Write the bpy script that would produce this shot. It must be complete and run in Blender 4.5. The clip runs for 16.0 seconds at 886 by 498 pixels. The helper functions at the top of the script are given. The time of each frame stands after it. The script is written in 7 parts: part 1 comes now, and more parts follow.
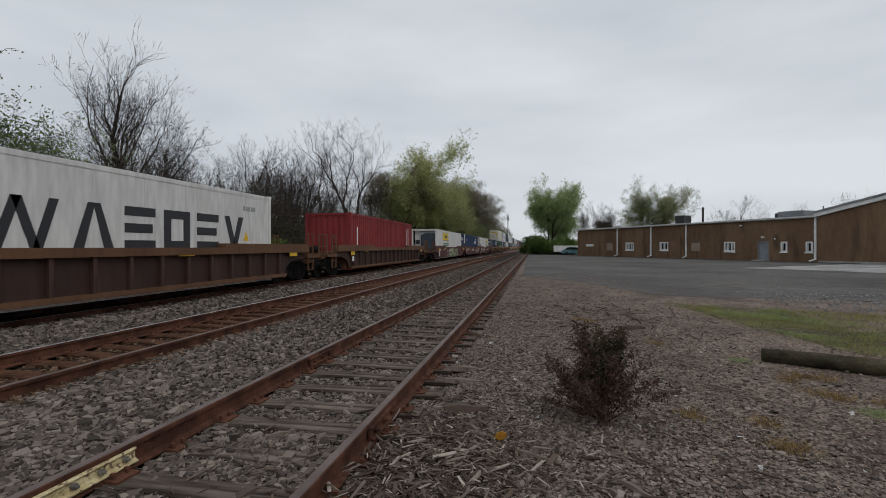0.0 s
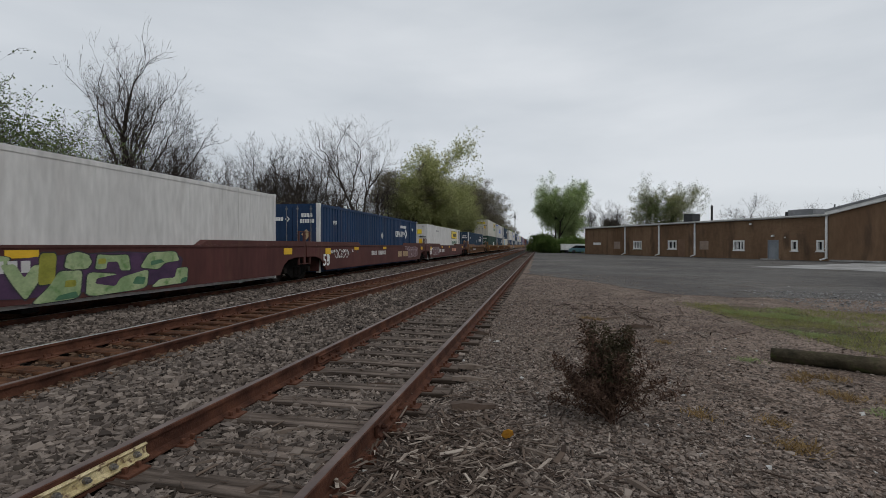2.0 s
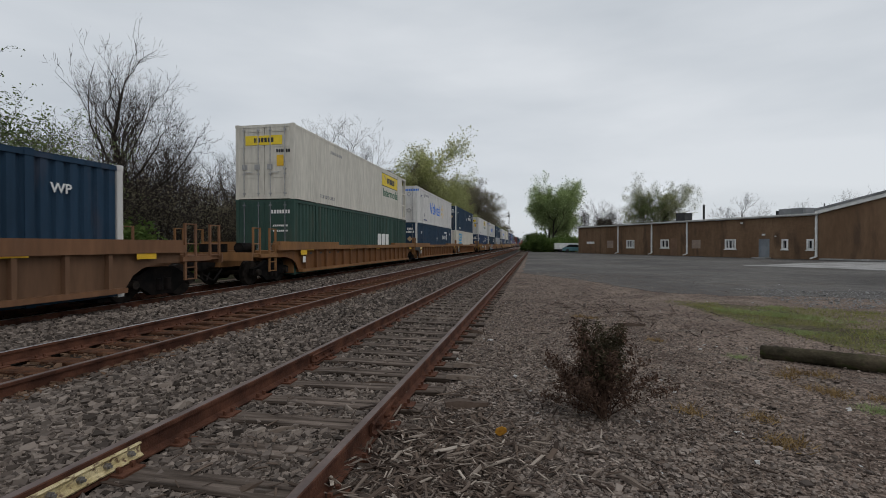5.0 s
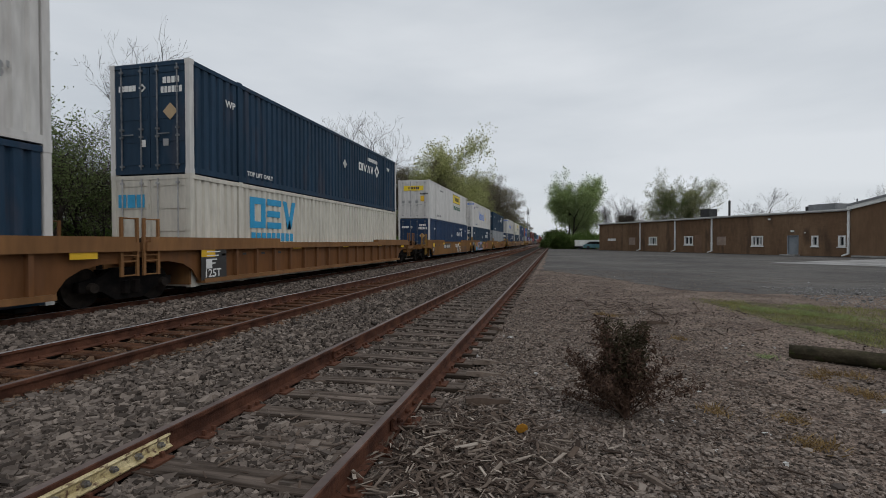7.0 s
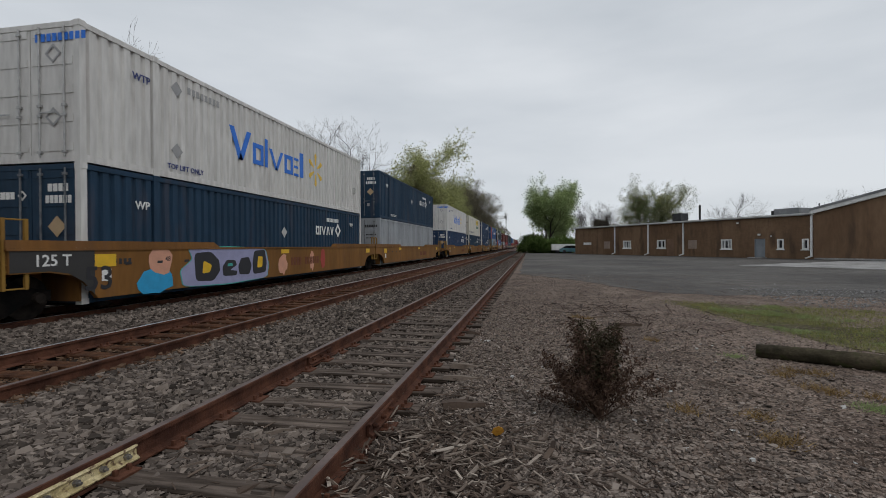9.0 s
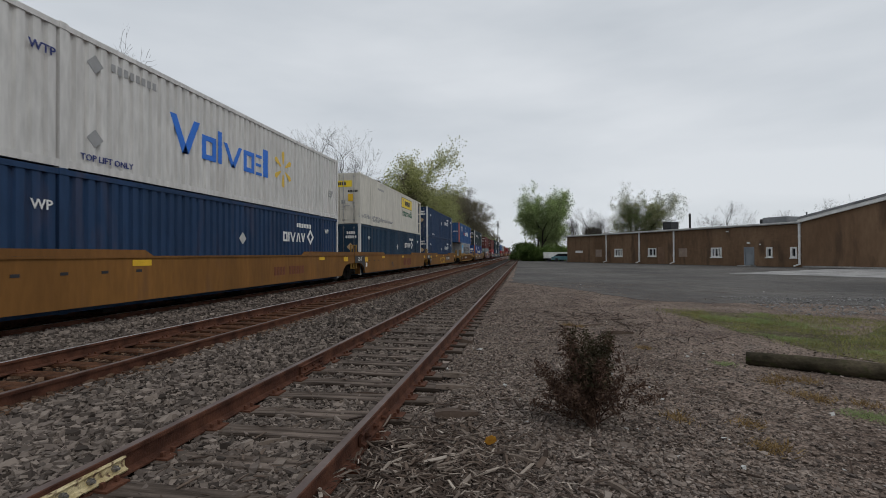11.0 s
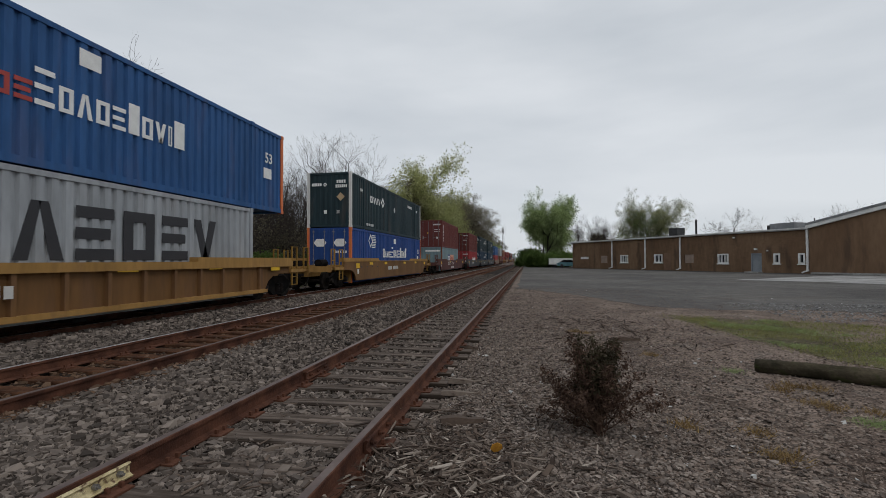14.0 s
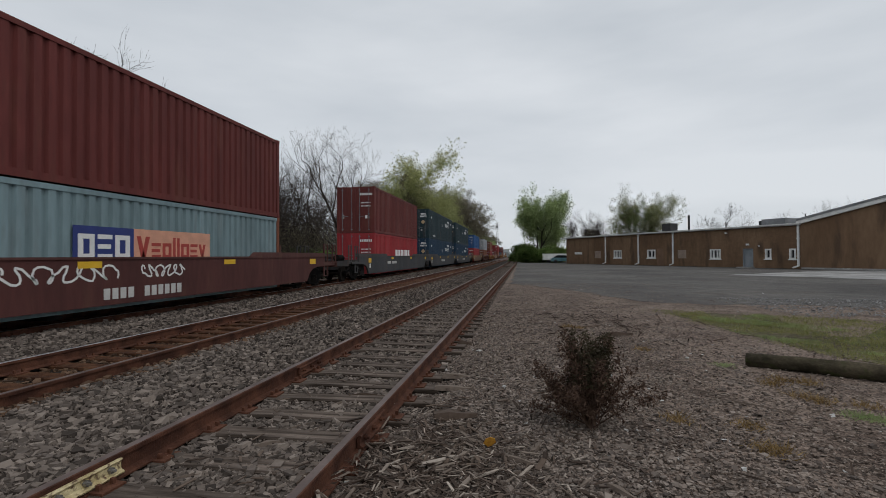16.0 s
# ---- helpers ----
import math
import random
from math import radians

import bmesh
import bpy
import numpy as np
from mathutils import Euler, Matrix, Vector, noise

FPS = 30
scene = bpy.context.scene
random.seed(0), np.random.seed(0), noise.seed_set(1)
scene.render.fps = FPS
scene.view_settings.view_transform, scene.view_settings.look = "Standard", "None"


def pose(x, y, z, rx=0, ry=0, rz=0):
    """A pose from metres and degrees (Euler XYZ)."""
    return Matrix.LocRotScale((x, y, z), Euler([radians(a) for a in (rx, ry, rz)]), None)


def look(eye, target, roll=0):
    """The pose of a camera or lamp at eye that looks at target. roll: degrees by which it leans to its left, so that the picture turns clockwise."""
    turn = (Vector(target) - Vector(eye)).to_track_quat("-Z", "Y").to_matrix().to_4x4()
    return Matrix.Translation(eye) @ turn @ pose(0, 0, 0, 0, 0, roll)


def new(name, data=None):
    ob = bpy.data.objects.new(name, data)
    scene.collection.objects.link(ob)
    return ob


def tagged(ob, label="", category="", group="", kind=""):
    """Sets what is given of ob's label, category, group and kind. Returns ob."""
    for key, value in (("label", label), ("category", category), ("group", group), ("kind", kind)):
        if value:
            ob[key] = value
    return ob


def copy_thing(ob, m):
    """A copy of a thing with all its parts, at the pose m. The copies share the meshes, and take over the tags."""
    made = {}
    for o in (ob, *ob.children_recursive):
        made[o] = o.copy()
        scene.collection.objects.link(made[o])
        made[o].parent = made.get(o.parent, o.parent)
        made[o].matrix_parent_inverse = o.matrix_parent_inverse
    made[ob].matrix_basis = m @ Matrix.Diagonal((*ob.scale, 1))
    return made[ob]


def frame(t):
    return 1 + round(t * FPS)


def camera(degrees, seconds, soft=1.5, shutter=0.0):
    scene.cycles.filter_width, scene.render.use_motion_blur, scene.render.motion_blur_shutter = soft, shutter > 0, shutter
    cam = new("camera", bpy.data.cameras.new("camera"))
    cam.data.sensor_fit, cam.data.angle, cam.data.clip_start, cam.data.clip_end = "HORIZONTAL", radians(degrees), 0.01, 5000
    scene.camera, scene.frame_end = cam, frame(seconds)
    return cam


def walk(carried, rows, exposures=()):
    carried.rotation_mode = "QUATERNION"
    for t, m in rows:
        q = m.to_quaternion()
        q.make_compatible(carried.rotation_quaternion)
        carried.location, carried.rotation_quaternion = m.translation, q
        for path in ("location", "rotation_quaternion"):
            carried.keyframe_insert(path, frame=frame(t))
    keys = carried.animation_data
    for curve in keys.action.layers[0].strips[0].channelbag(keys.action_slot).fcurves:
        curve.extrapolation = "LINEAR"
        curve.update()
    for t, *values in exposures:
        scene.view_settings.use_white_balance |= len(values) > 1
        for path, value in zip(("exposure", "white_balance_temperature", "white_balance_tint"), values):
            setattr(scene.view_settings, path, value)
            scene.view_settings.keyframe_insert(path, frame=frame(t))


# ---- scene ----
cam = camera(86.4, 16.0, soft=0.6, shutter=0.03)
# seconds, eye x y z, turn to the left, tilt up, lean
ROWS = [(0, -0.020, 0.010, 1.529, 10.619, -0.233, -0.037), (0.5, -0.027, 0.009, 1.530, 10.658, -0.302, 0.034), (1, -0.036, 0.000, 1.535, 10.849, -0.399, 0.099), (1.5, -0.026, 0.001, 1.531, 11.044, -0.494, 0.053), (2, -0.023, 0.002, 1.530, 11.431, -0.464, 0.057), (2.5, -0.020, 0.009, 1.528, 11.312, -0.480, 0.078), (3, -0.012, 0.005, 1.525, 10.545, -0.440, 0.018), (3.5, -0.000, 0.000, 1.525, 10.130, -0.412, -0.000), (4, -0.005, -0.012, 1.529, 10.061, -0.518, -0.001), (6.5, -0.023, -0.030, 1.529, 12.663, -0.626, -0.073), (7, -0.026, -0.032, 1.527, 13.018, -0.895, -0.091), (7.5, -0.028, -0.028, 1.525, 12.653, -1.213, -0.154), (8, -0.017, -0.025, 1.524, 11.537, -1.221, -0.239), (8.5, -0.002, -0.032, 1.520, 10.773, -0.864, -0.342), (9, -0.004, -0.033, 1.521, 10.367, -0.339, -0.349), (11.5, -0.003, -0.046, 1.526, 9.409, 0.872, -0.325), (12, -0.008, -0.041, 1.520, 9.519, 1.180, -0.319), (12.5, -0.005, -0.041, 1.525, 9.753, 1.375, -0.300), (13, -0.009, -0.040, 1.526, 9.939, 1.481, -0.291), (13.5, -0.005, -0.037, 1.526, 10.085, 1.425, -0.328), (14, -0.009, -0.036, 1.521, 10.054, 1.380, -0.299), (14.5, -0.013, -0.034, 1.524, 9.774, 1.171, -0.304), (15, -0.011, -0.031, 1.523, 9.404, 0.979, -0.327), (15.5, -0.006, -0.033, 1.518, 9.144, 0.831, -0.336), (16, -0.004, -0.029, 1.519, 9.358, 0.816, -0.309)]
walk(cam, [(t, pose(x, y, z, 90 + up, 0, left) @ pose(0, 0, 0, 0, 0, lean)) for t, x, y, z, left, up, lean in ROWS])
scene.view_settings.exposure = 0.0

# ---- overcast daylight ----
def make_world():
    w = bpy.data.worlds.new("overcast_sky")
    w.use_nodes = True
    scene.world = w
    nt = w.node_tree
    nt.nodes.clear()
    N, L = nt.nodes.new, nt.links.new
    out, bg = N("ShaderNodeOutputWorld"), N("ShaderNodeBackground")
    sky = N("ShaderNodeTexSky")
    sky.sky_type, sky.sun_disc = "NISHITA", False
    sky.sun_elevation, sky.sun_rotation = radians(48), radians(140)
    dim = N("ShaderNodeMix")
    dim.data_type, dim.blend_type = "RGBA", "MULTIPLY"
    dim.inputs["Factor"].default_value = 1.0
    dim.inputs["B"].default_value = (0.09, 0.09, 0.09, 1)
    L(sky.outputs["Color"], dim.inputs["A"])
    geo = N("ShaderNodeTexCoord")
    stretch = N("ShaderNodeMapping")
    stretch.inputs["Scale"].default_value = (0.9, 0.9, 3.6)
    stretch.inputs["Rotation"].default_value = (0.0, 0.10, 0.5)
    L(geo.outputs["Generated"], stretch.inputs["Vector"])
    big = N("ShaderNodeTexNoise")
    big.inputs["Scale"].default_value, big.inputs["Detail"].default_value = 1.6, 5.0
    big.inputs["Roughness"].default_value = 0.48
    L(stretch.outputs["Vector"], big.inputs["Vector"])
    ramp = N("ShaderNodeValToRGB")
    e = ramp.color_ramp.elements
    e[0].position, e[0].color = 0.30, (0.475, 0.515, 0.56, 1)
    e[1].position, e[1].color = 0.66, (0.67, 0.70, 0.735, 1)
    L(big.outputs["Fac"], ramp.inputs["Fac"])
    mix = N("ShaderNodeMix")
    mix.data_type = "RGBA"
    mix.inputs["Factor"].default_value = 0.94
    L(dim.outputs["Result"], mix.inputs["A"])
    L(ramp.outputs["Color"], mix.inputs["B"])
    L(mix.outputs["Result"], bg.inputs["Color"])
    bg.inputs["Strength"].default_value = 1.07
    L(bg.outputs["Background"], out.inputs["Surface"])

make_world()
sun = new("sun", bpy.data.lights.new("sun", "SUN"))
sun.data.energy, sun.data.angle, sun.data.color = 0.6, radians(40), (1.0, 0.97, 0.93)
sun.matrix_world = look((12, -8, 16), (0, 0, 0))

# ---- materials ----
def mat(name, c1, c2, scale=3.0, rough=0.7, metal=0.0, bump=0.0, bump_scale=40.0, streak=1.0, c3=None, vary=0.0, fine=0.35, spec=0.5):
    """Two colours mixed by a broad noise, a finer grain on top, optional third colour for stains and a tint for each object."""
    m = bpy.data.materials.new(name)
    m.use_nodes = True
    nt = m.node_tree
    N, L = nt.nodes.new, nt.links.new
    b = nt.nodes["Principled BSDF"]
    b.inputs["Roughness"].default_value, b.inputs["Metallic"].default_value = rough, metal
    b.inputs["Specular IOR Level"].default_value = spec
    co = N("ShaderNodeTexCoord")
    mp = N("ShaderNodeMapping")
    mp.inputs["Scale"].default_value = (1, 1, 1.0 / streak)
    L(co.outputs["Object"], mp.inputs["Vector"])
    n1, n2 = N("ShaderNodeTexNoise"), N("ShaderNodeTexNoise")
    n1.inputs["Scale"].default_value, n1.inputs["Detail"].default_value = scale, 6
    n2.inputs["Scale"].default_value, n2.inputs["Detail"].default_value = scale * 9, 4
    for n in (n1, n2):
        L(mp.outputs["Vector"], n.inputs["Vector"])
    r = N("ShaderNodeValToRGB")
    r.color_ramp.elements[0].position, r.color_ramp.elements[1].position = 0.36, 0.64
    r.color_ramp.elements[0].color, r.color_ramp.elements[1].color = (*c1, 1), (*c2, 1)
    L(n1.outputs["Fac"], r.inputs["Fac"])
    col = r.outputs["Color"]
    if c3:
        r3 = N("ShaderNodeValToRGB")
        r3.color_ramp.elements[0].position, r3.color_ramp.elements[1].position = 0.54, 0.68
        n3 = N("ShaderNodeTexNoise")
        n3.inputs["Scale"].default_value, n3.inputs["Detail"].default_value = scale * 2.3, 7
        L(mp.outputs["Vector"], n3.inputs["Vector"])
        L(n3.outputs["Fac"], r3.inputs["Fac"])
        mx = N("ShaderNodeMix")
        mx.data_type = "RGBA"
        L(r3.outputs["Color"], mx.inputs["Factor"])
        L(col, mx.inputs["A"])
        mx.inputs["B"].default_value = (*c3, 1)
        col = mx.outputs["Result"]
    hs = N("ShaderNodeHueSaturation")
    ma = N("ShaderNodeMath")
    ma.operation = "MULTIPLY_ADD"
    ma.inputs[1].default_value, ma.inputs[2].default_value = fine * 2, 1 - fine
    L(n2.outputs["Fac"], ma.inputs[0])
    val = ma.outputs["Value"]
    if vary:
        info = N("ShaderNodeObjectInfo")
        isl = N("ShaderNodeNewGeometry")
        ad = N("ShaderNodeMath")
        ad.operation = "ADD"
        L(info.outputs["Random"], ad.inputs[0])
        L(isl.outputs["Random Per Island"], ad.inputs[1])
        mb = N("ShaderNodeMath")
        mb.operation = "MULTIPLY_ADD"
        mb.inputs[1].default_value, mb.inputs[2].default_value = vary, 1 - vary
        L(ad.outputs["Value"], mb.inputs[0])
        mm = N("ShaderNodeMath")
        mm.operation = "MULTIPLY"
        L(mb.outputs["Value"], mm.inputs[0])
        L(val, mm.inputs[1])
        val = mm.outputs["Value"]
    L(val, hs.inputs["Value"])
    L(col, hs.inputs["Color"])
    L(hs.outputs["Color"], b.inputs["Base Color"])
    if bump:
        nb = N("ShaderNodeTexNoise")
        nb.inputs["Scale"].default_value, nb.inputs["Detail"].default_value = bump_scale, 5
        L(mp.outputs["Vector"], nb.inputs["Vector"])
        bp = N("ShaderNodeBump")
        bp.inputs["Strength"].default_value, bp.inputs["Distance"].default_value = min(1, bump), 0.02
        L(nb.outputs["Fac"], bp.inputs["Height"])
        L(bp.outputs["Normal"], b.inputs["Normal"])
    return m


def chips(m, scale, low=0.45, high=1.5, depth=0.6):
    """Breaks a ground material into small angular chips of different greys."""
    nt = m.node_tree
    N, L = nt.nodes.new, nt.links.new
    b = nt.nodes["Principled BSDF"]
    co = N("ShaderNodeTexCoord")
    v = N("ShaderNodeTexVoronoi")
    v.inputs["Scale"].default_value = scale
    L(co.outputs["Object"], v.inputs["Vector"])
    sep = N("ShaderNodeSeparateColor")
    L(v.outputs["Color"], sep.inputs["Color"])
    mr = N("ShaderNodeMapRange")
    mr.inputs["To Min"].default_value, mr.inputs["To Max"].default_value = low, high
    L(sep.outputs["Red"], mr.inputs["Value"])
    hs = N("ShaderNodeHueSaturation")
    old = b.inputs["Base Color"].links[0].from_socket
    L(old, hs.inputs["Color"])
    L(mr.outputs["Result"], hs.inputs["Value"])
    L(hs.outputs["Color"], b.inputs["Base Color"])
    bp = N("ShaderNodeBump")
    bp.invert = True
    bp.inputs["Strength"].default_value, bp.inputs["Distance"].default_value = depth, 0.02
    L(v.outputs["Distance"], bp.inputs["Height"])
    if b.inputs["Normal"].links:
        L(b.inputs["Normal"].links[0].from_socket, bp.inputs["Normal"])
    L(bp.outputs["Normal"], b.inputs["Normal"])
    return m


def leafy(m):
    """Lets part of the light through, as thin leaves do."""
    nt = m.node_tree
    b, out = nt.nodes["Principled BSDF"], nt.nodes["Material Output"]
    t, mx = nt.nodes.new("ShaderNodeBsdfTranslucent"), nt.nodes.new("ShaderNodeMixShader")
    mx.inputs[0].default_value = 0.5
    nt.links.new(b.inputs["Base Color"].links[0].from_socket, t.inputs["Color"])
    nt.links.new(b.outputs[0], mx.inputs[1])
    nt.links.new(t.outputs[0], mx.inputs[2])
    nt.links.new(mx.outputs[0], out.inputs["Surface"])
    return m


def plain(name, c, rough=0.6, metal=0.0):
    return mat(name, tuple(0.92 * v for v in c), tuple(min(1, 1.06 * v) for v in c), 4.0, rough, metal, fine=0.12)


def steel(name, c, rust=0.35):
    """Painted steel with rust stains and dirt that runs down."""
    dark = tuple((0.88 if c[0] > 0.4 else 0.72) * v for v in c)
    return mat(name, dark, c, 0.9, 0.72, 0.0, 0.12, 30, 5.0, spec=0.25, c3=(0.10 * rust + c[0] * (1 - rust), 0.055 * rust + c[1] * (1 - rust), 0.035 * rust + c[2] * (1 - rust)), fine=0.30)


def pebbled(name, shades, rough=0.9, grain=0.22, spec=0.2, bump=0.0):
    """Loose pieces, each of a shade of its own, with a faint grain."""
    m = bpy.data.materials.new(name)
    m.use_nodes = True
    nt = m.node_tree
    N, L = nt.nodes.new, nt.links.new
    b = nt.nodes["Principled BSDF"]
    b.inputs["Roughness"].default_value, b.inputs["Specular IOR Level"].default_value = rough, spec
    geo, ramp = N("ShaderNodeNewGeometry"), N("ShaderNodeValToRGB")
    e = ramp.color_ramp.elements
    while len(e) < len(shades):
        e.new(0.5)
    for k, c in enumerate(shades):
        e[k].position, e[k].color = k / (len(shades) - 1), (*c, 1)
    L(geo.outputs["Random Per Island"], ramp.inputs["Fac"])
    co, n = N("ShaderNodeTexCoord"), N("ShaderNodeTexNoise")
    n.inputs["Scale"].default_value, n.inputs["Detail"].default_value = 28, 3
    L(co.outputs["Object"], n.inputs["Vector"])
    ma, hs = N("ShaderNodeMath"), N("ShaderNodeHueSaturation")
    ma.operation = "MULTIPLY_ADD"
    ma.inputs[1].default_value, ma.inputs[2].default_value = 2 * grain, 1 - grain
    L(n.outputs["Fac"], ma.inputs[0])
    L(ma.outputs["Value"], hs.inputs["Value"])
    L(ramp.outputs["Color"], hs.inputs["Color"])
    L(hs.outputs["Color"], b.inputs["Base Color"])
    if bump:
        bp = N("ShaderNodeBump")
        bp.inputs["Strength"].default_value, bp.inputs["Distance"].default_value = bump, 0.01
        L(n.outputs["Fac"], bp.inputs["Height"])
        L(bp.outputs["Normal"], b.inputs["Normal"])
    return m


def grained(m, along, across):
    """Draws the pattern out along the x axis, as wood grain runs."""
    m.node_tree.nodes["Mapping"].inputs["Scale"].default_value = (along, across, across)
    return m


M = {}
M["gravel"] = chips(mat("gravel", (0.118, 0.086, 0.069), (0.215, 0.164, 0.133), 0.9, 0.95, bump=0.8, bump_scale=45, fine=0.35, c3=(0.170, 0.137, 0.115), spec=0.15), 38, 0.35, 1.6)
# near black, so the gaps between the ballast stones look shaded
M["bed"] = chips(mat("gap_shade_ballast_bed", (0.016, 0.012, 0.010), (0.040, 0.031, 0.025), 2.2, 0.95, bump=0.8, bump_scale=26, fine=0.4, spec=0.1), 22, 0.4, 1.6)
M["stone"] = pebbled("crushed_stone", [(0.036, 0.028, 0.023), (0.095, 0.077, 0.065), (0.138, 0.112, 0.096), (0.172, 0.140, 0.118), (0.25, 0.206, 0.173)])
M["stone_east"] = pebbled("loose_grey_stone", [(0.060, 0.048, 0.041), (0.135, 0.109, 0.093), (0.190, 0.155, 0.132), (0.235, 0.189, 0.158), (0.31, 0.26, 0.222)])
# black shades that paint the train's shade onto the ballast below it
M["stone_shaded"] = pebbled("train_shade_stone", [(0.010, 0.008, 0.007), (0.028, 0.021, 0.017), (0.045, 0.033, 0.026)], spec=0.1)
M["stone_rust"] = pebbled("rust_stained_stone", [(0.038, 0.024, 0.016), (0.085, 0.050, 0.032), (0.120, 0.070, 0.042), (0.150, 0.095, 0.062)])
M["asphalt"] = chips(mat("old_asphalt", (0.078, 0.073, 0.069), (0.132, 0.123, 0.115), 0.16, 0.92, bump=0.6, bump_scale=60, c3=(0.100, 0.088, 0.077), fine=0.45, spec=0.15), 55, 0.7, 1.25, 0.25)
M["concrete"] = mat("worn_concrete", (0.20, 0.195, 0.185), (0.36, 0.35, 0.34), 0.6, 0.9, bump=0.5, bump_scale=40, fine=0.4)
M["rail"] = mat("rusty_rail", (0.046, 0.018, 0.011), (0.112, 0.046, 0.027), 4, 0.85, 0.0, 0.4, 60, fine=0.4, spec=0.2)
M["rail_top"] = mat("worn_rail_head", (0.085, 0.058, 0.050), (0.140, 0.102, 0.090), 3, 0.6, 0.1, fine=0.3)
M["rail_shiny"] = mat("polished_rail_head", (0.42, 0.42, 0.43), (0.60, 0.60, 0.61), 2, 0.3, 0.8, fine=0.2)
M["tie"] = grained(mat("weathered_tie", (0.034, 0.025, 0.019), (0.165, 0.130, 0.108), 4, 0.9, bump=1.0, bump_scale=12, vary=0.30, fine=0.5, spec=0.12), 0.22, 3.2)
M["tie_rust"] = mat("rust_stained_tie", (0.046, 0.021, 0.012), (0.118, 0.054, 0.028), 4, 0.9, bump=0.8, bump_scale=30, vary=0.3, fine=0.5, spec=0.15)
M["splinter"] = pebbled("splintered_wood", [(0.040, 0.028, 0.022), (0.090, 0.066, 0.052), (0.140, 0.108, 0.087), (0.20, 0.160, 0.130), (0.40, 0.34, 0.285)], grain=0.35)
M["cream_plate"] = mat("chipped_cream_paint", (0.44, 0.35, 0.17), (0.66, 0.56, 0.33), 11, 0.6, bump=0.5, c3=(0.11, 0.055, 0.03), fine=0.4)
M["bolt"] = mat("grey_bolt", (0.16, 0.15, 0.14), (0.30, 0.28, 0.25), 20, 0.5, 0.5)
M["brick"] = mat("brown_brick", (0.140, 0.086, 0.052), (0.196, 0.126, 0.078), 0.35, 0.92, bump=0.3, bump_scale=8, streak=3.0, c3=(0.098, 0.064, 0.043), vary=0.10, fine=0.25, spec=0.12)
M["mortar"] = mat("brown_mortar", (0.11, 0.075, 0.055), (0.16, 0.11, 0.08), 1.0, 0.95, fine=0.3, spec=0.2)
M["white_trim"] = mat("white_trim", (0.60, 0.60, 0.58), (0.74, 0.74, 0.72), 1.5, 0.6, fine=0.12)
M["roof"] = mat("grey_roof_felt", (0.16, 0.165, 0.17), (0.25, 0.255, 0.26), 0.7, 0.85, fine=0.3)
M["glass"] = mat("dark_window_glass", (0.012, 0.014, 0.016), (0.02, 0.022, 0.025), 1, 0.08, fine=0.1)
M["grey_door"] = mat("grey_painted_door", (0.17, 0.19, 0.21), (0.22, 0.24, 0.26), 1.5, 0.55, fine=0.15)
M["tan_board"] = mat("boarded_window", (0.22, 0.165, 0.13), (0.29, 0.22, 0.175), 1.5, 0.8, fine=0.2)
M["black_metal"] = mat("black_metal", (0.012, 0.012, 0.013), (0.03, 0.03, 0.03), 3, 0.6, fine=0.3)
M["bark"] = mat("grey_bark", (0.026, 0.021, 0.018), (0.060, 0.050, 0.043), 3, 0.95, bump=0.8, bump_scale=20, fine=0.5, spec=0.1)
M["twig"] = mat("brown_twig", (0.032, 0.026, 0.023), (0.066, 0.055, 0.048), 3, 0.95, fine=0.4, spec=0.1)
M["leaf_green"] = leafy(mat("spring_leaf", (0.24, 0.31, 0.13), (0.36, 0.43, 0.20), 1.2, 0.7, vary=0.35, fine=0.35, spec=0.1))
M["leaf_olive"] = leafy(mat("olive_leaf", (0.20, 0.215, 0.105), (0.31, 0.315, 0.165), 1.2, 0.7, vary=0.35, fine=0.35, spec=0.1))
M["leaf_yellow"] = leafy(mat("yellow_green_leaf", (0.33, 0.345, 0.14), (0.45, 0.46, 0.22), 1.2, 0.7, vary=0.35, fine=0.35, spec=0.1))
M["bud"] = leafy(mat("brown_bud", (0.13, 0.115, 0.075), (0.19, 0.17, 0.12), 1.2, 0.7, vary=0.35, fine=0.35, spec=0.1))
M["leaf_sparse"] = leafy(mat("young_dark_leaf", (0.085, 0.12, 0.045), (0.18, 0.22, 0.09), 1.2, 0.7, vary=0.45, fine=0.35, spec=0.1))
M["leaf_bush"] = leafy(mat("undergrowth_leaf", (0.075, 0.13, 0.032), (0.165, 0.225, 0.07), 1.2, 0.7, vary=0.45, fine=0.35, spec=0.1))
M["dry_needle"] = pebbled("dry_brown_needle", [(0.040, 0.024, 0.018), (0.085, 0.052, 0.038), (0.135, 0.086, 0.062)], spec=0.1)
M["dark_needle"] = mat("dark_green_needle", (0.030, 0.026, 0.014), (0.066, 0.054, 0.034), 6, 0.9, vary=0.4, fine=0.4, spec=0.1)
M["grass"] = mat("short_grass", (0.17, 0.185, 0.055), (0.27, 0.26, 0.095), 2.5, 0.9, vary=0.4, fine=0.4, spec=0.1)
M["straw"] = mat("dry_straw", (0.20, 0.13, 0.055), (0.33, 0.225, 0.105), 5, 0.9, vary=0.4, fine=0.3, spec=0.1)
M["log"] = mat("mossy_log", (0.030, 0.026, 0.017), (0.080, 0.066, 0.044), 3.5, 0.95, bump=1.0, bump_scale=14, c3=(0.048, 0.052, 0.022), fine=0.5, spec=0.1)
M["soil"] = chips(mat("verge_soil", (0.070, 0.058, 0.036), (0.125, 0.112, 0.060), 0.6, 0.95, bump=0.8, bump_scale=10, c3=(0.10, 0.115, 0.042), fine=0.5, spec=0.1), 30, 0.5, 1.4)
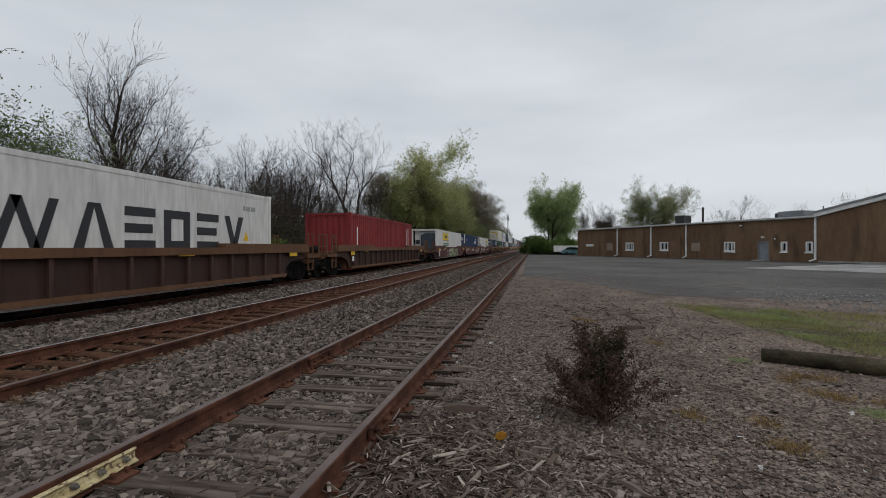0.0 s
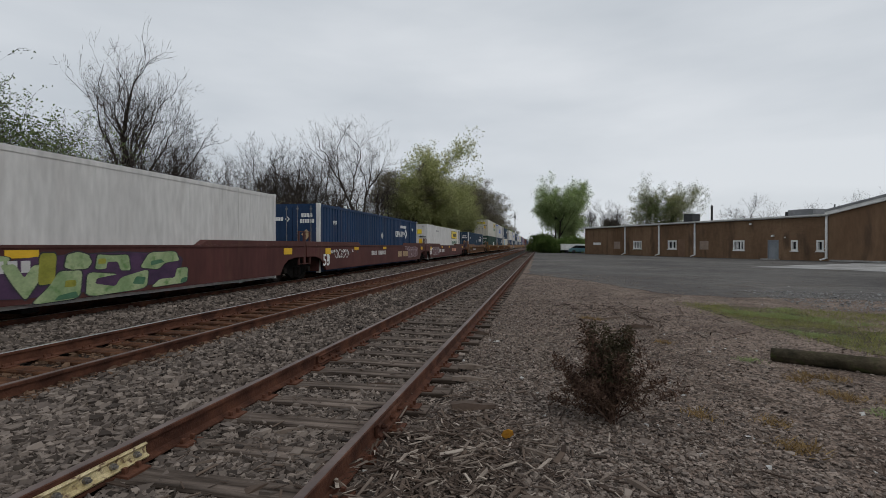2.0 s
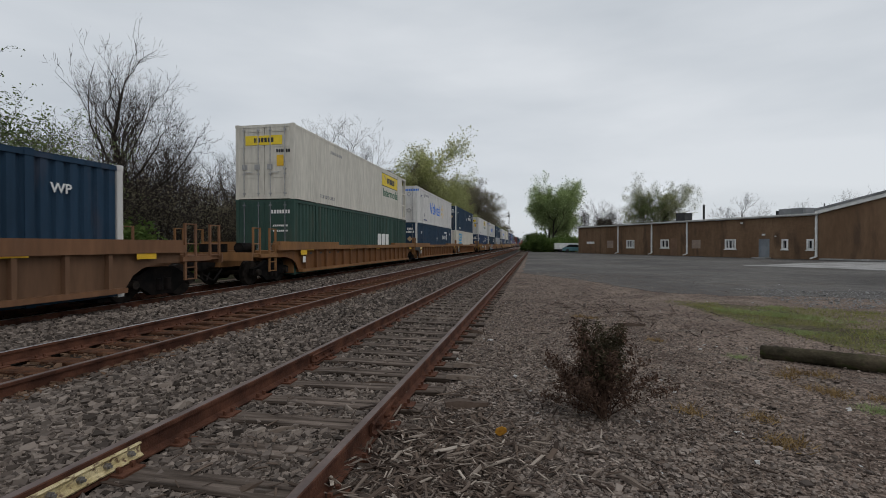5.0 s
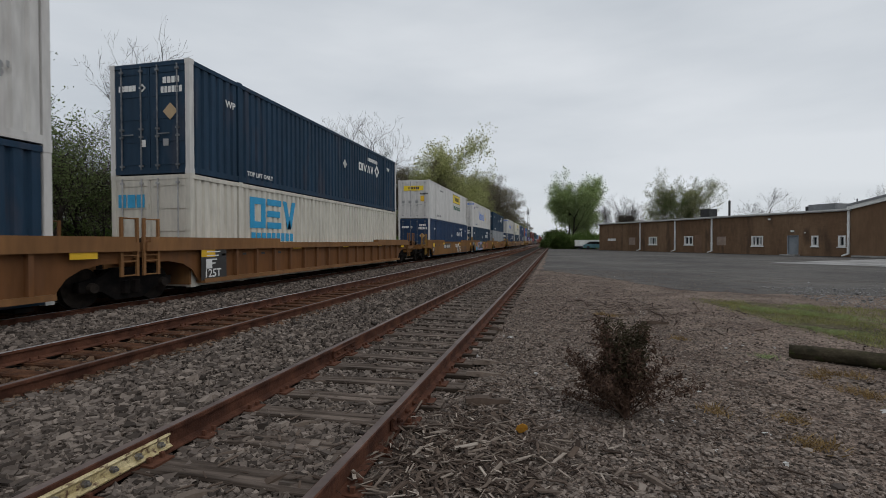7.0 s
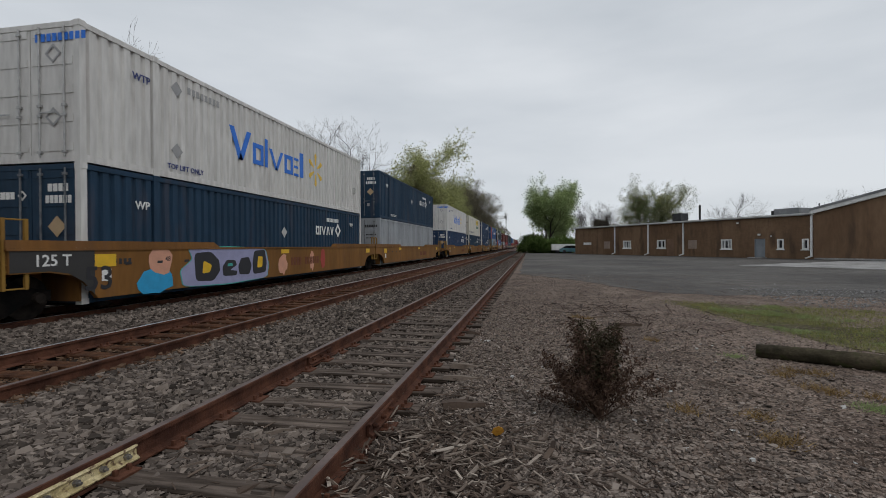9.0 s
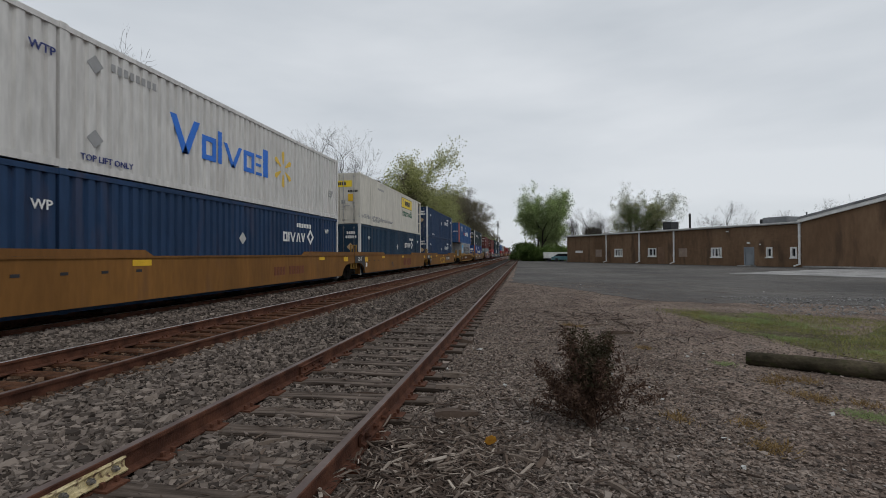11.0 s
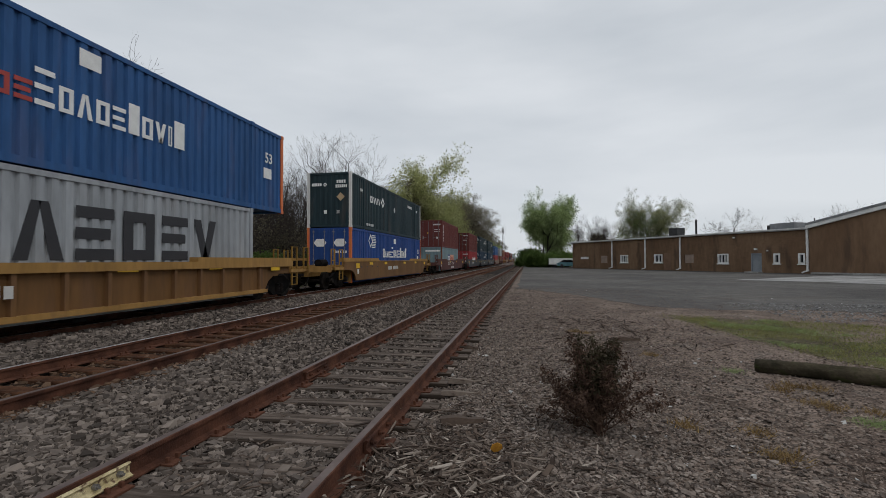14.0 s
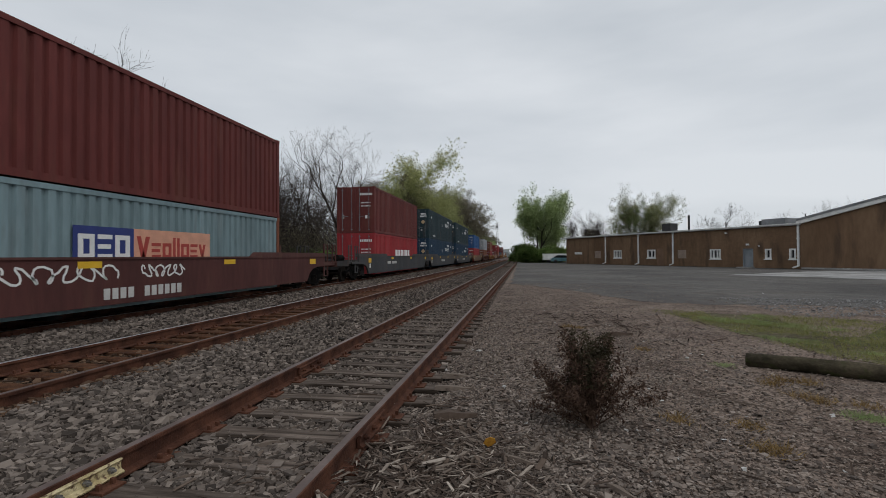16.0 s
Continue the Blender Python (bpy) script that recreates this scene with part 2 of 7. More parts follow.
M["litter"] = chips(mat("dark_leaf_litter", (0.022, 0.018, 0.011), (0.050, 0.042, 0.024), 0.7, 0.95, bump=0.8, bump_scale=10, c3=(0.050, 0.066, 0.022), fine=0.5, spec=0.1), 20, 0.5, 1.5)
M["brown_stone"] = pebbled("brownish_stone", [(0.085, 0.063, 0.051), (0.165, 0.126, 0.103), (0.225, 0.175, 0.145), (0.30, 0.243, 0.203)])
M["pale_stone"] = mat("pale_stone", (0.17, 0.168, 0.165), (0.28, 0.275, 0.27), 5, 0.9, vary=0.4, fine=0.3, spec=0.25)
M["white_stone"] = mat("white_stone", (0.42, 0.41, 0.39), (0.58, 0.57, 0.55), 5, 0.9, vary=0.2, fine=0.2, spec=0.25)
M["dark_chip"] = pebbled("dark_rotten_wood", [(0.030, 0.020, 0.015), (0.078, 0.055, 0.042), (0.135, 0.099, 0.076)], grain=0.3)
M["yellow_leaf"] = mat("yellow_leaf", (0.42, 0.17, 0.015), (0.55, 0.28, 0.03), 30, 0.7, fine=0.3)
M["siding"] = mat("pale_house_siding", (0.34, 0.34, 0.32), (0.42, 0.42, 0.40), 1, 0.8, fine=0.2)
M["teal_car"] = mat("teal_car_paint", (0.06, 0.15, 0.18), (0.09, 0.20, 0.23), 1, 0.35, fine=0.1)
# pale grey-green: the haze of distance is mixed into this colour
M["haze_far"] = mat("haze_tinted_wood", (0.17, 0.19, 0.185), (0.24, 0.26, 0.255), 0.05, 1.0, fine=0.25, spec=0.0)

# ---- mesh building ----
class Shape:
    """Collects points and faces for one mesh."""
    def __init__(self):
        self.v, self.f = [], []

    def box(self, x0, x1, y0, y1, z0, z1):
        n = len(self.v)
        self.v += [(x, y, z) for z in (z0, z1) for x, y in ((x0, y0), (x1, y0), (x1, y1), (x0, y1))]
        self.f += [[n + i for i in q] for q in ((3, 2, 1, 0), (4, 5, 6, 7), (0, 1, 5, 4), (1, 2, 6, 5), (2, 3, 7, 6), (3, 0, 4, 7))]
        return self

    def beam(self, a, b, w, h, up=(0, 0, 1)):
        """A straight bar from a to b."""
        a, b = Vector(a), Vector(b)
        d = (b - a).normalized()
        s = d.cross(Vector(up))
        s = s.normalized() if s.length > 1e-5 else Vector((1, 0, 0))
        u = s.cross(d)
        n = len(self.v)
        for p in (a, b):
            for i, j in ((-1, -1), (1, -1), (1, 1), (-1, 1)):
                self.v.append(tuple(p + s * (i * w / 2) + u * (j * h / 2)))
        self.f += [[n + i for i in q] for q in ((3, 2, 1, 0), (4, 5, 6, 7), (0, 1, 5, 4), (1, 2, 6, 5), (2, 3, 7, 6), (3, 0, 4, 7))]
        return self

    def prism(self, outline, axis, a, b):
        """An outline of two coordinates drawn out along an axis from a to b. axis x: (y, z); y: (x, z); z: (x, y)."""
        n, k = len(self.v), len(outline)
        for w in (a, b):
            for p, q in outline:
                self.v.append({"x": (w, p, q), "y": (p, w, q), "z": (p, q, w)}[axis])
        self.f.append([n + i for i in range(k)])
        self.f.append([n + k + i for i in reversed(range(k))])
        for i in range(k):
            j = (i + 1) % k
            self.f.append([n + j, n + i, n + k + i, n + k + j])
        return self

    def tube(self, a, b, r0, r1=None, sides=8, caps=True):
        r1 = r0 if r1 is None else r1
        a, b = Vector(a), Vector(b)
        d = (b - a).normalized()
        s = d.orthogonal().normalized()
        u = d.cross(s)
        n = len(self.v)
        for p, r in ((a, r0), (b, r1)):
            for i in range(sides):
                t = 2 * math.pi * i / sides
                self.v.append(tuple(p + s * (r * math.cos(t)) + u * (r * math.sin(t))))
        for i in range(sides):
            j = (i + 1) % sides
            self.f.append([n + i, n + j, n + sides + j, n + sides + i])
        if caps:
            self.f.append([n + i for i in reversed(range(sides))])
            self.f.append([n + sides + i for i in range(sides)])
        return self

    def grid(self, rows):
        """A sheet through rows of points."""
        n, w = len(self.v), len(rows[0])
        for r in rows:
            self.v += [tuple(p) for p in r]
        for i in range(len(rows) - 1):
            for j in range(w - 1):
                a = n + i * w + j
                self.f.append([a, a + 1, a + w + 1, a + w])
        return self

    def mesh(self, name):
        me = bpy.data.meshes.new(name)
        me.from_pydata(self.v, [], self.f)
        bm = bmesh.new()
        bm.from_mesh(me)
        bmesh.ops.recalc_face_normals(bm, faces=bm.faces)
        bm.to_mesh(me)
        bm.free()
        return me


def part(name, shape, material, parent=None, label=""):
    """One mesh object under a thing or a part; shape may be a Shape or a ready mesh."""
    me = shape if isinstance(shape, bpy.types.Mesh) else shape.mesh(name)
    if not me.materials:
        me.materials.append(material)
    ob = new(name, me)
    if parent is not None:
        ob.parent = parent
    if label:
        tagged(ob, label)
    return ob


def thing(name, label, category, group="", kind="", at=None):
    ob = new(name)
    ob.empty_display_size = 0.2
    tagged(ob, label, category, group, kind)
    if at is not None:
        ob.matrix_basis = at
    return ob


def cloud_mesh(name, verts, faces, material):
    """A big mesh straight from arrays: faces all have the same number of corners."""
    me = bpy.data.meshes.new(name)
    k = faces.shape[1]
    me.vertices.add(len(verts))
    me.vertices.foreach_set("co", np.asarray(verts, dtype=np.float32).ravel())
    me.loops.add(faces.size)
    me.loops.foreach_set("vertex_index", faces.astype(np.int32).ravel())
    me.polygons.add(len(faces))
    me.polygons.foreach_set("loop_start", np.arange(0, faces.size, k, dtype=np.int32))
    me.polygons.foreach_set("use_smooth", np.zeros(len(faces), dtype=bool))
    me.update(calc_edges=True)
    me.validate()
    me.materials.append(material)
    return me

# ---- ground ----
RAIL_Z = 0.17
MAIN_X, TRAIN_X = -5.87, -10.165
rng = np.random.default_rng(7)


def siding_x(y):
    """Centre line of the siding, which drifts a little to the east."""
    return -2.05 + 0.0042 * max(0.0, y)


def ground_z(x, y):
    z = 0.0
    if x < -13.2:
        z = -0.35 * min(1, (-13.2 - x) / 2.0)
    for c, half in ((MAIN_X, 1.42), (TRAIN_X, 1.42), (siding_x(y), 1.22)):
        z -= 0.055 * min(1, max(0, (half + 0.15 - abs(x - c)) / 0.3))
    if -4.6 < x < -3.3 or -8.7 < x < -7.3:
        z += 0.03
    return z + 0.012 * noise.noise((x * 0.8, y * 0.8, 0.3)) * min(1, max(0, x + 1.2))


def make_ground():
    s = Shape()
    xs = [-900, -300, -120, -60, -35, -24, -18, -15, -13.5, -12.6, -11.8, -11.5, -10.2, -8.9, -8.55, -8, -7.45, -7.15, -6.5, -5.9, -5.2, -4.6, -4.25, -3.8, -3.42, -3.12, -2.6, -2, -1.4, -0.98, -0.65, -0.3, 0, 0.3, 0.6, 0.9, 1.2, 1.6, 2.0, 2.4, 3, 3.6, 4.5, 6, 8, 11, 15, 22, 35, 60, 120, 300, 900]
    ys = [-900, -200, -60, -20, -6, 0, 1, 2, 2.6, 3.2, 3.8, 4.4, 5, 6, 7, 8, 9, 10, 12, 14, 16, 18, 21, 24, 28, 34, 42, 55, 75, 100, 150, 250, 500, 1500]
    s.grid([[(x, y, ground_z(x, y)) for x in xs] for y in ys])
    ob = part("ground", s, M["gravel"])
    for p in ob.data.polygons:
        p.use_smooth = True
    tagged(ob, "dark grey gravel ground with crushed stone", "ground", kind="structure")
    # bed under the tracks, its dark colour standing for shade between the stones
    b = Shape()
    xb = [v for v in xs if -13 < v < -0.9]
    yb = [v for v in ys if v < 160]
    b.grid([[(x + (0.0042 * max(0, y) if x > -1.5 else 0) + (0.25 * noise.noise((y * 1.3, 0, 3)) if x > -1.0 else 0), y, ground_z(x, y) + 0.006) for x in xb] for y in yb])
    tagged(part("ballast_bed", b, M["bed"]), "bed of the railway tracks, dark with painted shade between stones", "track bed", kind="structure")
    # verge beyond the far track
    v = Shape()
    ys = [-60, -20, 0, 10, 20, 30, 45, 60, 90, 130, 200, 320, 600]
    v.grid([[(x, y, ground_z(x, y) + 0.05 + (0.25 if x < -16 else 0) + 0.12 * noise.noise((x, y * 0.6, 2))) for x in (-400, -90, -45, -28, -20, -16.5, -14.2)] for y in ys])
    tagged(part("verge", v, M["litter"]), "rough dark weedy verge beside the tracks", "verge", kind="structure")
    # asphalt lot
    a = Shape()
    edge = [(-0.9, 140), (-0.6, 60), (-0.5, 25.5), (0.9, 23.0), (2.4, 20.2), (3.7, 16.2), (5.6, 15.3), (8.2, 15.6), (10.4, 14.9), (14, 12.5), (20, 9), (60, -10), (95, -10), (95, 140)]
    jag = []
    for (x0, y0), (x1, y1) in zip(edge, edge[1:]):
        k = max(1, int(math.hypot(x1 - x0, y1 - y0) / 0.5)) if y0 < 62 and x0 < 21 else 1
        for i in range(k):
            t = i / k
            w = 0.28 if k > 1 else 0
            jag.append((x0 + (x1 - x0) * t + w * noise.noise((x0 + t * 7, y0 + t * 9, 1)), y0 + (y1 - y0) * t + w * noise.noise((x0 + t * 8, y0 + t * 6, 5))))
    jag.append(edge[-1])
    a.prism(jag, "z", -0.03, 0.007)
    tagged(part("asphalt_lot", a, M["asphalt"]), "worn dark asphalt parking lot with ragged edge", "parking lot", kind="structure")


make_ground()


def strip(name, outline, material, label, category, z=0.030, th=0.02):
    s = Shape()
    s.prism(outline, "z", z - th, z)
    return tagged(part(name, s, material), label, category, kind="structure")


def ragged(points, amount=0.25, step=0.5, seed=0):
    out = []
    for i, (x0, y0) in enumerate(points):
        x1, y1 = points[(i + 1) % len(points)]
        k = max(1, int(math.hypot(x1 - x0, y1 - y0) / step))
        for j in range(k):
            t = j / k
            x, y = x0 + (x1 - x0) * t, y0 + (y1 - y0) * t
            out.append((x + amount * noise.noise((x * 1.7, y * 1.7, seed)), y + amount * noise.noise((x * 1.7, y * 1.7, seed + 9))))
    return out


strip("concrete_strip", ragged([(14.6, 36.6), (19.0, 40.5), (27.0, 46.5), (40, 44), (40, 26), (22, 27.2), (18.8, 33.4)], 0.5, 1.2, 3), M["concrete"], "pale worn concrete apron by the building", "pavement", 0.030)


# ---- tracks ----
def rail_profile(kind="full"):
    h = RAIL_Z
    return [(-0.07, 0.0), (0.07, 0.0), (0.07, 0.012), (0.012, 0.03), (0.010, h - 0.045), (0.036, h - 0.036), (0.036, h - 0.008), (0.028, h - 0.002), (-0.028, h - 0.002), (-0.036, h - 0.008), (-0.036, h - 0.036), (-0.010, h - 0.045), (-0.012, 0.03), (-0.07, 0.012)]


def sweep(outline, path):
    """An outline (x, z) carried along a path of (x, y) that runs north."""
    s = Shape()
    rows = [[(x + px, y, pz) for px, pz in outline + outline[:1]] for x, y in path]
    s.grid(rows)
    n = len(s.v)
    k = len(outline)
    s.f.append(list(range(k)))
    s.f.append([n - k - 1 + i for i in reversed(range(k))])
    return s


def make_track(name, centre, y0, y1, label, tie_mat, top_mats, tie_top, tie_gap, tie_len, wander, sunk=0.0):
    tr = thing(name, label, "railway track", kind="structure")
    ys = [y0]
    while ys[-1] < y1:
        ys.append(min(y1, ys[-1] + max(2.0, abs(ys[-1]) * 0.15)))
    for side, top in zip((-1, 1), top_mats):
        path = [(centre(y) + side * 0.7525, y) for y in ys]
        r = part("rail", sweep(rail_profile(), path), M["rail"], tr)
        part("rail_head", sweep([(-0.030, RAIL_Z - 0.004), (0.030, RAIL_Z - 0.004), (0.026, RAIL_Z + 0.001), (-0.026, RAIL_Z + 0.001)], path), top, r)
    # ties, tie plates and spikes
    tie_meshes = []
    for k in range(5):
        s = Shape()
        w, l = 0.115, tie_len / 2
        n = 7
        rows = []
        for i in range(n):
            x = -l + 2 * l * i / (n - 1)
            j = lambda a: 0.016 * noise.noise((x * 3 + k * 11, a, k))
            rows.append([(x, -w + j(1), -0.14), (x, -w + j(1), tie_top - 0.012 + j(2)), (x, -w + 0.02, tie_top + j(3)), (x, -0.03, tie_top - 0.004 + j(4)), (x, 0.03, tie_top + j(5)), (x, w - 0.02, tie_top + j(6)), (x, w + j(7), tie_top - 0.012), (x, w + j(7), -0.14)])
        s.grid(rows)
        s.f += [[i for i in range(8)], [8 * (n - 1) + i for i in reversed(range(8))]]
        me = s.mesh("tie")
        me.materials.append(tie_mat)
        tie_meshes.append(me)
    plate = Shape()
    for side in (-1, 1):
        c = side * 0.7525
        plate.box(c - 0.17, c + 0.17, -0.09, 0.09, tie_top - 0.003, tie_top + 0.014)
        for dx, dy in ((-0.105, -0.05), (0.105, 0.05), (0.1, -0.05)):
            plate.box(c + dx - 0.014, c + dx + 0.014, dy - 0.012, dy + 0.012, tie_top + 0.01, tie_top + 0.05)
    plate_me = plate.mesh("tie_plate")
    plate_me.materials.append(M["rail"])
    y, i = y0, 0
    far = Shape()
    while y < min(y1, 150):
        x = centre(y) + random.uniform(-0.06, 0.06)
        turn = random.gauss(0, 1.2)
        if y < 70 and y > 1.2:
            ob = part("tie", tie_meshes[random.randrange(5)], tie_mat, tr)
            ob.matrix_basis = pose(x, y, random.uniform(-0.012, 0.006) * wander - sunk * min(1, max(0, (y - 7) / 9)), 0, 0, turn)
            pl = part("tie_plate", plate_me, M["rail"], ob)
            pl.matrix_basis = pose(centre(y) - x, 0, 0)
        else:
            far.box(x - tie_len / 2, x + tie_len / 2, y - 0.11, y + 0.11, -0.1, tie_top - sunk)
        y += tie_gap * random.uniform(0.9, 1.1)
    tagged(part("distant_ties", far, tie_mat, tr), kind="stuff")
    return tr


siding = make_track("siding_track", siding_x, -16, 420, "rusty unused siding with rotten grey wooden ties", M["tie"], (M["rail_top"], M["rail_top"]), 0.006, 0.56, 2.10, 1.0, 0.034)
main_track = make_track("middle_track", lambda y: MAIN_X, -12, 700, "rusty brown railway track with wooden ties", M["tie_rust"], (M["rail_shiny"], M["rail_top"]), 0.006, 0.52, 2.6, 0.6)
far_track = make_track("far_track", lambda y: TRAIN_X, -40, 700, "railway track under the passing freight train", M["tie_rust"], (M["rail_shiny"], M["rail_shiny"]), 0.006, 0.52, 2.6, 0.6)


def joint_bars(track, x_side, y0, y1, material, label, outer):
    """A splice bar with its bolts on one side of a rail."""
    x = siding_x(0.5 * (y0 + y1)) + x_side * 0.7525 + outer * 0.018
    s = Shape()
    s.prism([(x, 0.032), (x + outer * 0.045, 0.028), (x + outer * 0.052, 0.040), (x + outer * 0.022, 0.060), (x + outer * 0.020, 0.100), (x + outer * 0.036, 0.120), (x + outer * 0.030, 0.132), (x, 0.134)], "y", y0, y1)
    b = part("joint_bar", s, material, track, label)
    k = max(2, int((y1 - y0) / 0.17))
    for i in range(k):
        y = y0 + (y1 - y0) * (i + 0.5) / k
        t = Shape()
        t.tube((x + outer * 0.015, y, 0.082), (x + outer * 0.048, y, 0.082), 0.021, 0.021, 6)
        t.tube((x + outer * 0.045, y, 0.082), (x + outer * 0.068, y, 0.082), 0.011, 0.011, 8)
        part("bolt", t, M["bolt"] if material == M["cream_plate"] else material, b)


joint_bars(siding, -1, 1.75, 2.86, M["cream_plate"], "chipped cream painted splice bar", 1)
joint_bars(siding, 1, 3.48, 4.12, M["rail"], "rusty splice bar", 1)
joint_bars(siding, -1, 5.5, 6.15, M["rail"], "rusty splice bar", 1)

# ---- brick building ----
FAR_END, CORNER = Vector((8.0, 86.1, 0.0)), Vector((27.4, 52.0, 0.0))
FACE = (FAR_END - CORNER)
FACE_LEN = FACE.length
FACE_TURN = math.degrees(math.atan2(FACE.y, FACE.x))
BASE_Z = 0.02
WALL_H = 4.35


def building_frame():
    """x runs along the wall from the corner to its far end, y points away from the lot, z up."""
    return pose(CORNER.x, CORNER.y, BASE_Z) @ pose(0, 0, 0, 0, 0, FACE_TURN)


def brick_wall(name, x0, x1, top, holes, parent, y=0.0):
    """Wall of long brick courses with real openings; top(x) is its height."""
    s = Shape()
    cuts = sorted({x0, x1, *[v for h in holes for v in h[:2]]})
    for a, b in zip(cuts, cuts[1:]):
        zs = [0.0]
        for hx0, hx1, hz0, hz1 in holes:
            if hx0 <= a and b <= hx1:
                zs += [hz0, hz1]
        for lo, hi in zip(zs[0::2], zs[1::2] + [None]):
            if hi is None:
                s.prism([(a, lo), (b, lo), (b, top(b)), (a, top(a))], "y", y, y - 0.30)
            elif hi > lo:
                s.prism([(a, lo), (b, lo), (b, hi), (a, hi)], "y", y, y - 0.30)
    return part(name, s, M["brick"], parent)


def courses(parent, x0, x1, top, holes):
    """Bricks standing a few millimetres proud of the mortar, joined."""
    s = Shape()
    z, row = 0.02, 0
    while z < 7:
        x = x0 + (0.2 if row % 2 else 0.0)
        while x < x1 - 0.05:
            b = min(x + 0.385, x1)
            t = z + 0.175
            if t < min(top(x), top(b)) - 0.02 and not any(x < h[1] + 0.05 and b > h[0] - 0.05 and z < h[3] + 0.05 and t > h[2] - 0.05 for h in holes):
                n = len(s.v)
                s.v += [(x, 0.006, z), (b, 0.006, z), (b, 0.006, t), (x, 0.006, t), (x, -0.01, z), (b, -0.01, z), (b, -0.01, t), (x, -0.01, t)]
                s.f += [[n, n + 1, n + 2, n + 3], [n, n + 3, n + 7, n + 4], [n + 1, n + 5, n + 6, n + 2], [n + 3, n + 2, n + 6, n + 7], [n, n + 4, n + 5, n + 1]]
            x += 0.40
        z += 0.19
        row += 1
    me = bpy.data.meshes.new("brickwork")
    me.from_pydata(s.v, [], s.f)
    tagged(part("brickwork", me, M["brick"], parent), kind="stuff")


def white_window(parent, x, z, w, h, panes):
    win = part("window", Shape().box(x - w / 2, x + w / 2, -0.26, -0.2, z, z + h), M["glass"], parent)
    f = Shape()
    t = 0.16
    for a, b, c, d in ((x - w / 2, x + w / 2, z, z + t), (x - w / 2, x + w / 2, z + h - t, z + h), (x - w / 2, x - w / 2 + t, z + t, z + h - t), (x + w / 2 - t, x + w / 2, z + t, z + h - t)):
        f.box(a, b, -0.19, 0.05, c, d)
    part("window_frame", f, M["white_trim"], win, "thick white window frame")
    for i in range(1, panes):
        m = x - w / 2 + w * i / panes
        part("mullion", Shape().box(m - 0.06, m + 0.06, -0.19, 0.02, z + t, z + h - t), M["white_trim"], win)
    part("window_sill", Shape().box(x - w / 2 - 0.08, x + w / 2 + 0.08, -0.1, 0.12, z - 0.09, z), M["white_trim"], win)


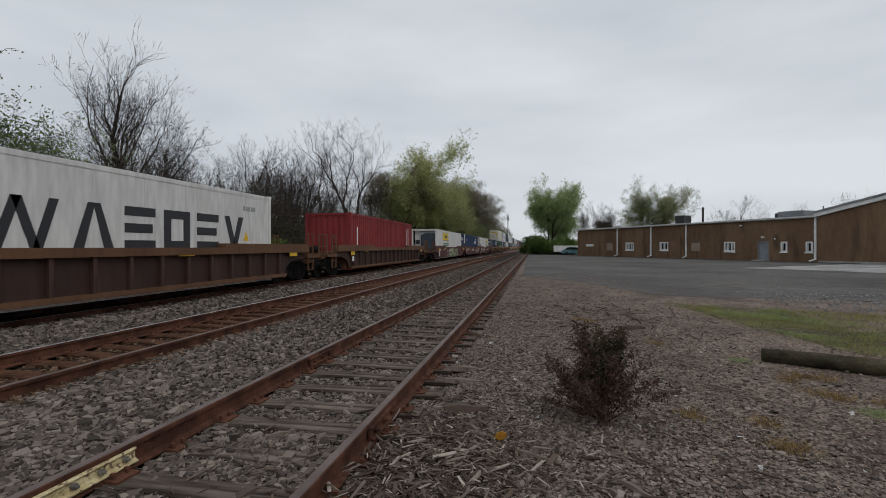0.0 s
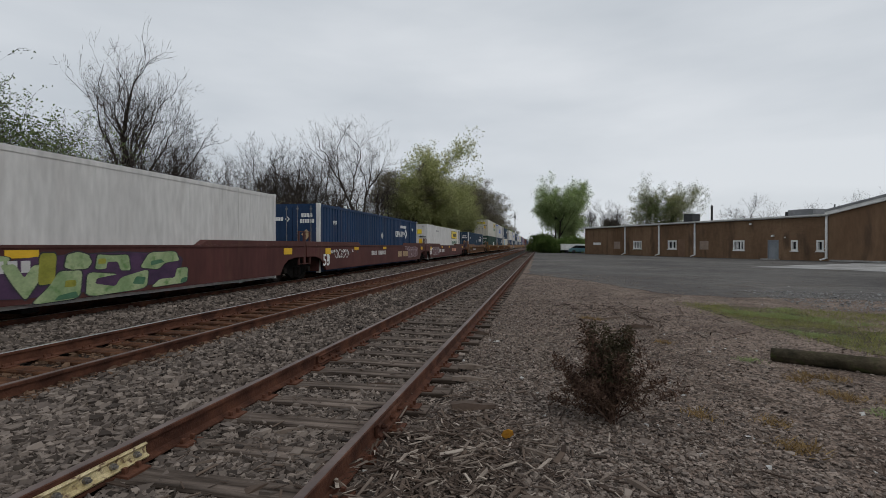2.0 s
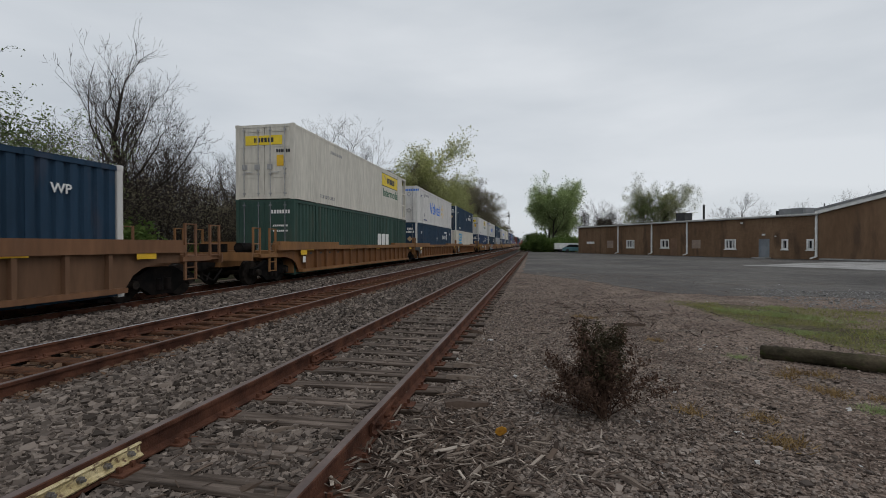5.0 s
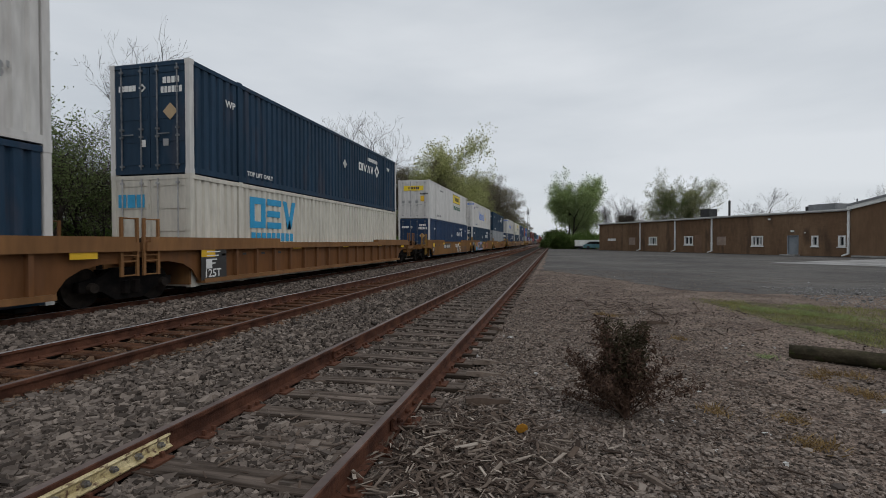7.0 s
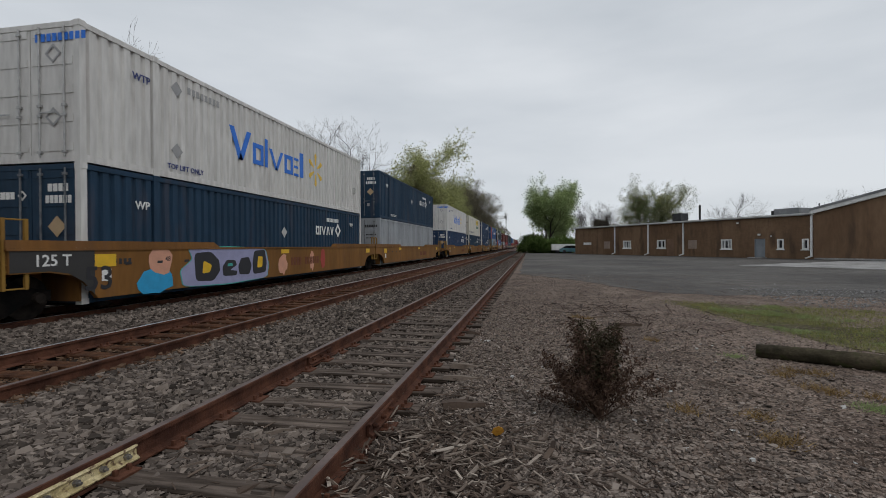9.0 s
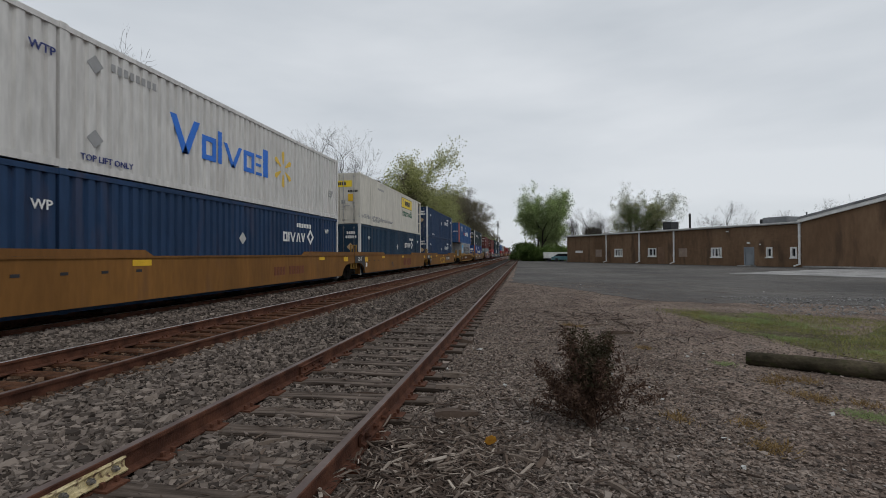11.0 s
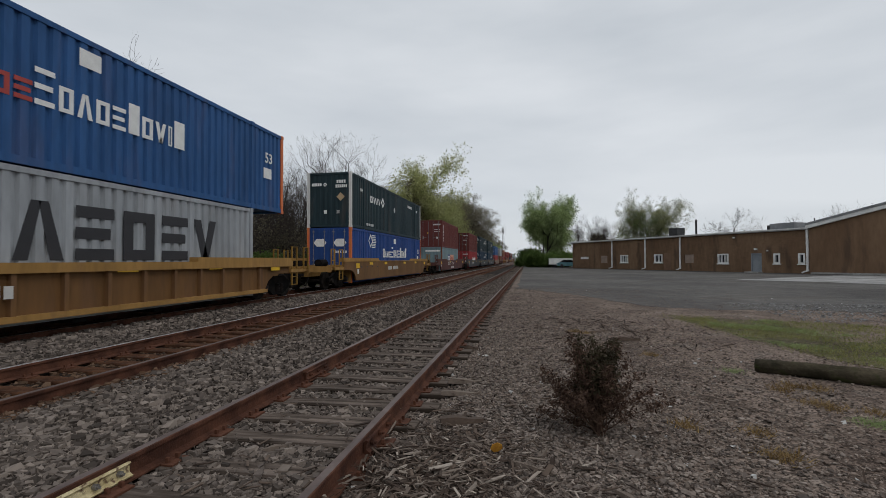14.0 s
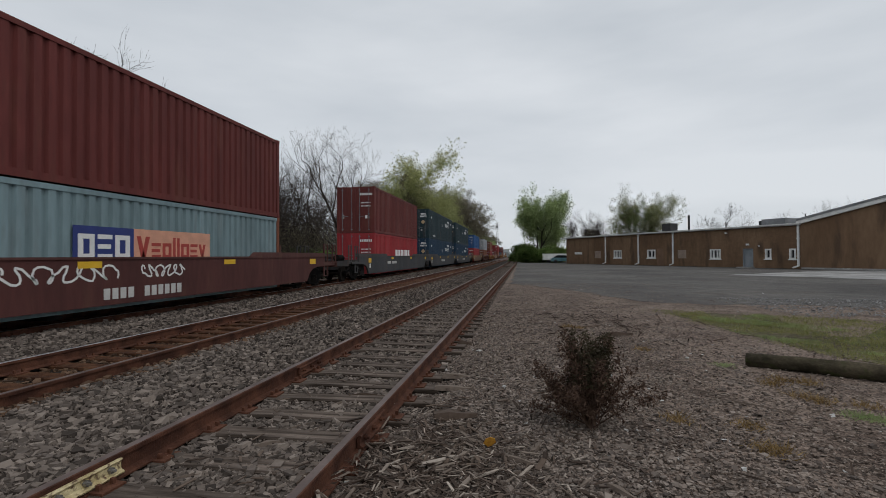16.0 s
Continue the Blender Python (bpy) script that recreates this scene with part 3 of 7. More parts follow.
def make_building():
    fr = building_frame()
    b = thing("low_brick_building", "long low brown brick building with white trim", "building", at=fr)
    L = FACE_LEN
    flat = lambda x: WALL_H
    # distance along the wall from the corner: openings
    wins = [(0.72, 0.95, 1.08, 0.66, 1), (3.2, 0.97, 1.08, 0.68, 1), (9.5, 0.95, 1.15, 1.42, 3), (19.45, 1.02, 1.16, 1.5, 2), (26.15, 1.0, 1.17, 1.7, 3)]
    boards = [(14.35, 1.0, 1.08, 1.4), (30.8, 0.96, 1.15, 1.6)]
    door = (4.85, 6.05, 0.0, 2.12)
    holes = [(x - w / 2, x + w / 2, z, z + h) for x, z, h, w, n in wins] + [(x - w / 2, x + w / 2, z, z + h) for x, z, h, w in boards] + [door]
    brick_wall("front_wall", 0.0, L, flat, holes, b)
    courses(b, 0.0, L, flat, holes + [(17.3, 18.45, 0, 2.35)])
    part("side_wall", Shape().box(L - 0.3, L, -22, -0.30, 0, WALL_H), M["brick"], b)
    part("back_wall", Shape().box(0, L, -22.3, -22.0, 0, WALL_H), M["brick"], b)
    for x, z, h, w, n in wins:
        white_window(b, x, z, w, h, n)
    for x, z, h, w in boards:
        part("boarded_window", Shape().box(x - w / 2, x + w / 2, -0.2, -0.06, z, z + h), M["tan_board"], b, "window boarded with tan panel")
    part("door", Shape().box(door[0] + 0.08, door[1] - 0.08, -0.2, -0.1, 0.02, 2.02), M["grey_door"], b, "plain grey metal door")
    fs = Shape()
    fs.box(door[0], door[0] + 0.08, -0.22, 0.01, 0, 2.1).box(door[1] - 0.08, door[1], -0.22, 0.01, 0, 2.1).box(door[0] + 0.08, door[1] - 0.08, -0.22, 0.01, 2.02, 2.1)
    part("door_frame", fs, M["grey_door"], b)
    part("step", Shape().box(door[0] - 0.15, door[1] + 0.15, 0.0, 0.9, -0.05, 0.10), M["concrete"], b)
    part("bricked_up_door", Shape().box(17.3, 18.45, -0.02, 0.012, 0.02, 2.3), M["tan_brick"], b, "doorway closed with brown brick")
    part("vent_window", Shape().box(34.75, 36.8, -0.02, 0.05, 1.6, 1.98), M["white_trim"], b, "small white vent")
    part("wall_lamp", Shape().box(5.3, 5.55, 0.0, 0.22, 2.45, 2.65), M["white_trim"], b, "small white wall lamp above the door")
    part("wall_lamp", Shape().box(7.9, 8.1, 0.0, 0.2, 3.85, 4.0), M["white_trim"], b, "small white wall lamp above the door")
    part("wall_lamp", Shape().box(4.1, 4.22, 0.0, 0.12, 2.3, 2.42), M["white_trim"], b, "small white wall lamp above the door")
    # eaves, roof
    part("fascia", Shape().box(-0.1, L + 0.25, 0.0, 0.28, WALL_H, WALL_H + 0.22), M["eave"], b, "pale grey metal fascia")
    part("gutter", Shape().prism([(0.28, WALL_H + 0.22), (0.28, WALL_H + 0.05), (0.40, WALL_H + 0.08), (0.43, WALL_H + 0.22)], "x", -0.1, L + 0.25), M["white_trim"], b)
    part("roof", Shape().prism([(0.28, WALL_H + 0.225), (-11.0, WALL_H + 0.8), (-22.5, WALL_H + 0.22), (-22.5, WALL_H), (0.28, WALL_H + 0.10)], "x", -0.1, L + 0.2), M["roof"], b)
    for x in (0.12, 15.66, 21.79, 28.8):
        s = Shape()
        s.box(x - 0.09, x + 0.09, 0.03, 0.16, 0.25, WALL_H + 0.05)
        s.beam((x, 0.10, 0.3), (x + 0.35, 0.45, 0.10), 0.15, 0.13)
        for z in (1.2, 3.0):
            s.box(x - 0.13, x + 0.13, 0.0, 0.17, z, z + 0.06)
        part("downspout", s, M["white_trim"], b, "white metal downspout")
    # things on the roof
    part("roof_cabinet", Shape().box(18.9, 20.4, -4.2, -2.9, WALL_H + 0.2, WALL_H + 1.5), M["black_metal"], b, "black roof ventilation unit")
    part("stove_pipe", Shape().tube((15.9, -3.0, WALL_H), (15.9, -3.0, WALL_H + 2.2), 0.13, 0.13, 10).tube((15.9, -3.0, WALL_H + 2.2), (15.9, -3.0, WALL_H + 2.4), 0.19, 0.05, 10), M["black_metal"], b, "black stove pipe")
    rc = part("roof_hatch", Shape().box(4.2, 6.9, -6.5, -4.2, WALL_H + 0.2, WALL_H + 1.15), M["roof"], b, "grey roof housing")
    part("vent_opening", Shape().box(6.92, 7.3, -6.4, -4.3, WALL_H + 0.2, WALL_H + 1.0), M["black_metal"], rc)
    part("vent_pipe", Shape().tube((2.6, -5.0, WALL_H + 0.2), (2.6, -5.0, WALL_H + 1.5), 0.07, 0.07, 8), M["roof"], b)

    # taller hall that adjoins the corner, its gable facing the lot
    h = thing("gabled_hall", "tall brown brick hall with white sloping roof edge", "building", at=fr)
    slope = lambda x: WALL_H + 0.10 + 0.208 * (-x) if x > -17 else WALL_H + 0.10 + 0.208 * 17 - 0.208 * (-x - 17)
    brick_wall("gable_wall", -17.0, -0.02, slope, [], h, 0.02)
    brick_wall("gable_wall", -34.0, -17.0, slope, [], h, 0.02)
    for x0, x1 in ((0.15, -17.0), (-17.0, -34.2)):
        t = part("roof_edge", Shape().prism([(x0, slope(x0)), (x1, slope(x1)), (x1, slope(x1) + 0.34), (x0, slope(x0) + 0.34)], "y", 0.03, 0.30), M["white_trim"], h, "broad white roof edge board")
        part("roof_slope", Shape().prism([(x0, slope(x0) + 0.345), (x1, slope(x1) + 0.345), (x1, slope(x1) + 0.55), (x0, slope(x0) + 0.55)], "y", 0.36, -26), M["roof"], h)
    part("side_wall", Shape().box(-0.32, -0.02, -25.5, -0.30, 0, WALL_H + 0.2), M["brick"], h)
    part("side_wall", Shape().box(-34.0, -33.7, -25.5, -0.30, 0, WALL_H + 0.2), M["brick"], h)
    part("base_course", Shape().box(-34, -0.1, 0.02, 0.05, 0.0, 0.16), M["concrete"], h)


M["eave"] = mat("pale_grey_eave", (0.34, 0.34, 0.33), (0.46, 0.46, 0.45), 1.2, 0.6, fine=0.2)
M["tan_brick"] = mat("patched_brown_brick", (0.150, 0.092, 0.060), (0.20, 0.125, 0.082), 0.8, 0.9, bump=0.3, bump_scale=8, fine=0.25, spec=0.2)
make_building()

# ---- freight train ----
SPEED = 22.76
MOVING = []          # (thing, place along the track at the start)


def lettering(text, size):
    """The mesh of a word in the built-in font, its lower left corner at the origin, in the x y plane."""
    key = (text, size)
    if key not in lettering.made:
        cu = bpy.data.curves.new("lettering", "FONT")
        cu.body, cu.size, cu.extrude, cu.resolution_u, cu.offset = text, size, 0.004, 2, size * 0.014
        ob = new("lettering", cu)
        me = bpy.data.meshes.new_from_object(ob)
        bpy.data.objects.remove(ob)
        lettering.made[key] = me
    return lettering.made[key].copy()


lettering.made = {}
SIDE_TURN = Matrix(((0, 0, 1, 0), (1, 0, 0, 0), (0, 1, 0, 0), (0, 0, 0, 1)))    # reads along +y, faces +x
END_TURN = Matrix(((1, 0, 0, 0), (0, 0, -1, 0), (0, 1, 0, 0), (0, 0, 0, 1)))    # reads along +x, faces -y


def sign_text(parent, text, size, material, x, y, z, face="side", name="lettering"):
    me = lettering(text, size)
    me.materials.clear()
    ob = part(name, me, material, parent)
    ob.matrix_basis = Matrix.Translation((x, y, z)) @ (SIDE_TURN if face == "side" else END_TURN)
    return ob


def mark(kind, w, h):
    """One plain shape of a trade mark as a list of outlines: posts, bars, chevrons, frames and wedges."""
    t = min(0.30 * w, 0.24 * h)
    box = lambda a, b, c, d: [(a, c), (b, c), (b, d), (a, d)]
    post, far = box(0, t, 0, h), box(w - t, w, 0, h)
    return {"I": [box(0, w, 0, h)],
            "A": [[(0, 0), (t, 0), (w / 2 + 0.1 * t, h), (w / 2 - 0.6 * t, h)], [(w - t, 0), (w, 0), (w / 2 + 0.6 * t, h), (w / 2 - 0.1 * t, h)]],
            "V": [[(0, h), (t, h), (w / 2 + 0.5 * t, 0), (w / 2 - 0.5 * t, 0)], [(w - t, h), (w, h), (w / 2 + 0.5 * t, 0), (w / 2 - 0.5 * t, 0)]],
            "W": [[(0, h), (0.8 * t, h), (0.25 * w + 0.5 * t, 0), (0.25 * w - 0.3 * t, 0)], [(w - 0.8 * t, h), (w, h), (0.75 * w + 0.3 * t, 0), (0.75 * w - 0.5 * t, 0)], [(0.25 * w - 0.2 * t, 0), (0.25 * w + 0.6 * t, 0), (0.5 * w + 0.4 * t, h), (0.5 * w - 0.4 * t, h)], [(0.75 * w - 0.6 * t, 0), (0.75 * w + 0.2 * t, 0), (0.5 * w + 0.4 * t, h), (0.5 * w - 0.4 * t, h)]],
            "E": [box(0, w, 0, t * 0.9), box(0, 0.9 * w, 0.5 * h - 0.45 * t, 0.5 * h + 0.45 * t), box(0, w, h - t * 0.9, h)],
            "O": [post, far, box(t, w - t, 0, t * 0.9), box(t, w - t, h - t * 0.9, h)]}[kind]


def glyph_row(widths, gap, height, kinds=""):
    """A row of plain shapes in place of a trade mark or small print, from the origin along x with its height along y."""
    s = Shape()
    x = 0.0
    for k, w in enumerate(widths):
        kind = kinds[k % len(kinds)] if kinds else "I"
        h = height if kind.isupper() else height * 0.72
        for o in mark(kind.upper(), w, h):
            s.prism([(x + a, b) for a, b in o], "z", -0.004, 0.004)
        x += w + gap
    return s


def blocks(parent, widths, gap, h, seed, paint, x, y, z, kinds=""):
    """Big trade mark shapes, each a part of its own."""
    at = 0.0
    for k, w in enumerate(widths):
        decal(parent, glyph_row([w], 0, h, kinds[k % len(kinds)] if kinds else ""), P[paint], x, y + at, z, name="trade_mark")
        at += w + gap


def decal(parent, shape, material, x, y, z, face="side", name="marking", label=""):
    ob = part(name, shape, material, parent, label)
    ob.matrix_basis = Matrix.Translation((x, y, z)) @ (SIDE_TURN if face == "side" else END_TURN)
    return ob


def rect(w, h, x=0.0, y=0.0):
    return Shape().box(x, x + w, y, y + h, -0.004, 0.004)


def rhomb(r, hole=0.0):
    s = Shape()
    if not hole:
        return s.prism([(r, 0), (2 * r, r), (r, 2 * r), (0, r)], "z", -0.004, 0.004)
    o, i = [(r, 0), (2 * r, r), (r, 2 * r), (0, r)], [(r, hole), (2 * r - hole, r), (r, 2 * r - hole), (hole, r)]
    for k in range(4):
        j = (k + 1) % 4
        s.prism([o[k], o[j], i[j], i[k]], "z", -0.004, 0.004)
    return s


P = {}
for key, c in {"white": (0.62, 0.607, 0.585), "cream": (0.60, 0.57, 0.50), "navy": (0.016, 0.044, 0.082), "blue": (0.018, 0.046, 0.108), "teal_dark": (0.018, 0.038, 0.046), "royal": (0.020, 0.065, 0.24), "red": (0.24, 0.030, 0.032), "maroon": (0.135, 0.032, 0.028), "hot_red": (0.33, 0.035, 0.040), "grey": (0.34, 0.36, 0.38), "blue_grey": (0.20, 0.28, 0.30), "green": (0.035, 0.075, 0.060), "bright_blue": (0.03, 0.10, 0.26), "rust": (0.19, 0.065, 0.035)}.items():
    P[key] = steel("container_" + key, c, 0.16 if key in ("white", "cream") else 0.25)
for key, c in {"yellow": (0.74, 0.54, 0.02), "ink": (0.018, 0.018, 0.022), "green_ink": (0.012, 0.10, 0.045), "blue_ink": (0.012, 0.15, 0.62), "sky_ink": (0.02, 0.30, 0.55), "white_ink": (0.72, 0.72, 0.70), "grey_ink": (0.30, 0.30, 0.30), "orange": (0.55, 0.13, 0.03), "pale_orange": (0.60, 0.30, 0.20), "deep_blue": (0.015, 0.03, 0.16), "red_ink": (0.35, 0.04, 0.03), "gold": (0.70, 0.46, 0.05), "lilac": (0.30, 0.30, 0.46), "teal_ink": (0.05, 0.35, 0.30), "amber": (0.70, 0.42, 0.015), "placard": (0.45, 0.45, 0.43), "stencil_ink": (0.52, 0.51, 0.49), "soot": (0.03, 0.028, 0.027), "lime": (0.45, 0.50, 0.16), "tan_ink": (0.42, 0.30, 0.17)}.items():
    P[key] = plain("paint_" + key, c)
P["rod_paint"] = mat("worn_rod_paint", (0.075, 0.085, 0.10), (0.16, 0.17, 0.18), 6, 0.6, fine=0.3)
P["rail_paint"] = steel("yellow_handrail", (0.27, 0.15, 0.028), 0.5)
M["casting"] = mat("grey_casting", (0.20, 0.20, 0.19), (0.36, 0.35, 0.33), 5, 0.6, fine=0.3)
M["reefer_unit"] = mat("dark_cooling_unit", (0.022, 0.035, 0.050), (0.035, 0.052, 0.068), 2, 0.5, fine=0.2)
M["lock_rod"] = mat("galvanised_rod", (0.30, 0.30, 0.30), (0.42, 0.42, 0.41), 8, 0.5, 0.4)


def corrugated(L, H, x, depth=0.058, pitch=0.29, gaps=()):
    """A ribbed side sheet in the plane x, from y 0.12 to L - 0.12."""
    s = Shape()
    pts, y = [], 0.14
    n = max(1, int(round((L - 0.28) / pitch)))
    p = (L - 0.28) / n
    sg = 1 if x > 0 else -1
    for i in range(n):
        a = 0.14 + i * p
        pts += [(a, x - sg * depth), (a + 0.24 * p, x - sg * depth), (a + 0.36 * p, x), (a + 0.88 * p, x)]
    pts.append((L - 0.14, x - sg * depth))
    s.grid([[(xx, yy, 0.17) for yy, xx in pts], [(xx, yy, H - 0.13) for yy, xx in pts]])
    return s


def end_sheet(H, y, pitch=0.30):
    s = Shape()
    pts = []
    n = 7
    p = 2.16 / n
    for i in range(n):
        a = -1.08 + i * p
        pts += [(a, y + 0.035), (a + 0.3 * p, y + 0.035), (a + 0.5 * p, y), (a + 0.8 * p, y)]
    pts.append((1.08, y + 0.035))
    s.grid([[(a, b, 0.17) for a, b in pts], [(a, b, H - 0.13) for a, b in pts]])
    return s


BODY = {}


def container_meshes(L, H, style):
    key = (L, H, style)
    if key in BODY:
        return BODY[key]
    W = 1.22
    out = {}
    if style == "ribbed":
        out["side_east"], out["side_west"] = corrugated(L, H, W - 0.02), corrugated(L, H, -W + 0.02)
    else:
        for nm, sg in (("side_east", 1), ("side_west", -1)):
            x0, x1 = sg * (W - 0.012), sg * (W - 0.004)
            k = max(4, int(L / 1.25))
            pts = [(0.10, x0)]
            for i in range(1, k - (1 if style == "nosed" else 0)):
                y = 0.1 + (L - 0.2) * i / k
                pts += [(y - 0.022, x0), (y - 0.016, x1), (y + 0.016, x1), (y + 0.022, x0)]
            pts.append((L - (0.95 if style == "nosed" else 0.10), x0))
            out[nm] = Shape().grid([[(xx, yy, 0.15) for yy, xx in pts], [(xx, yy, H - 0.11) for yy, xx in pts]])
    fr = Shape()
    for x in (-1, 1):
        fr.box(min(x * W, x * (W - 0.09)), max(x * W, x * (W - 0.09)), 0.0, L, H - 0.13, H - 0.02)
        fr.box(min(x * W, x * (W - 0.09)), max(x * W, x * (W - 0.09)), 0.0, L, 0.02, 0.17)
        if L > 14:
            for y in (1.98, L - 1.98):
                fr.box(min(x * (W + 0.004), x * (W - 0.10)), max(x * (W + 0.004), x * (W - 0.10)), y - 0.08, y + 0.08, 0.0, H + 0.0)
    for y in (0.0, L - 0.1):
        fr.box(-W + 0.09, W - 0.09, y, y + 0.1, H - 0.13, H - 0.02)
        fr.box(-W + 0.09, W - 0.09, y, y + 0.1, 0.02, 0.17)
    out["frame"] = fr
    for k, (x, y) in enumerate(((-1, 0), (1, 0), (-1, 1), (1, 1))):
        a, b = (0.0, 0.14) if y == 0 else (L - 0.14, L)
        xa, xb = (W - 0.13, W + 0.002) if x > 0 else (-W - 0.002, -W + 0.13)
        out["corner_post.%d" % k] = Shape().box(xa, xb, a - 0.002, b + 0.002, 0.12, H - 0.12)
        out["casting.%d" % k] = Shape().box(xa - 0.01, xb + 0.01, a - 0.008, b + 0.008, H - 0.12, H)
        out["foot.%d" % k] = Shape().box(xa - 0.01, xb + 0.01, a - 0.008, b + 0.008, 0.0, 0.12)
    if L > 14:
        cs = Shape()
        for x in (-1, 1):
            for y in (1.98, L - 1.98):
                for z in (0.0, H - 0.13):
                    cs.box(min(x * (W + 0.014), x * (W - 0.14)), max(x * (W + 0.014), x * (W - 0.14)), y - 0.09, y + 0.09, z, z + 0.135)
        out["mid_castings"] = cs
    rf = Shape()
    k = int(L / 0.6)
    rows = []
    for i in range(k + 1):
        y = 0.1 + (L - 0.2) * i / k
        rows.append([(-W + 0.09, y, H - 0.05 + (0.02 if i % 2 else 0)), (W - 0.09, y, H - 0.05 + (0.02 if i % 2 else 0))])
    rf.grid(rows)
    out["roof"] = rf
    out["floor_panel"] = Shape().box(-W + 0.09, W - 0.09, 0.1, L - 0.1, 0.10, 0.16)
    out["back_end"] = end_sheet(H, L - 0.06)
    if style == "nosed":
        nb = Shape().box(-W + 0.02, W - 0.02, L - 0.96, L - 0.90, 0.15, H - 0.11)
        nb.box(-0.95, 0.95, L - 0.90, L - 0.42, 0.2, H - 0.3)
        for x in (-W + 0.005, W - 0.065):
            for z in (0.95, 1.75):
                nb.box(x, x + 0.06, L - 0.90, L - 0.1, z, z + 0.07)
        out["back_end"] = nb
    out["front_sheet"] = end_sheet(H, 0.03)
    d = {}
    for k, (a, b) in enumerate(((-1.10, -0.012), (0.012, 1.10))):
        s = Shape().box(a, b, 0.02, 0.06, 0.15, H - 0.12)
        for i in range(5):
            z = 0.25 + (H - 0.55) * i / 4
            s.box(a + 0.06, b - 0.06, 0.008, 0.022, z, z + 0.16)
        d["door.%d" % k] = s
        for j, x in enumerate((a + 0.24, b - 0.24)):
            t = Shape().tube((x, -0.014, 0.12), (x, -0.014, H - 0.1), 0.019, 0.019, 6)
            for z in (0.2, 0.95, 1.15, H - 0.25):
                t.box(x - 0.05, x + 0.05, -0.036, 0.02, z, z + 0.05)
            t.box(x, x + 0.38 if j == 0 else x + 0.02, -0.04, -0.02, 1.02, 1.05)
            d["lock_rod.%d" % (2 * k + j)] = t
    out["doors"] = d
    made = {k: (v.mesh(k.split(".")[0]) if isinstance(v, Shape) else {a: b.mesh(a.split(".")[0]) for a, b in v.items()}) for k, v in out.items()}
    BODY[key] = made
    return made


def coloured(me, material, cache={}):
    """A copy of a shared mesh in another paint."""
    key = (me.name, material.name)
    if key not in cache:
        c = me.copy()
        c.materials.clear()
        c.materials.append(material)
        cache[key] = c
    return cache[key]


def make_container(u, z, L, H, style, paint, label, end="doors", post=None, logos=()):
    c = thing("shipping_container", label, "shipping container", "containers on the freight train")
    me = container_meshes(L, H, style)
    body, post = P[paint], P[post or paint]
    ends = None
    for k in ("side_east", "side_west", "frame", "roof", "floor_panel", "back_end"):
        part(k.replace("side_east", "side_wall").replace("side_west", "side_wall"), coloured(me[k], body), body, c)
    for k in range(4):
        part("corner_post", coloured(me["corner_post.%d" % k], post), post, c)
        part("corner_casting", coloured(me["casting.%d" % k], post), post, c)
        part("corner_casting", coloured(me["foot.%d" % k], post), post, c)
    if "mid_castings" in me:
        part("lifting_castings", coloured(me["mid_castings"], body), body, c)
    if end == "doors":
        for k in range(2):
            d = part("door", coloured(me["doors"]["door.%d" % k], body), body, c)
            for j in range(2):
                part("lock_rod", coloured(me["doors"]["lock_rod.%d" % (2 * k + j)], M["lock_rod"] if paint in ("white", "cream") else P["rod_paint"]), body, d)
    elif end == "plain":
        part("front_end", coloured(me["front_sheet"], body), body, c)
    elif end == "reefer":
        part("front_end", Shape().box(-1.1, 1.1, 0.75, 0.80, 0.15, H - 0.12), body, c)
        part("fairing", Shape().prism([(-0.95, 0.16), (1.0, 0.16), (1.0, H - 0.2), (-0.95, H - 0.2)], "y", 0.32, 0.74), P["white"], c, "white cooling unit housing")
        part("cooling_unit", Shape().prism([(-0.35, 0.30), (0.95, 0.18), (1.02, 0.7), (1.02, H - 0.42), (0.15, H - 0.36), (-0.35, H - 0.6)], "y", 0.10, 0.34), M["reefer_unit"], c, "dark blue cooling unit cover")
        part("vent_grille", Shape().box(-0.9, -0.5, 0.27, 0.33, 1.45, 1.85), P["ink"], c)
        f = Shape()
        for x in (-1.16, 1.1):
            f.box(x, x + 0.06, 0.0, 0.74, H - 0.2, H - 0.14).box(x, x + 0.06, 0.0, 0.74, 1.35, 1.42)
        f.box(-1.1, 1.1, 0.0, 0.07, H - 0.18, H - 0.12)
        part("guard_frame", f, P["white"], c)
    for lg in logos:
        lg(c, L, H)
    place(c, u, z)
    return c


def place(ob, u, z=0.0):
    ob.location = (TRAIN_X, u, z)
    MOVING.append((ob, u, z))


SX = 1.222
RIB = 1.205


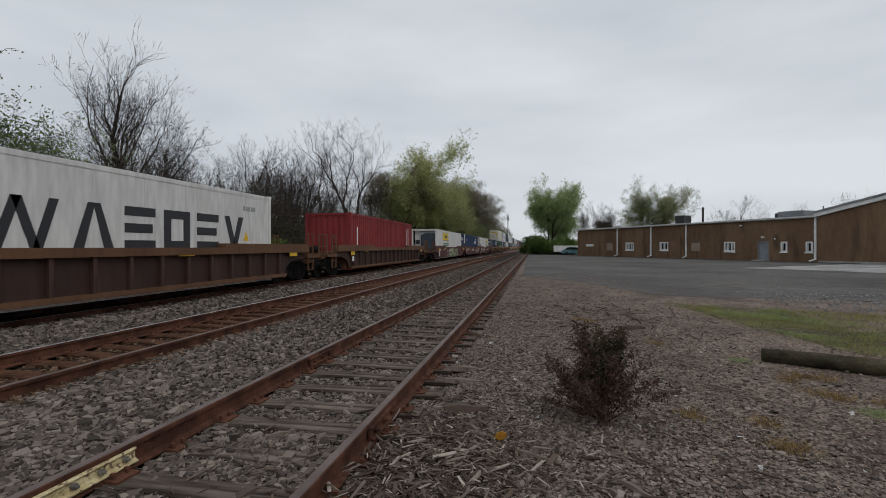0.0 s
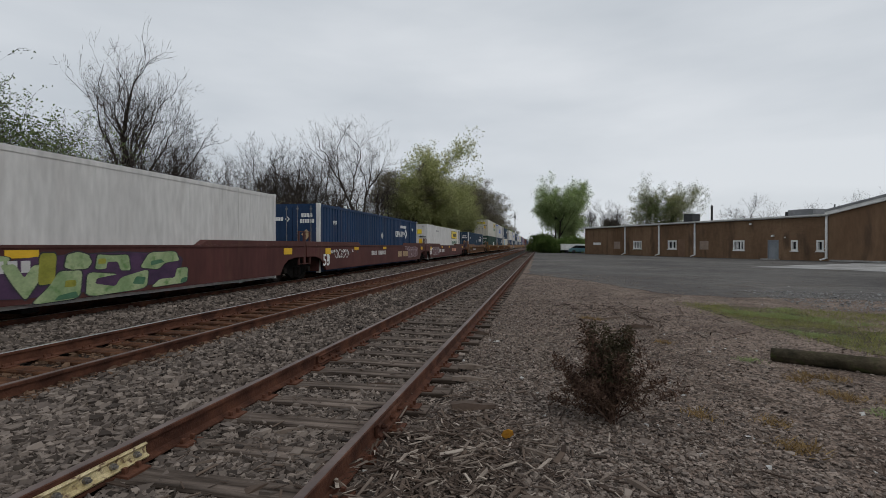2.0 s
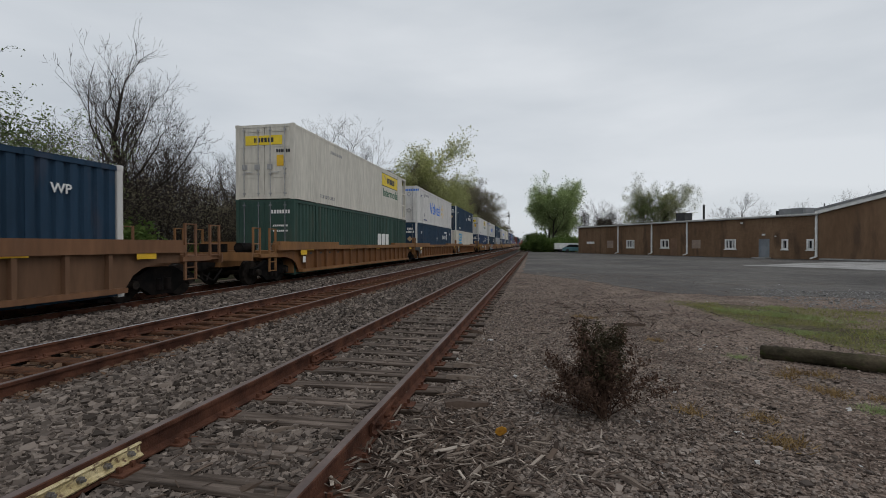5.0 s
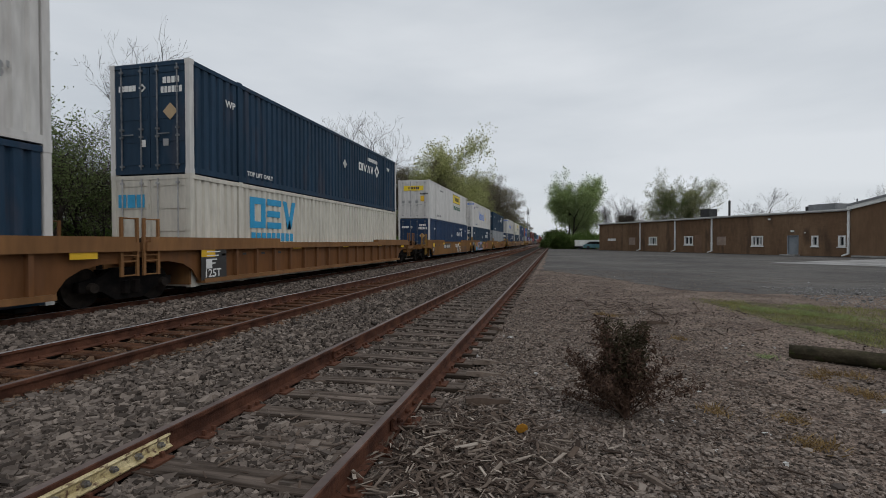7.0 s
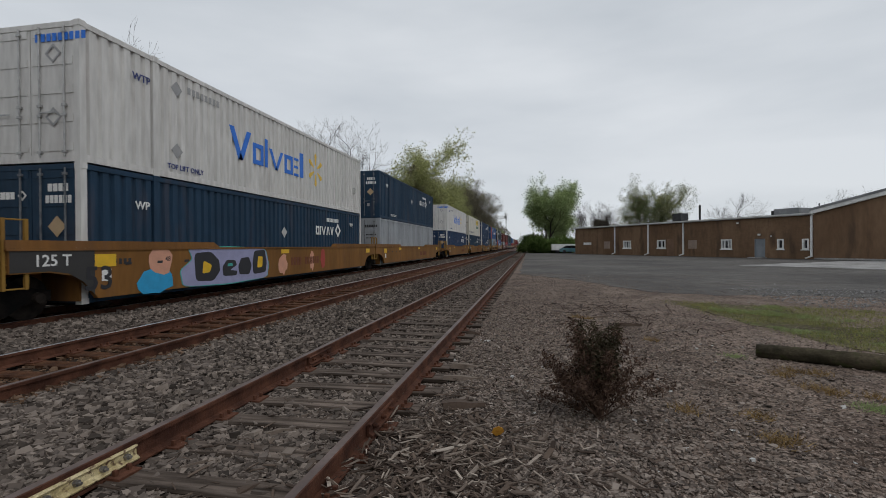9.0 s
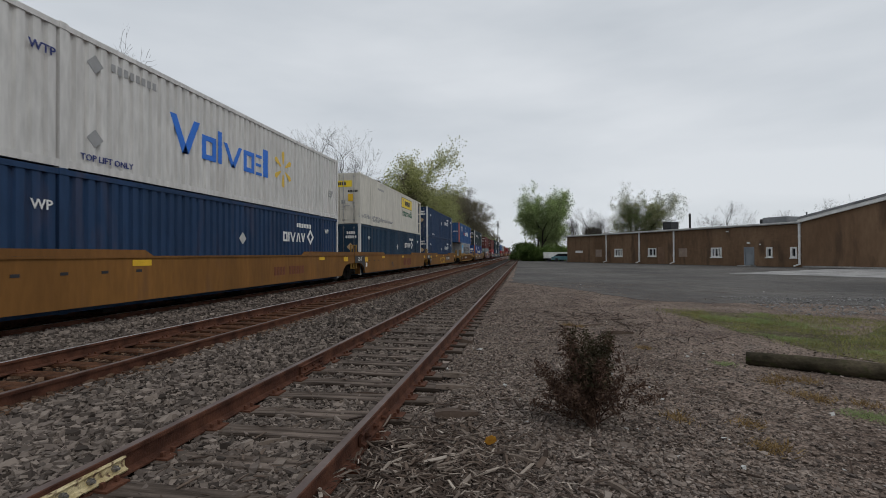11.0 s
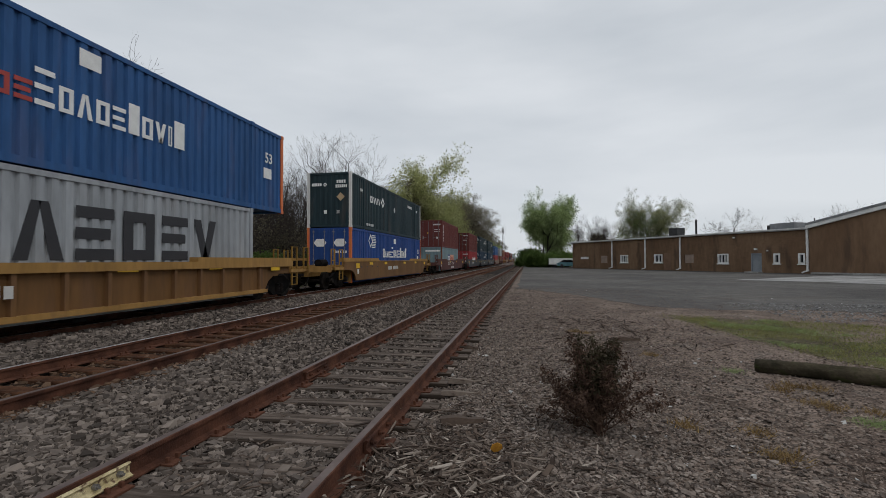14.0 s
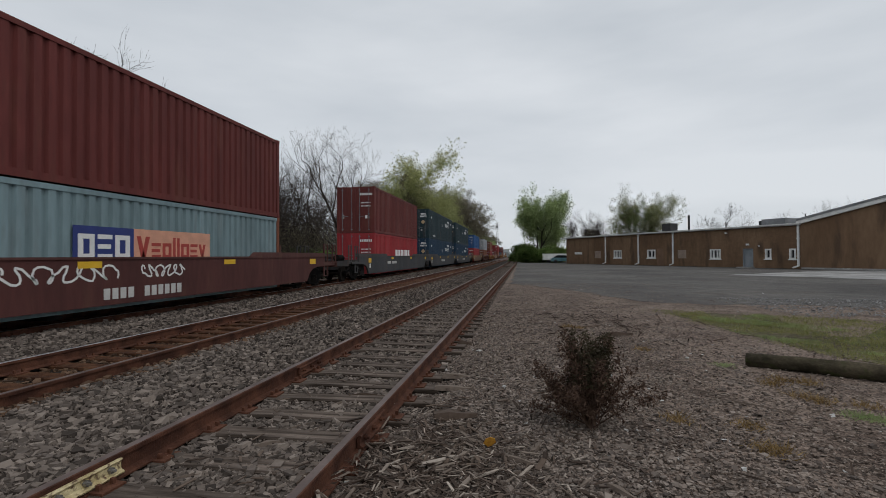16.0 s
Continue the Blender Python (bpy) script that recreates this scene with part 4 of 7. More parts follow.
def carrier(at, size=0.6, z=1.68, rhomb_first=7.9, ink="white_ink"):
    def draw(c, L, H):
        blocks(c, [0.55 * size, 0.16 * size, 0.75 * size, 0.6 * size, 0.6 * size], 0.1 * size, size * 0.62, 3, ink, RIB, at, z, "OIVAV")
        decal(c, rhomb(size * 0.55, size * 0.26), P[ink], RIB, at + 3.35 * size, z - size * 0.16, name="trade_mark")
        decal(c, rhomb(0.20), P["placard"], RIB, rhomb_first, 1.5, name="hazard_placard", label="pale square placard")
        decal(c, glyph_row([0.10] * 9, 0.05, 0.17), P[ink], RIB, L - 4.3, H - 0.62, name="stencil")
        sign_text(c, "WP", 0.27, P["white_ink"], SX, 1.35, H - 0.85)
        sign_text(c, "WP", 0.27, P["white_ink"], SX, L - 1.6, H - 0.75)
        sign_text(c, "TOP LIFT ONLY", 0.19, P["white_ink"], SX, 2.3, 0.25)
        # end doors
        decal(c, glyph_row([0.09, 0.04, 0.12, 0.1, 0.1], 0.02, 0.15), P[ink], -0.95, 0.004, H - 0.72, "end", "trade_mark")
        decal(c, rhomb(0.11, 0.05), P[ink], -0.33, 0.004, H - 0.76, "end", "trade_mark")
        decal(c, glyph_row([0.1] * 4, 0.03, 0.16), P[ink], 0.42, 0.004, H - 0.58, "end", "stencil")
        decal(c, glyph_row([0.08] * 6, 0.03, 0.16), P[ink], 0.36, 0.004, H - 0.82, "end", "stencil")
        decal(c, rhomb(0.22), P["tan_ink"], 0.42, 0.000, H - 1.52, "end", "hazard_placard")
        decal(c, rect(0.16, 0.18), P["white_ink"], -0.28, 0.0, 0.72, "end", "label_plate")
        decal(c, rect(0.16, 0.18), P["grey_ink"], 0.42, 0.0, 0.72, "end", "label_plate")
    return draw


def hauler(at, generic=True, doors=False, pallets=False):
    """Yellow trade plate with a green word below."""
    def draw(c, L, H):
        decal(c, rect(3.35, 0.80), P["ink"], 1.212, at - 0.04, H - 1.06, name="plate_border")
        decal(c, rect(3.27, 0.72), P["yellow"], 1.216, at, H - 1.02, name="trade_plate", label="yellow trade plate")
        blocks(c, [0.16, 0.05, 0.2, 0.05, 0.2, 0.2, 0.2, 0.2], 0.05, 0.34, 2, "ink", 1.221, at + 0.95, H - 0.83)
        for k in (0, 1):
            decal(c, Shape().prism([(0, 0), (0.5, -0.5), (0.56, -0.5), (0.1, 0)] if k else [(0, 0), (0.4, 0), (0.6, -0.3), (0.55, -0.3)], "z", -0.004, 0.004), P["tan_ink"], 1.220, at + (2.6 if k else 0.2), H - 0.38, name="plate_line")
        sign_text(c, "Intermodal", 0.72, P["green_ink"], 1.214, at + 0.2, H - 1.66)
        if pallets:
            sign_text(c, "Up to 30 Pallets (48\"X40\")  Refrigerated Container", 0.34, P["grey_ink"], 1.214, at - 9.6, 0.38)
        sign_text(c, "TOP LIFT ONLY", 0.22, P["grey_ink"], 1.214, 2.3, 0.26)
        decal(c, glyph_row([0.07] * 10, 0.06, 0.13), P["grey_ink"], 1.214, 3.4, H - 0.55, name="stencil")
        if doors:
            decal(c, rect(1.55, 0.36), P["yellow"], -0.8, -0.004, H - 0.80, "end", "trade_plate", "yellow trade plate")
            decal(c, glyph_row([0.06, 0.02, 0.09, 0.1, 0.1, 0.1, 0.1], 0.04, 0.17), P["ink"], -0.42, -0.012, H - 0.70, "end", "trade_mark")
            decal(c, rect(0.28, 0.42), P["amber"], 0.52, 0.0, H - 1.62, "end", "warning_label")
            decal(c, glyph_row([0.07] * 6, 0.03, 0.12), P["ink"], 0.5, 0.0, H - 1.1, "end", "stencil")
            for x in (-0.95, -0.42, 0.12):
                decal(c, rect(0.22, 0.2), P["grey_ink"], x, 0.0, 1.15, "end", "vent_plate")
    return draw


def retailer(at):
    """Blue word shape with a golden spark."""
    def draw(c, L, H):
        blocks(c, [1.15, 0.62, 0.17, 0.95, 0.62, 0.36, 0.30], 0.10, 0.97, 9, "blue_ink", RIB, at, 1.02, "VoIvoeI")
        s = Shape()
        for k in range(6):
            a = math.pi / 6 + k * math.pi / 3
            d, e = Vector((math.cos(a), math.sin(a))), Vector((-math.sin(a), math.cos(a)))
            s.prism([tuple(0.20 * d - 0.03 * e), tuple(0.62 * d - 0.10 * e), tuple(0.70 * d), tuple(0.62 * d + 0.10 * e), tuple(0.20 * d + 0.03 * e)], "z", -0.004, 0.004)
        decal(c, s, P["gold"], RIB, at + 5.88, 1.52, name="trade_mark", label="golden spark of six strokes")
        for z in (0.55, H - 0.75):
            decal(c, rhomb(0.20), P["grey_ink"], RIB, 2.5, z, name="hazard_placard")
        sign_text(c, "TOP LIFT ONLY", 0.19, P["deep_blue"], SX, 2.35, 0.26)
        sign_text(c, "WTP", 0.24, P["deep_blue"], SX, 1.3, H - 0.75)
        decal(c, glyph_row([0.11] * 8, 0.06, 0.18), P["grey_ink"], RIB, 3.1, H - 0.55, name="stencil")
        decal(c, glyph_row([0.1] * 9, 0.04, 0.16), P["blue_ink"], 0.15, 0.0, H - 0.40, "end", "stencil")
        for x, z in ((0.38, H - 0.85), (0.38, 0.75)):
            decal(c, rhomb(0.20, 0.06), P["grey_ink"], x, 0.0, z, "end", "hazard_placard")
        sign_text(c, "53'", 0.42, P["grey_ink"], SX, L - 1.15, 1.0)
    return draw


def word(widths, gap, h, paint, y, z, seed=1, x=RIB, kinds=""):
    def draw(c, L, H):
        blocks(c, widths, gap, h, seed, paint, x, y, z, kinds)
    return draw


def panel(w, h, paint, y, z, label="", x=RIB - 0.003):
    def draw(c, L, H):
        decal(c, rect(w, h), P[paint], x, y, z, name="painted_panel", label=label)
    return draw


def end_marks(ink="white_ink"):
    def draw(c, L, H):
        decal(c, glyph_row([0.08] * 7, 0.035, 0.14), P[ink], 0.28, 0.0, H - 0.55, "end", "stencil")
        decal(c, glyph_row([0.05] * 8, 0.03, 0.07), P[ink], 0.35, 0.0, H - 1.05, "end", "stencil")
        decal(c, glyph_row([0.05] * 8, 0.03, 0.07), P[ink], 0.35, 0.0, H - 1.25, "end", "stencil")
        decal(c, rect(0.16, 0.22), P["grey_ink"], -0.9, 0.0, 0.9, "end", "label_plate")
        decal(c, rect(0.14, 0.20), P["white_ink"], 0.62, 0.0, 0.9, "end", "label_plate")
    return draw


def stack_marks(y0, ghost=False):
    """Striped emblem and two rows of pale shapes of the blue carrier."""
    def draw(c, L, H):
        z = 1.20 if ghost else 1.35
        decal(c, rhomb(0.40, 0.12), P["white_ink"], RIB, y0, z + 0.55, name="trade_mark")
        for k in range(8):
            decal(c, rect(0.80 - 0.05 * abs(3.5 - k), 0.05), P["white_ink"], RIB + 0.002, y0 + 0.62, z + 0.55 + 0.10 * k, name="trade_mark")
        blocks(c, [0.36, 0.32, 0.30, 0.30, 0.32], 0.07, 0.55, 4, "red_ink" if ghost else "white_ink", RIB, y0 + 2.80, z, "Oavoe")
        blocks(c, [0.38, 0.30, 0.34, 0.32, 0.34, 0.30, 0.32, 0.34, 0.12, 0.36], 0.085, 0.70, 7, "white_ink", RIB, y0 + 4.72, z, "EoaoeIovoI")
        sign_text(c, "53", 0.5, P["white_ink"], SX, L - 1.25, 1.7)
        decal(c, rect(0.5, 0.36), P["white_ink"], RIB, L - 1.3, 1.15, name="label_plate")
        decal(c, rect(0.50, 0.36), P["white_ink"], RIB, 8.0, H - 0.62, name="label_plate")
        for x in (() if ghost else (-0.85, 0.25)):
            decal(c, Shape().prism([(0, 0.2), (0.16, 0), (0.55, 0), (0.71, 0.2), (0.55, 0.4), (0.16, 0.4)], "z", -0.004, 0.004), P["white_ink"], x, -0.004, H - 1.0, "end", "reflector_panel")
        decal(c, glyph_row([0.07] * 7, 0.03, 0.13), P["white_ink"], 0.3, 0.0, H - 1.35, "end", "stencil")
        decal(c, rect(0.42, 0.24), P["white_ink"], -0.85, 0.0, 0.75, "end", "label_plate")
    return draw


# ---- well cars ----
M["truck"] = mat("dirty_truck_steel", (0.004, 0.004, 0.004), (0.014, 0.011, 0.010), 4, 0.9, 0.0, 0.3, 40, fine=0.4, spec=0.08)
M["wheel"] = mat("wheel_steel", (0.010, 0.008, 0.007), (0.028, 0.022, 0.018), 6, 0.8, 0.0, fine=0.3, spec=0.12)
M["tread"] = mat("polished_wheel_tread", (0.32, 0.32, 0.32), (0.48, 0.48, 0.48), 4, 0.35, 0.8, fine=0.1)
C = {"brown": (steel("car_brown", (0.050, 0.026, 0.021), 0.35), steel("car_brown_sill", (0.135, 0.066, 0.034), 0.5)),
     "maroon": (steel("car_maroon", (0.095, 0.033, 0.029), 0.3), steel("car_maroon_sill", (0.10, 0.040, 0.034), 0.4)),
     "tan": (steel("car_tan", (0.155, 0.085, 0.048), 0.5), steel("car_tan_sill", (0.20, 0.10, 0.052), 0.5)),
     "orange": (steel("car_orange", (0.165, 0.070, 0.024), 0.5), steel("car_orange_sill", (0.235, 0.115, 0.045), 0.45)),
     "yellow": (steel("car_yellow", (0.225, 0.102, 0.024), 0.45), steel("car_yellow_sill", (0.20, 0.090, 0.024), 0.5)),
     "mustard": (steel("car_mustard", (0.175, 0.088, 0.032), 0.55), steel("car_mustard_sill", (0.36, 0.20, 0.06), 0.4)),
     "grey": (steel("car_grey", (0.055, 0.056, 0.060), 0.35), steel("car_grey_sill", (0.065, 0.062, 0.062), 0.4))}
TRUCK = {}


def truck_meshes():
    if TRUCK:
        return TRUCK
    r, zc = 0.42, RAIL_Z + 0.42
    for x in (1.0,):
        s = Shape()
        o = [(-1.15, 0.52), (-1.15, 0.72), (-0.72, 0.80), (-0.38, 0.98), (0.38, 0.98), (0.72, 0.80), (1.15, 0.72), (1.15, 0.52), (0.66, 0.50), (0.34, 0.30), (-0.34, 0.30), (-0.66, 0.50)]
        s.prism(o, "x", x - 0.07, x + 0.07)
    TRUCK["side_frame"] = s.mesh("side_frame")
    b = Shape().box(-1.05, 1.05, -0.2, 0.2, 0.52, 0.92)
    for x in (-1.0, 1.0):
        for y in (-0.13, 0.13):
            b.tube((x + (0.09 if x > 0 else -0.09), y, 0.42), (x + (0.09 if x > 0 else -0.09), y, 0.70), 0.09, 0.09, 8)
    TRUCK["bolster"] = b.mesh("bolster")
    w = Shape()
    for x in (-0.75, 0.75):
        sg = 1 if x > 0 else -1
        w.tube((x - sg * 0.08, 0, 0), (x - sg * 0.05, 0, 0), r + 0.028, r + 0.024, 24)
        w.tube((x - sg * 0.05, 0, 0), (x + sg * 0.065, 0, 0), r, r - 0.005, 24)
        w.tube((x + sg * 0.066, 0, 0), (x + sg * 0.075, 0, 0), r * 0.45, r * 0.3, 16)
    w.tube((-1.08, 0, 0), (1.08, 0, 0), 0.085, 0.085, 10)
    TRUCK["wheelset"] = w.mesh("wheelset")
    TRUCK["bearing_cap"] = Shape().tube((0.05, 0, 0), (0.16, 0, 0), 0.12, 0.10, 10).mesh("bearing_cap")
    return TRUCK


def make_truck(parent, y):
    t = truck_meshes()
    b = part("truck", t["bolster"], M["truck"], parent, "black dirty wheel truck")
    b.location = (0, y, 0)
    for sg in (0, 180):
        part("side_frame", t["side_frame"], M["truck"], b).matrix_basis = pose(0, 0, 0, 0, 0, sg)
    for sg in (-1, 1):
        for dy in (-0.89, 0.89):
            part("bearing_cap", t["bearing_cap"], M["wheel"], b).matrix_basis = pose(sg, dy, RAIL_Z + 0.42, 0, 0, 0 if sg > 0 else 180)
    for dy in (-0.89, 0.89):
        w = part("wheelset", t["wheelset"], M["wheel"], b)
        w.location = (0, dy, RAIL_Z + 0.42)


CAR_CACHE = {}
TOP = 1.50
LOW = 0.50


def car_side(L, sg, ribs):
    """The long side of a well, with tapered ends over the trucks."""
    X = 1.47
    s = Shape()
    a, b = (X - 0.10, X) if sg > 0 else (-X, -X + 0.10)
    o = [(-1.55, TOP), (-1.55, 1.08), (-0.85, 1.08), (-0.42, 1.0), (-0.12, 0.84), (0.14, LOW), (L - 0.14, LOW), (L + 0.12, 0.84), (L + 0.42, 1.0), (L + 0.85, 1.08), (L + 1.55, 1.08), (L + 1.55, TOP)]
    if ribs:
        a, b = (X - 0.16, X - 0.11) if sg > 0 else (-X + 0.11, -X + 0.16)
    s.prism(o, "x", a, b)
    return s


def car_sills(L, sg, ribs):
    X = 1.47
    s = Shape()
    lo, hi = (X - 0.24, X + 0.03) if sg > 0 else (-X - 0.03, -X + 0.24)
    if ribs:
        s.box(lo, hi, -1.6, L + 1.6, TOP - 0.17, TOP + 0.02)
        s.box(lo, hi, -1.5, 3.6, TOP + 0.02, TOP + 0.14).box(lo, hi, L - 3.6, L + 1.5, TOP + 0.02, TOP + 0.14)
        s.box(lo, hi, 0.16, L - 0.16, LOW - 0.02, LOW + 0.09)
    else:
        s.box(lo, hi, -1.6, L + 1.6, TOP - 0.02, TOP + 0.03)
        s.prism([(-1.6, TOP + 0.031), (4.0, TOP + 0.031), (3.75, TOP + 0.17), (-1.6, TOP + 0.17)], "x", lo + 0.02, hi - 0.02)
        s.prism([(L + 1.6, TOP + 0.031), (L - 4.0, TOP + 0.031), (L - 3.75, TOP + 0.17), (L + 1.6, TOP + 0.17)], "x", lo + 0.02, hi - 0.02)
    return s


def rib_mesh(sg, tall=True):
    X = 1.47
    s = Shape()
    a, b = (X - 0.112, X - 0.005) if sg > 0 else (-X + 0.005, -X + 0.112)
    s.box(a, b, -0.045, 0.045, LOW + 0.08, TOP - 0.16)
    return s


def car_end(L, kind, far):
    """Deck, draft sill and coupler beyond one end of the well, built for the near end and mirrored for the far one."""
    reach = -3.05 if kind == "E" else -1.6
    f = (lambda y: L - y) if far else (lambda y: y)
    def bx(s, x0, x1, y0, y1, z0, z1):
        a, b = sorted((f(y0), f(y1)))
        return s.box(x0, x1, a, b, z0, z1)
    deck = Shape()
    bx(deck, -1.30, 1.30, -1.55, 0.02, 1.18, 1.32)
    bx(deck, -1.22, 1.22, -0.06, 0.02, 0.45, 1.18)
    bx(deck, -0.32, 0.32, reach, -0.06, 0.80, 1.18)
    if kind == "E":
        bx(deck, -1.38, 1.38, reach, -2.55, 1.12, 1.24)
        bx(deck, -1.46, 1.46, reach - 0.06, reach, 1.02, 1.28)
        bx(deck, -1.46, -1.36, -2.6, -1.55, 1.10, 1.22)
        bx(deck, 1.36, 1.46, -2.6, -1.55, 1.10, 1.22)
    gear = []
    def piece(name, fn):
        q = Shape()
        fn(q)
        gear.append((name, q))
    if kind == "E":
        piece("coupler", lambda q: q.prism([(-0.15, 0.82), (0.15, 0.82), (0.15, 1.04), (-0.15, 1.04)], "y", f(reach - 0.72), f(reach - 0.06)))
        piece("knuckle", lambda q: q.prism([(-0.27, 0.74), (0.24, 0.74), (0.20, 1.10), (-0.22, 1.12)], "y", f(reach - 0.98), f(reach - 0.721)))
        piece("air_hose", lambda q: q.tube((0.35, f(reach), 0.75), (0.5, f(reach - 0.6), 0.42), 0.03, 0.03, 6).tube((0.5, f(reach - 0.6), 0.42), (0.35, f(reach - 0.95), 0.65), 0.03, 0.03, 6))
        piece("brake_valve", lambda q: bx(q, -0.9, -0.4, -2.5, -1.7, 1.26, 1.55))
        piece("air_tank", lambda q: q.tube((0.5, f(-2.4), 1.42), (0.5, f(-1.65), 1.42), 0.18, 0.18, 12))
    else:
        piece("pivot", lambda q: q.tube((0, f(-1.62), 0.62), (0, f(-1.62), 1.16), 0.30, 0.30, 12))
        piece("brake_valve", lambda q: bx(q, -0.8, -0.35, -1.35, -0.5, 1.33, 1.62))
        piece("air_tank", lambda q: q.tube((0.55, f(-1.3), 1.48), (0.55, f(-0.6), 1.48), 0.15, 0.15, 12))
    ladders = []
    ys = (-1.42,) if kind == "J" else (-1.85, -2.80)
    for k, y in enumerate(ys):
        for x in (-1.42, 1.42):
            s = Shape()
            top, low = (2.08, 0.62) if kind == "E" else (2.05, 0.80)
            for dy in (-0.19, 0.19):
                s.box(x - 0.025, x + 0.025, min(f(y + dy - 0.03), f(y + dy + 0.03)), max(f(y + dy - 0.03), f(y + dy + 0.03)), low if k == 0 else 1.2, top)
            for z in (low + 0.02, low + 0.32, 1.24, 1.55, top - 0.02)[0 if k == 0 else 2:]:
                s.tube((x, f(y - 0.19), z), (x, f(y + 0.19), z), 0.016, 0.016, 6)
            ladders.append(s)
    return deck, gear, ladders


def make_car(u, L, style, colour, near, far, label, marks=()):
    body, sill = C[colour]
    car = thing("well_car", label, "freight car", "well cars of the freight train")
    ribs = style == "ribbed"
    key = (L, style, colour, near, far)
    if key not in CAR_CACHE:
        d = {}
        d["side"] = [car_side(L, sg, ribs).mesh("side") for sg in (1, -1)]
        d["sill"] = [car_sills(L, sg, ribs).mesh("sill") for sg in (1, -1)]
        d["rib"] = [rib_mesh(sg).mesh("rib") for sg in (1, -1)]
        d["floor"] = Shape().box(-1.24, 1.24, -0.15, 0.15, 0.31, 0.375).mesh("floor_beam")
        d["ends"] = []
        for kind, fr in ((near, False), (far, True)):
            deck, gear, ladders = car_end(L, kind, fr)
            d["ends"].append((deck.mesh("end_deck"), [(n, g.mesh(n)) for n, g in gear], [l.mesh("ladder") for l in ladders]))
        CAR_CACHE[key] = d
    d = CAR_CACHE[key]
    for me in d["side"]:
        sd = part("side", me, body, car)
    for me in d["sill"]:
        part("sill", me, sill, car)
    if ribs:
        n = int(round((L - 1.0) / 0.93))
        for me in d["rib"]:
            for i in range(n + 1):
                part("rib", me, body, car).location = (0, 0.55 + (L - 1.1) * i / n, 0)
    for y in np.linspace(0.5, L - 0.5, 7):
        part("floor_beam", d["floor"], M["truck"], car).location = (0, float(y), 0)
    for deck, gear, ladders in d["ends"]:
        e = part("end_deck", deck, sill, car)
        for n, g in gear:
            part(n, g, M["truck"], e)
        for l in ladders:
            part("ladder", l, P["rail_paint"] if colour in ("yellow", "mustard") else sill, e)
    make_truck(car, -1.65 if near == "J" else -1.30)
    if far == "E":
        make_truck(car, L + 1.30)
    for m in marks:
        m(car, L)
    place(car, u)
    return car


CX = 1.474


def tabs(*ys):
    def draw(c, L):
        for y in ys:
            decal(c, rect(0.55, 0.14), P["amber"], CX, y % (L + 4) if y >= 0 else y, TOP - 0.20, name="reflector", label="yellow reflector strip")
        decal(c, rect(0.50, 0.26), P["amber"], CX + 0.003, 0.06, TOP - 0.36, name="reflector", label="yellow reflector plate")
        decal(c, rect(0.55, 0.22), P["amber"], CX + 0.003, L + 0.1, TOP - 0.30, name="reflector", label="yellow reflector plate")
        decal(c, rect(0.22, 0.24), P["white_ink"], CX + 0.003, 0.22, TOP - 0.66, name="label_plate")
        for k in range(4):
            decal(c, rect(0.16, 0.06), P["ink"], CX + 0.001, 0.8 + 0.9 * k, TOP - 0.34, name="stencil")
    return draw


def big53(ink, y=0.02, z=0.60):
    def draw(c, L):
        sign_text(c, "53", 0.68, P[ink], CX + 0.004, y - 0.2, z + 0.08)
        decal(c, glyph_row([0.07] * 5, 0.05, 0.12), P[ink], CX, 0.4, TOP - 0.32, name="stencil")
        sign_text(c, "48", 0.17, P[ink], CX, 1.95, TOP - 0.30)
        sign_text(c, "45", 0.17, P[ink], CX, 2.9, TOP - 0.30)
    return draw


def car_number(ink, y, z=0.95, h=0.28, back=""):
    def draw(c, L):
        if back:
            decal(c, rect(2.6, h + 0.14), P[back], CX - 0.001, y - 0.1, z - 0.07, name="number_panel")
        decal(c, glyph_row([0.15] * 4, 0.06, h * 0.85), P["stencil_ink" if ink == "white_ink" else ink], CX + 0.002, y, z, name="stencil")
        decal(c, glyph_row([0.15] * 6, 0.06, h * 0.85), P["stencil_ink" if ink == "white_ink" else ink], CX + 0.002, y + 1.1, z, name="stencil")
    return draw


def axle125(ink="white_ink", dark=True, y=-1.1):
    def draw(c, L):
        if y < 0:
            decal(c, Shape().prism([(0, 0.02), (0.7, 0.02), (1.05, -0.04), (1.36, -0.22), (1.60, -0.5), (1.60, 0.40), (0, 0.40)], "z", -0.003, 0.003), P["soot"], CX + 0.001, -1.54, 1.08, name="end_panel", label="black painted end of the car side")
        else:
            decal(c, rect(0.95, 0.95), P["soot"], CX + 0.001, y - 0.05, LOW + 0.05, name="stencil_panel", label="black stencil panel")
            for k in range(4):
                decal(c, rect(0.5 - 0.06 * k, 0.03), P["white_ink"], CX + 0.005, y + 0.15, TOP - 0.24 - 0.1 * k, name="stencil")
        sign_text(c, "125 T" if y < 0 else "125T", 0.30, P[ink], CX + 0.005, y + 0.05, TOP - 0.30 if y < 0 else LOW + 0.12)
    return draw


def graffiti(items):
    """Loose painted blobs and strokes: y, z, width, height, paint."""
    def draw(c, L):
        for k, (y, z, w, h, paint) in enumerate(items):
            r = random.Random(k * 7 + int(y * 10))
            n = 14
            o = []
            for i in range(n):
                a = 2 * math.pi * i / n
                q = 1 + 0.32 * (r.random() - 0.5)
                o.append((w / 2 + w / 2 * q * math.cos(a), h / 2 + h / 2 * q * math.sin(a)))
            decal(c, Shape().prism(o, "z", -0.003, 0.003), P[paint], CX + 0.0005 * (k % 6), y, z, name="graffiti")
    return draw


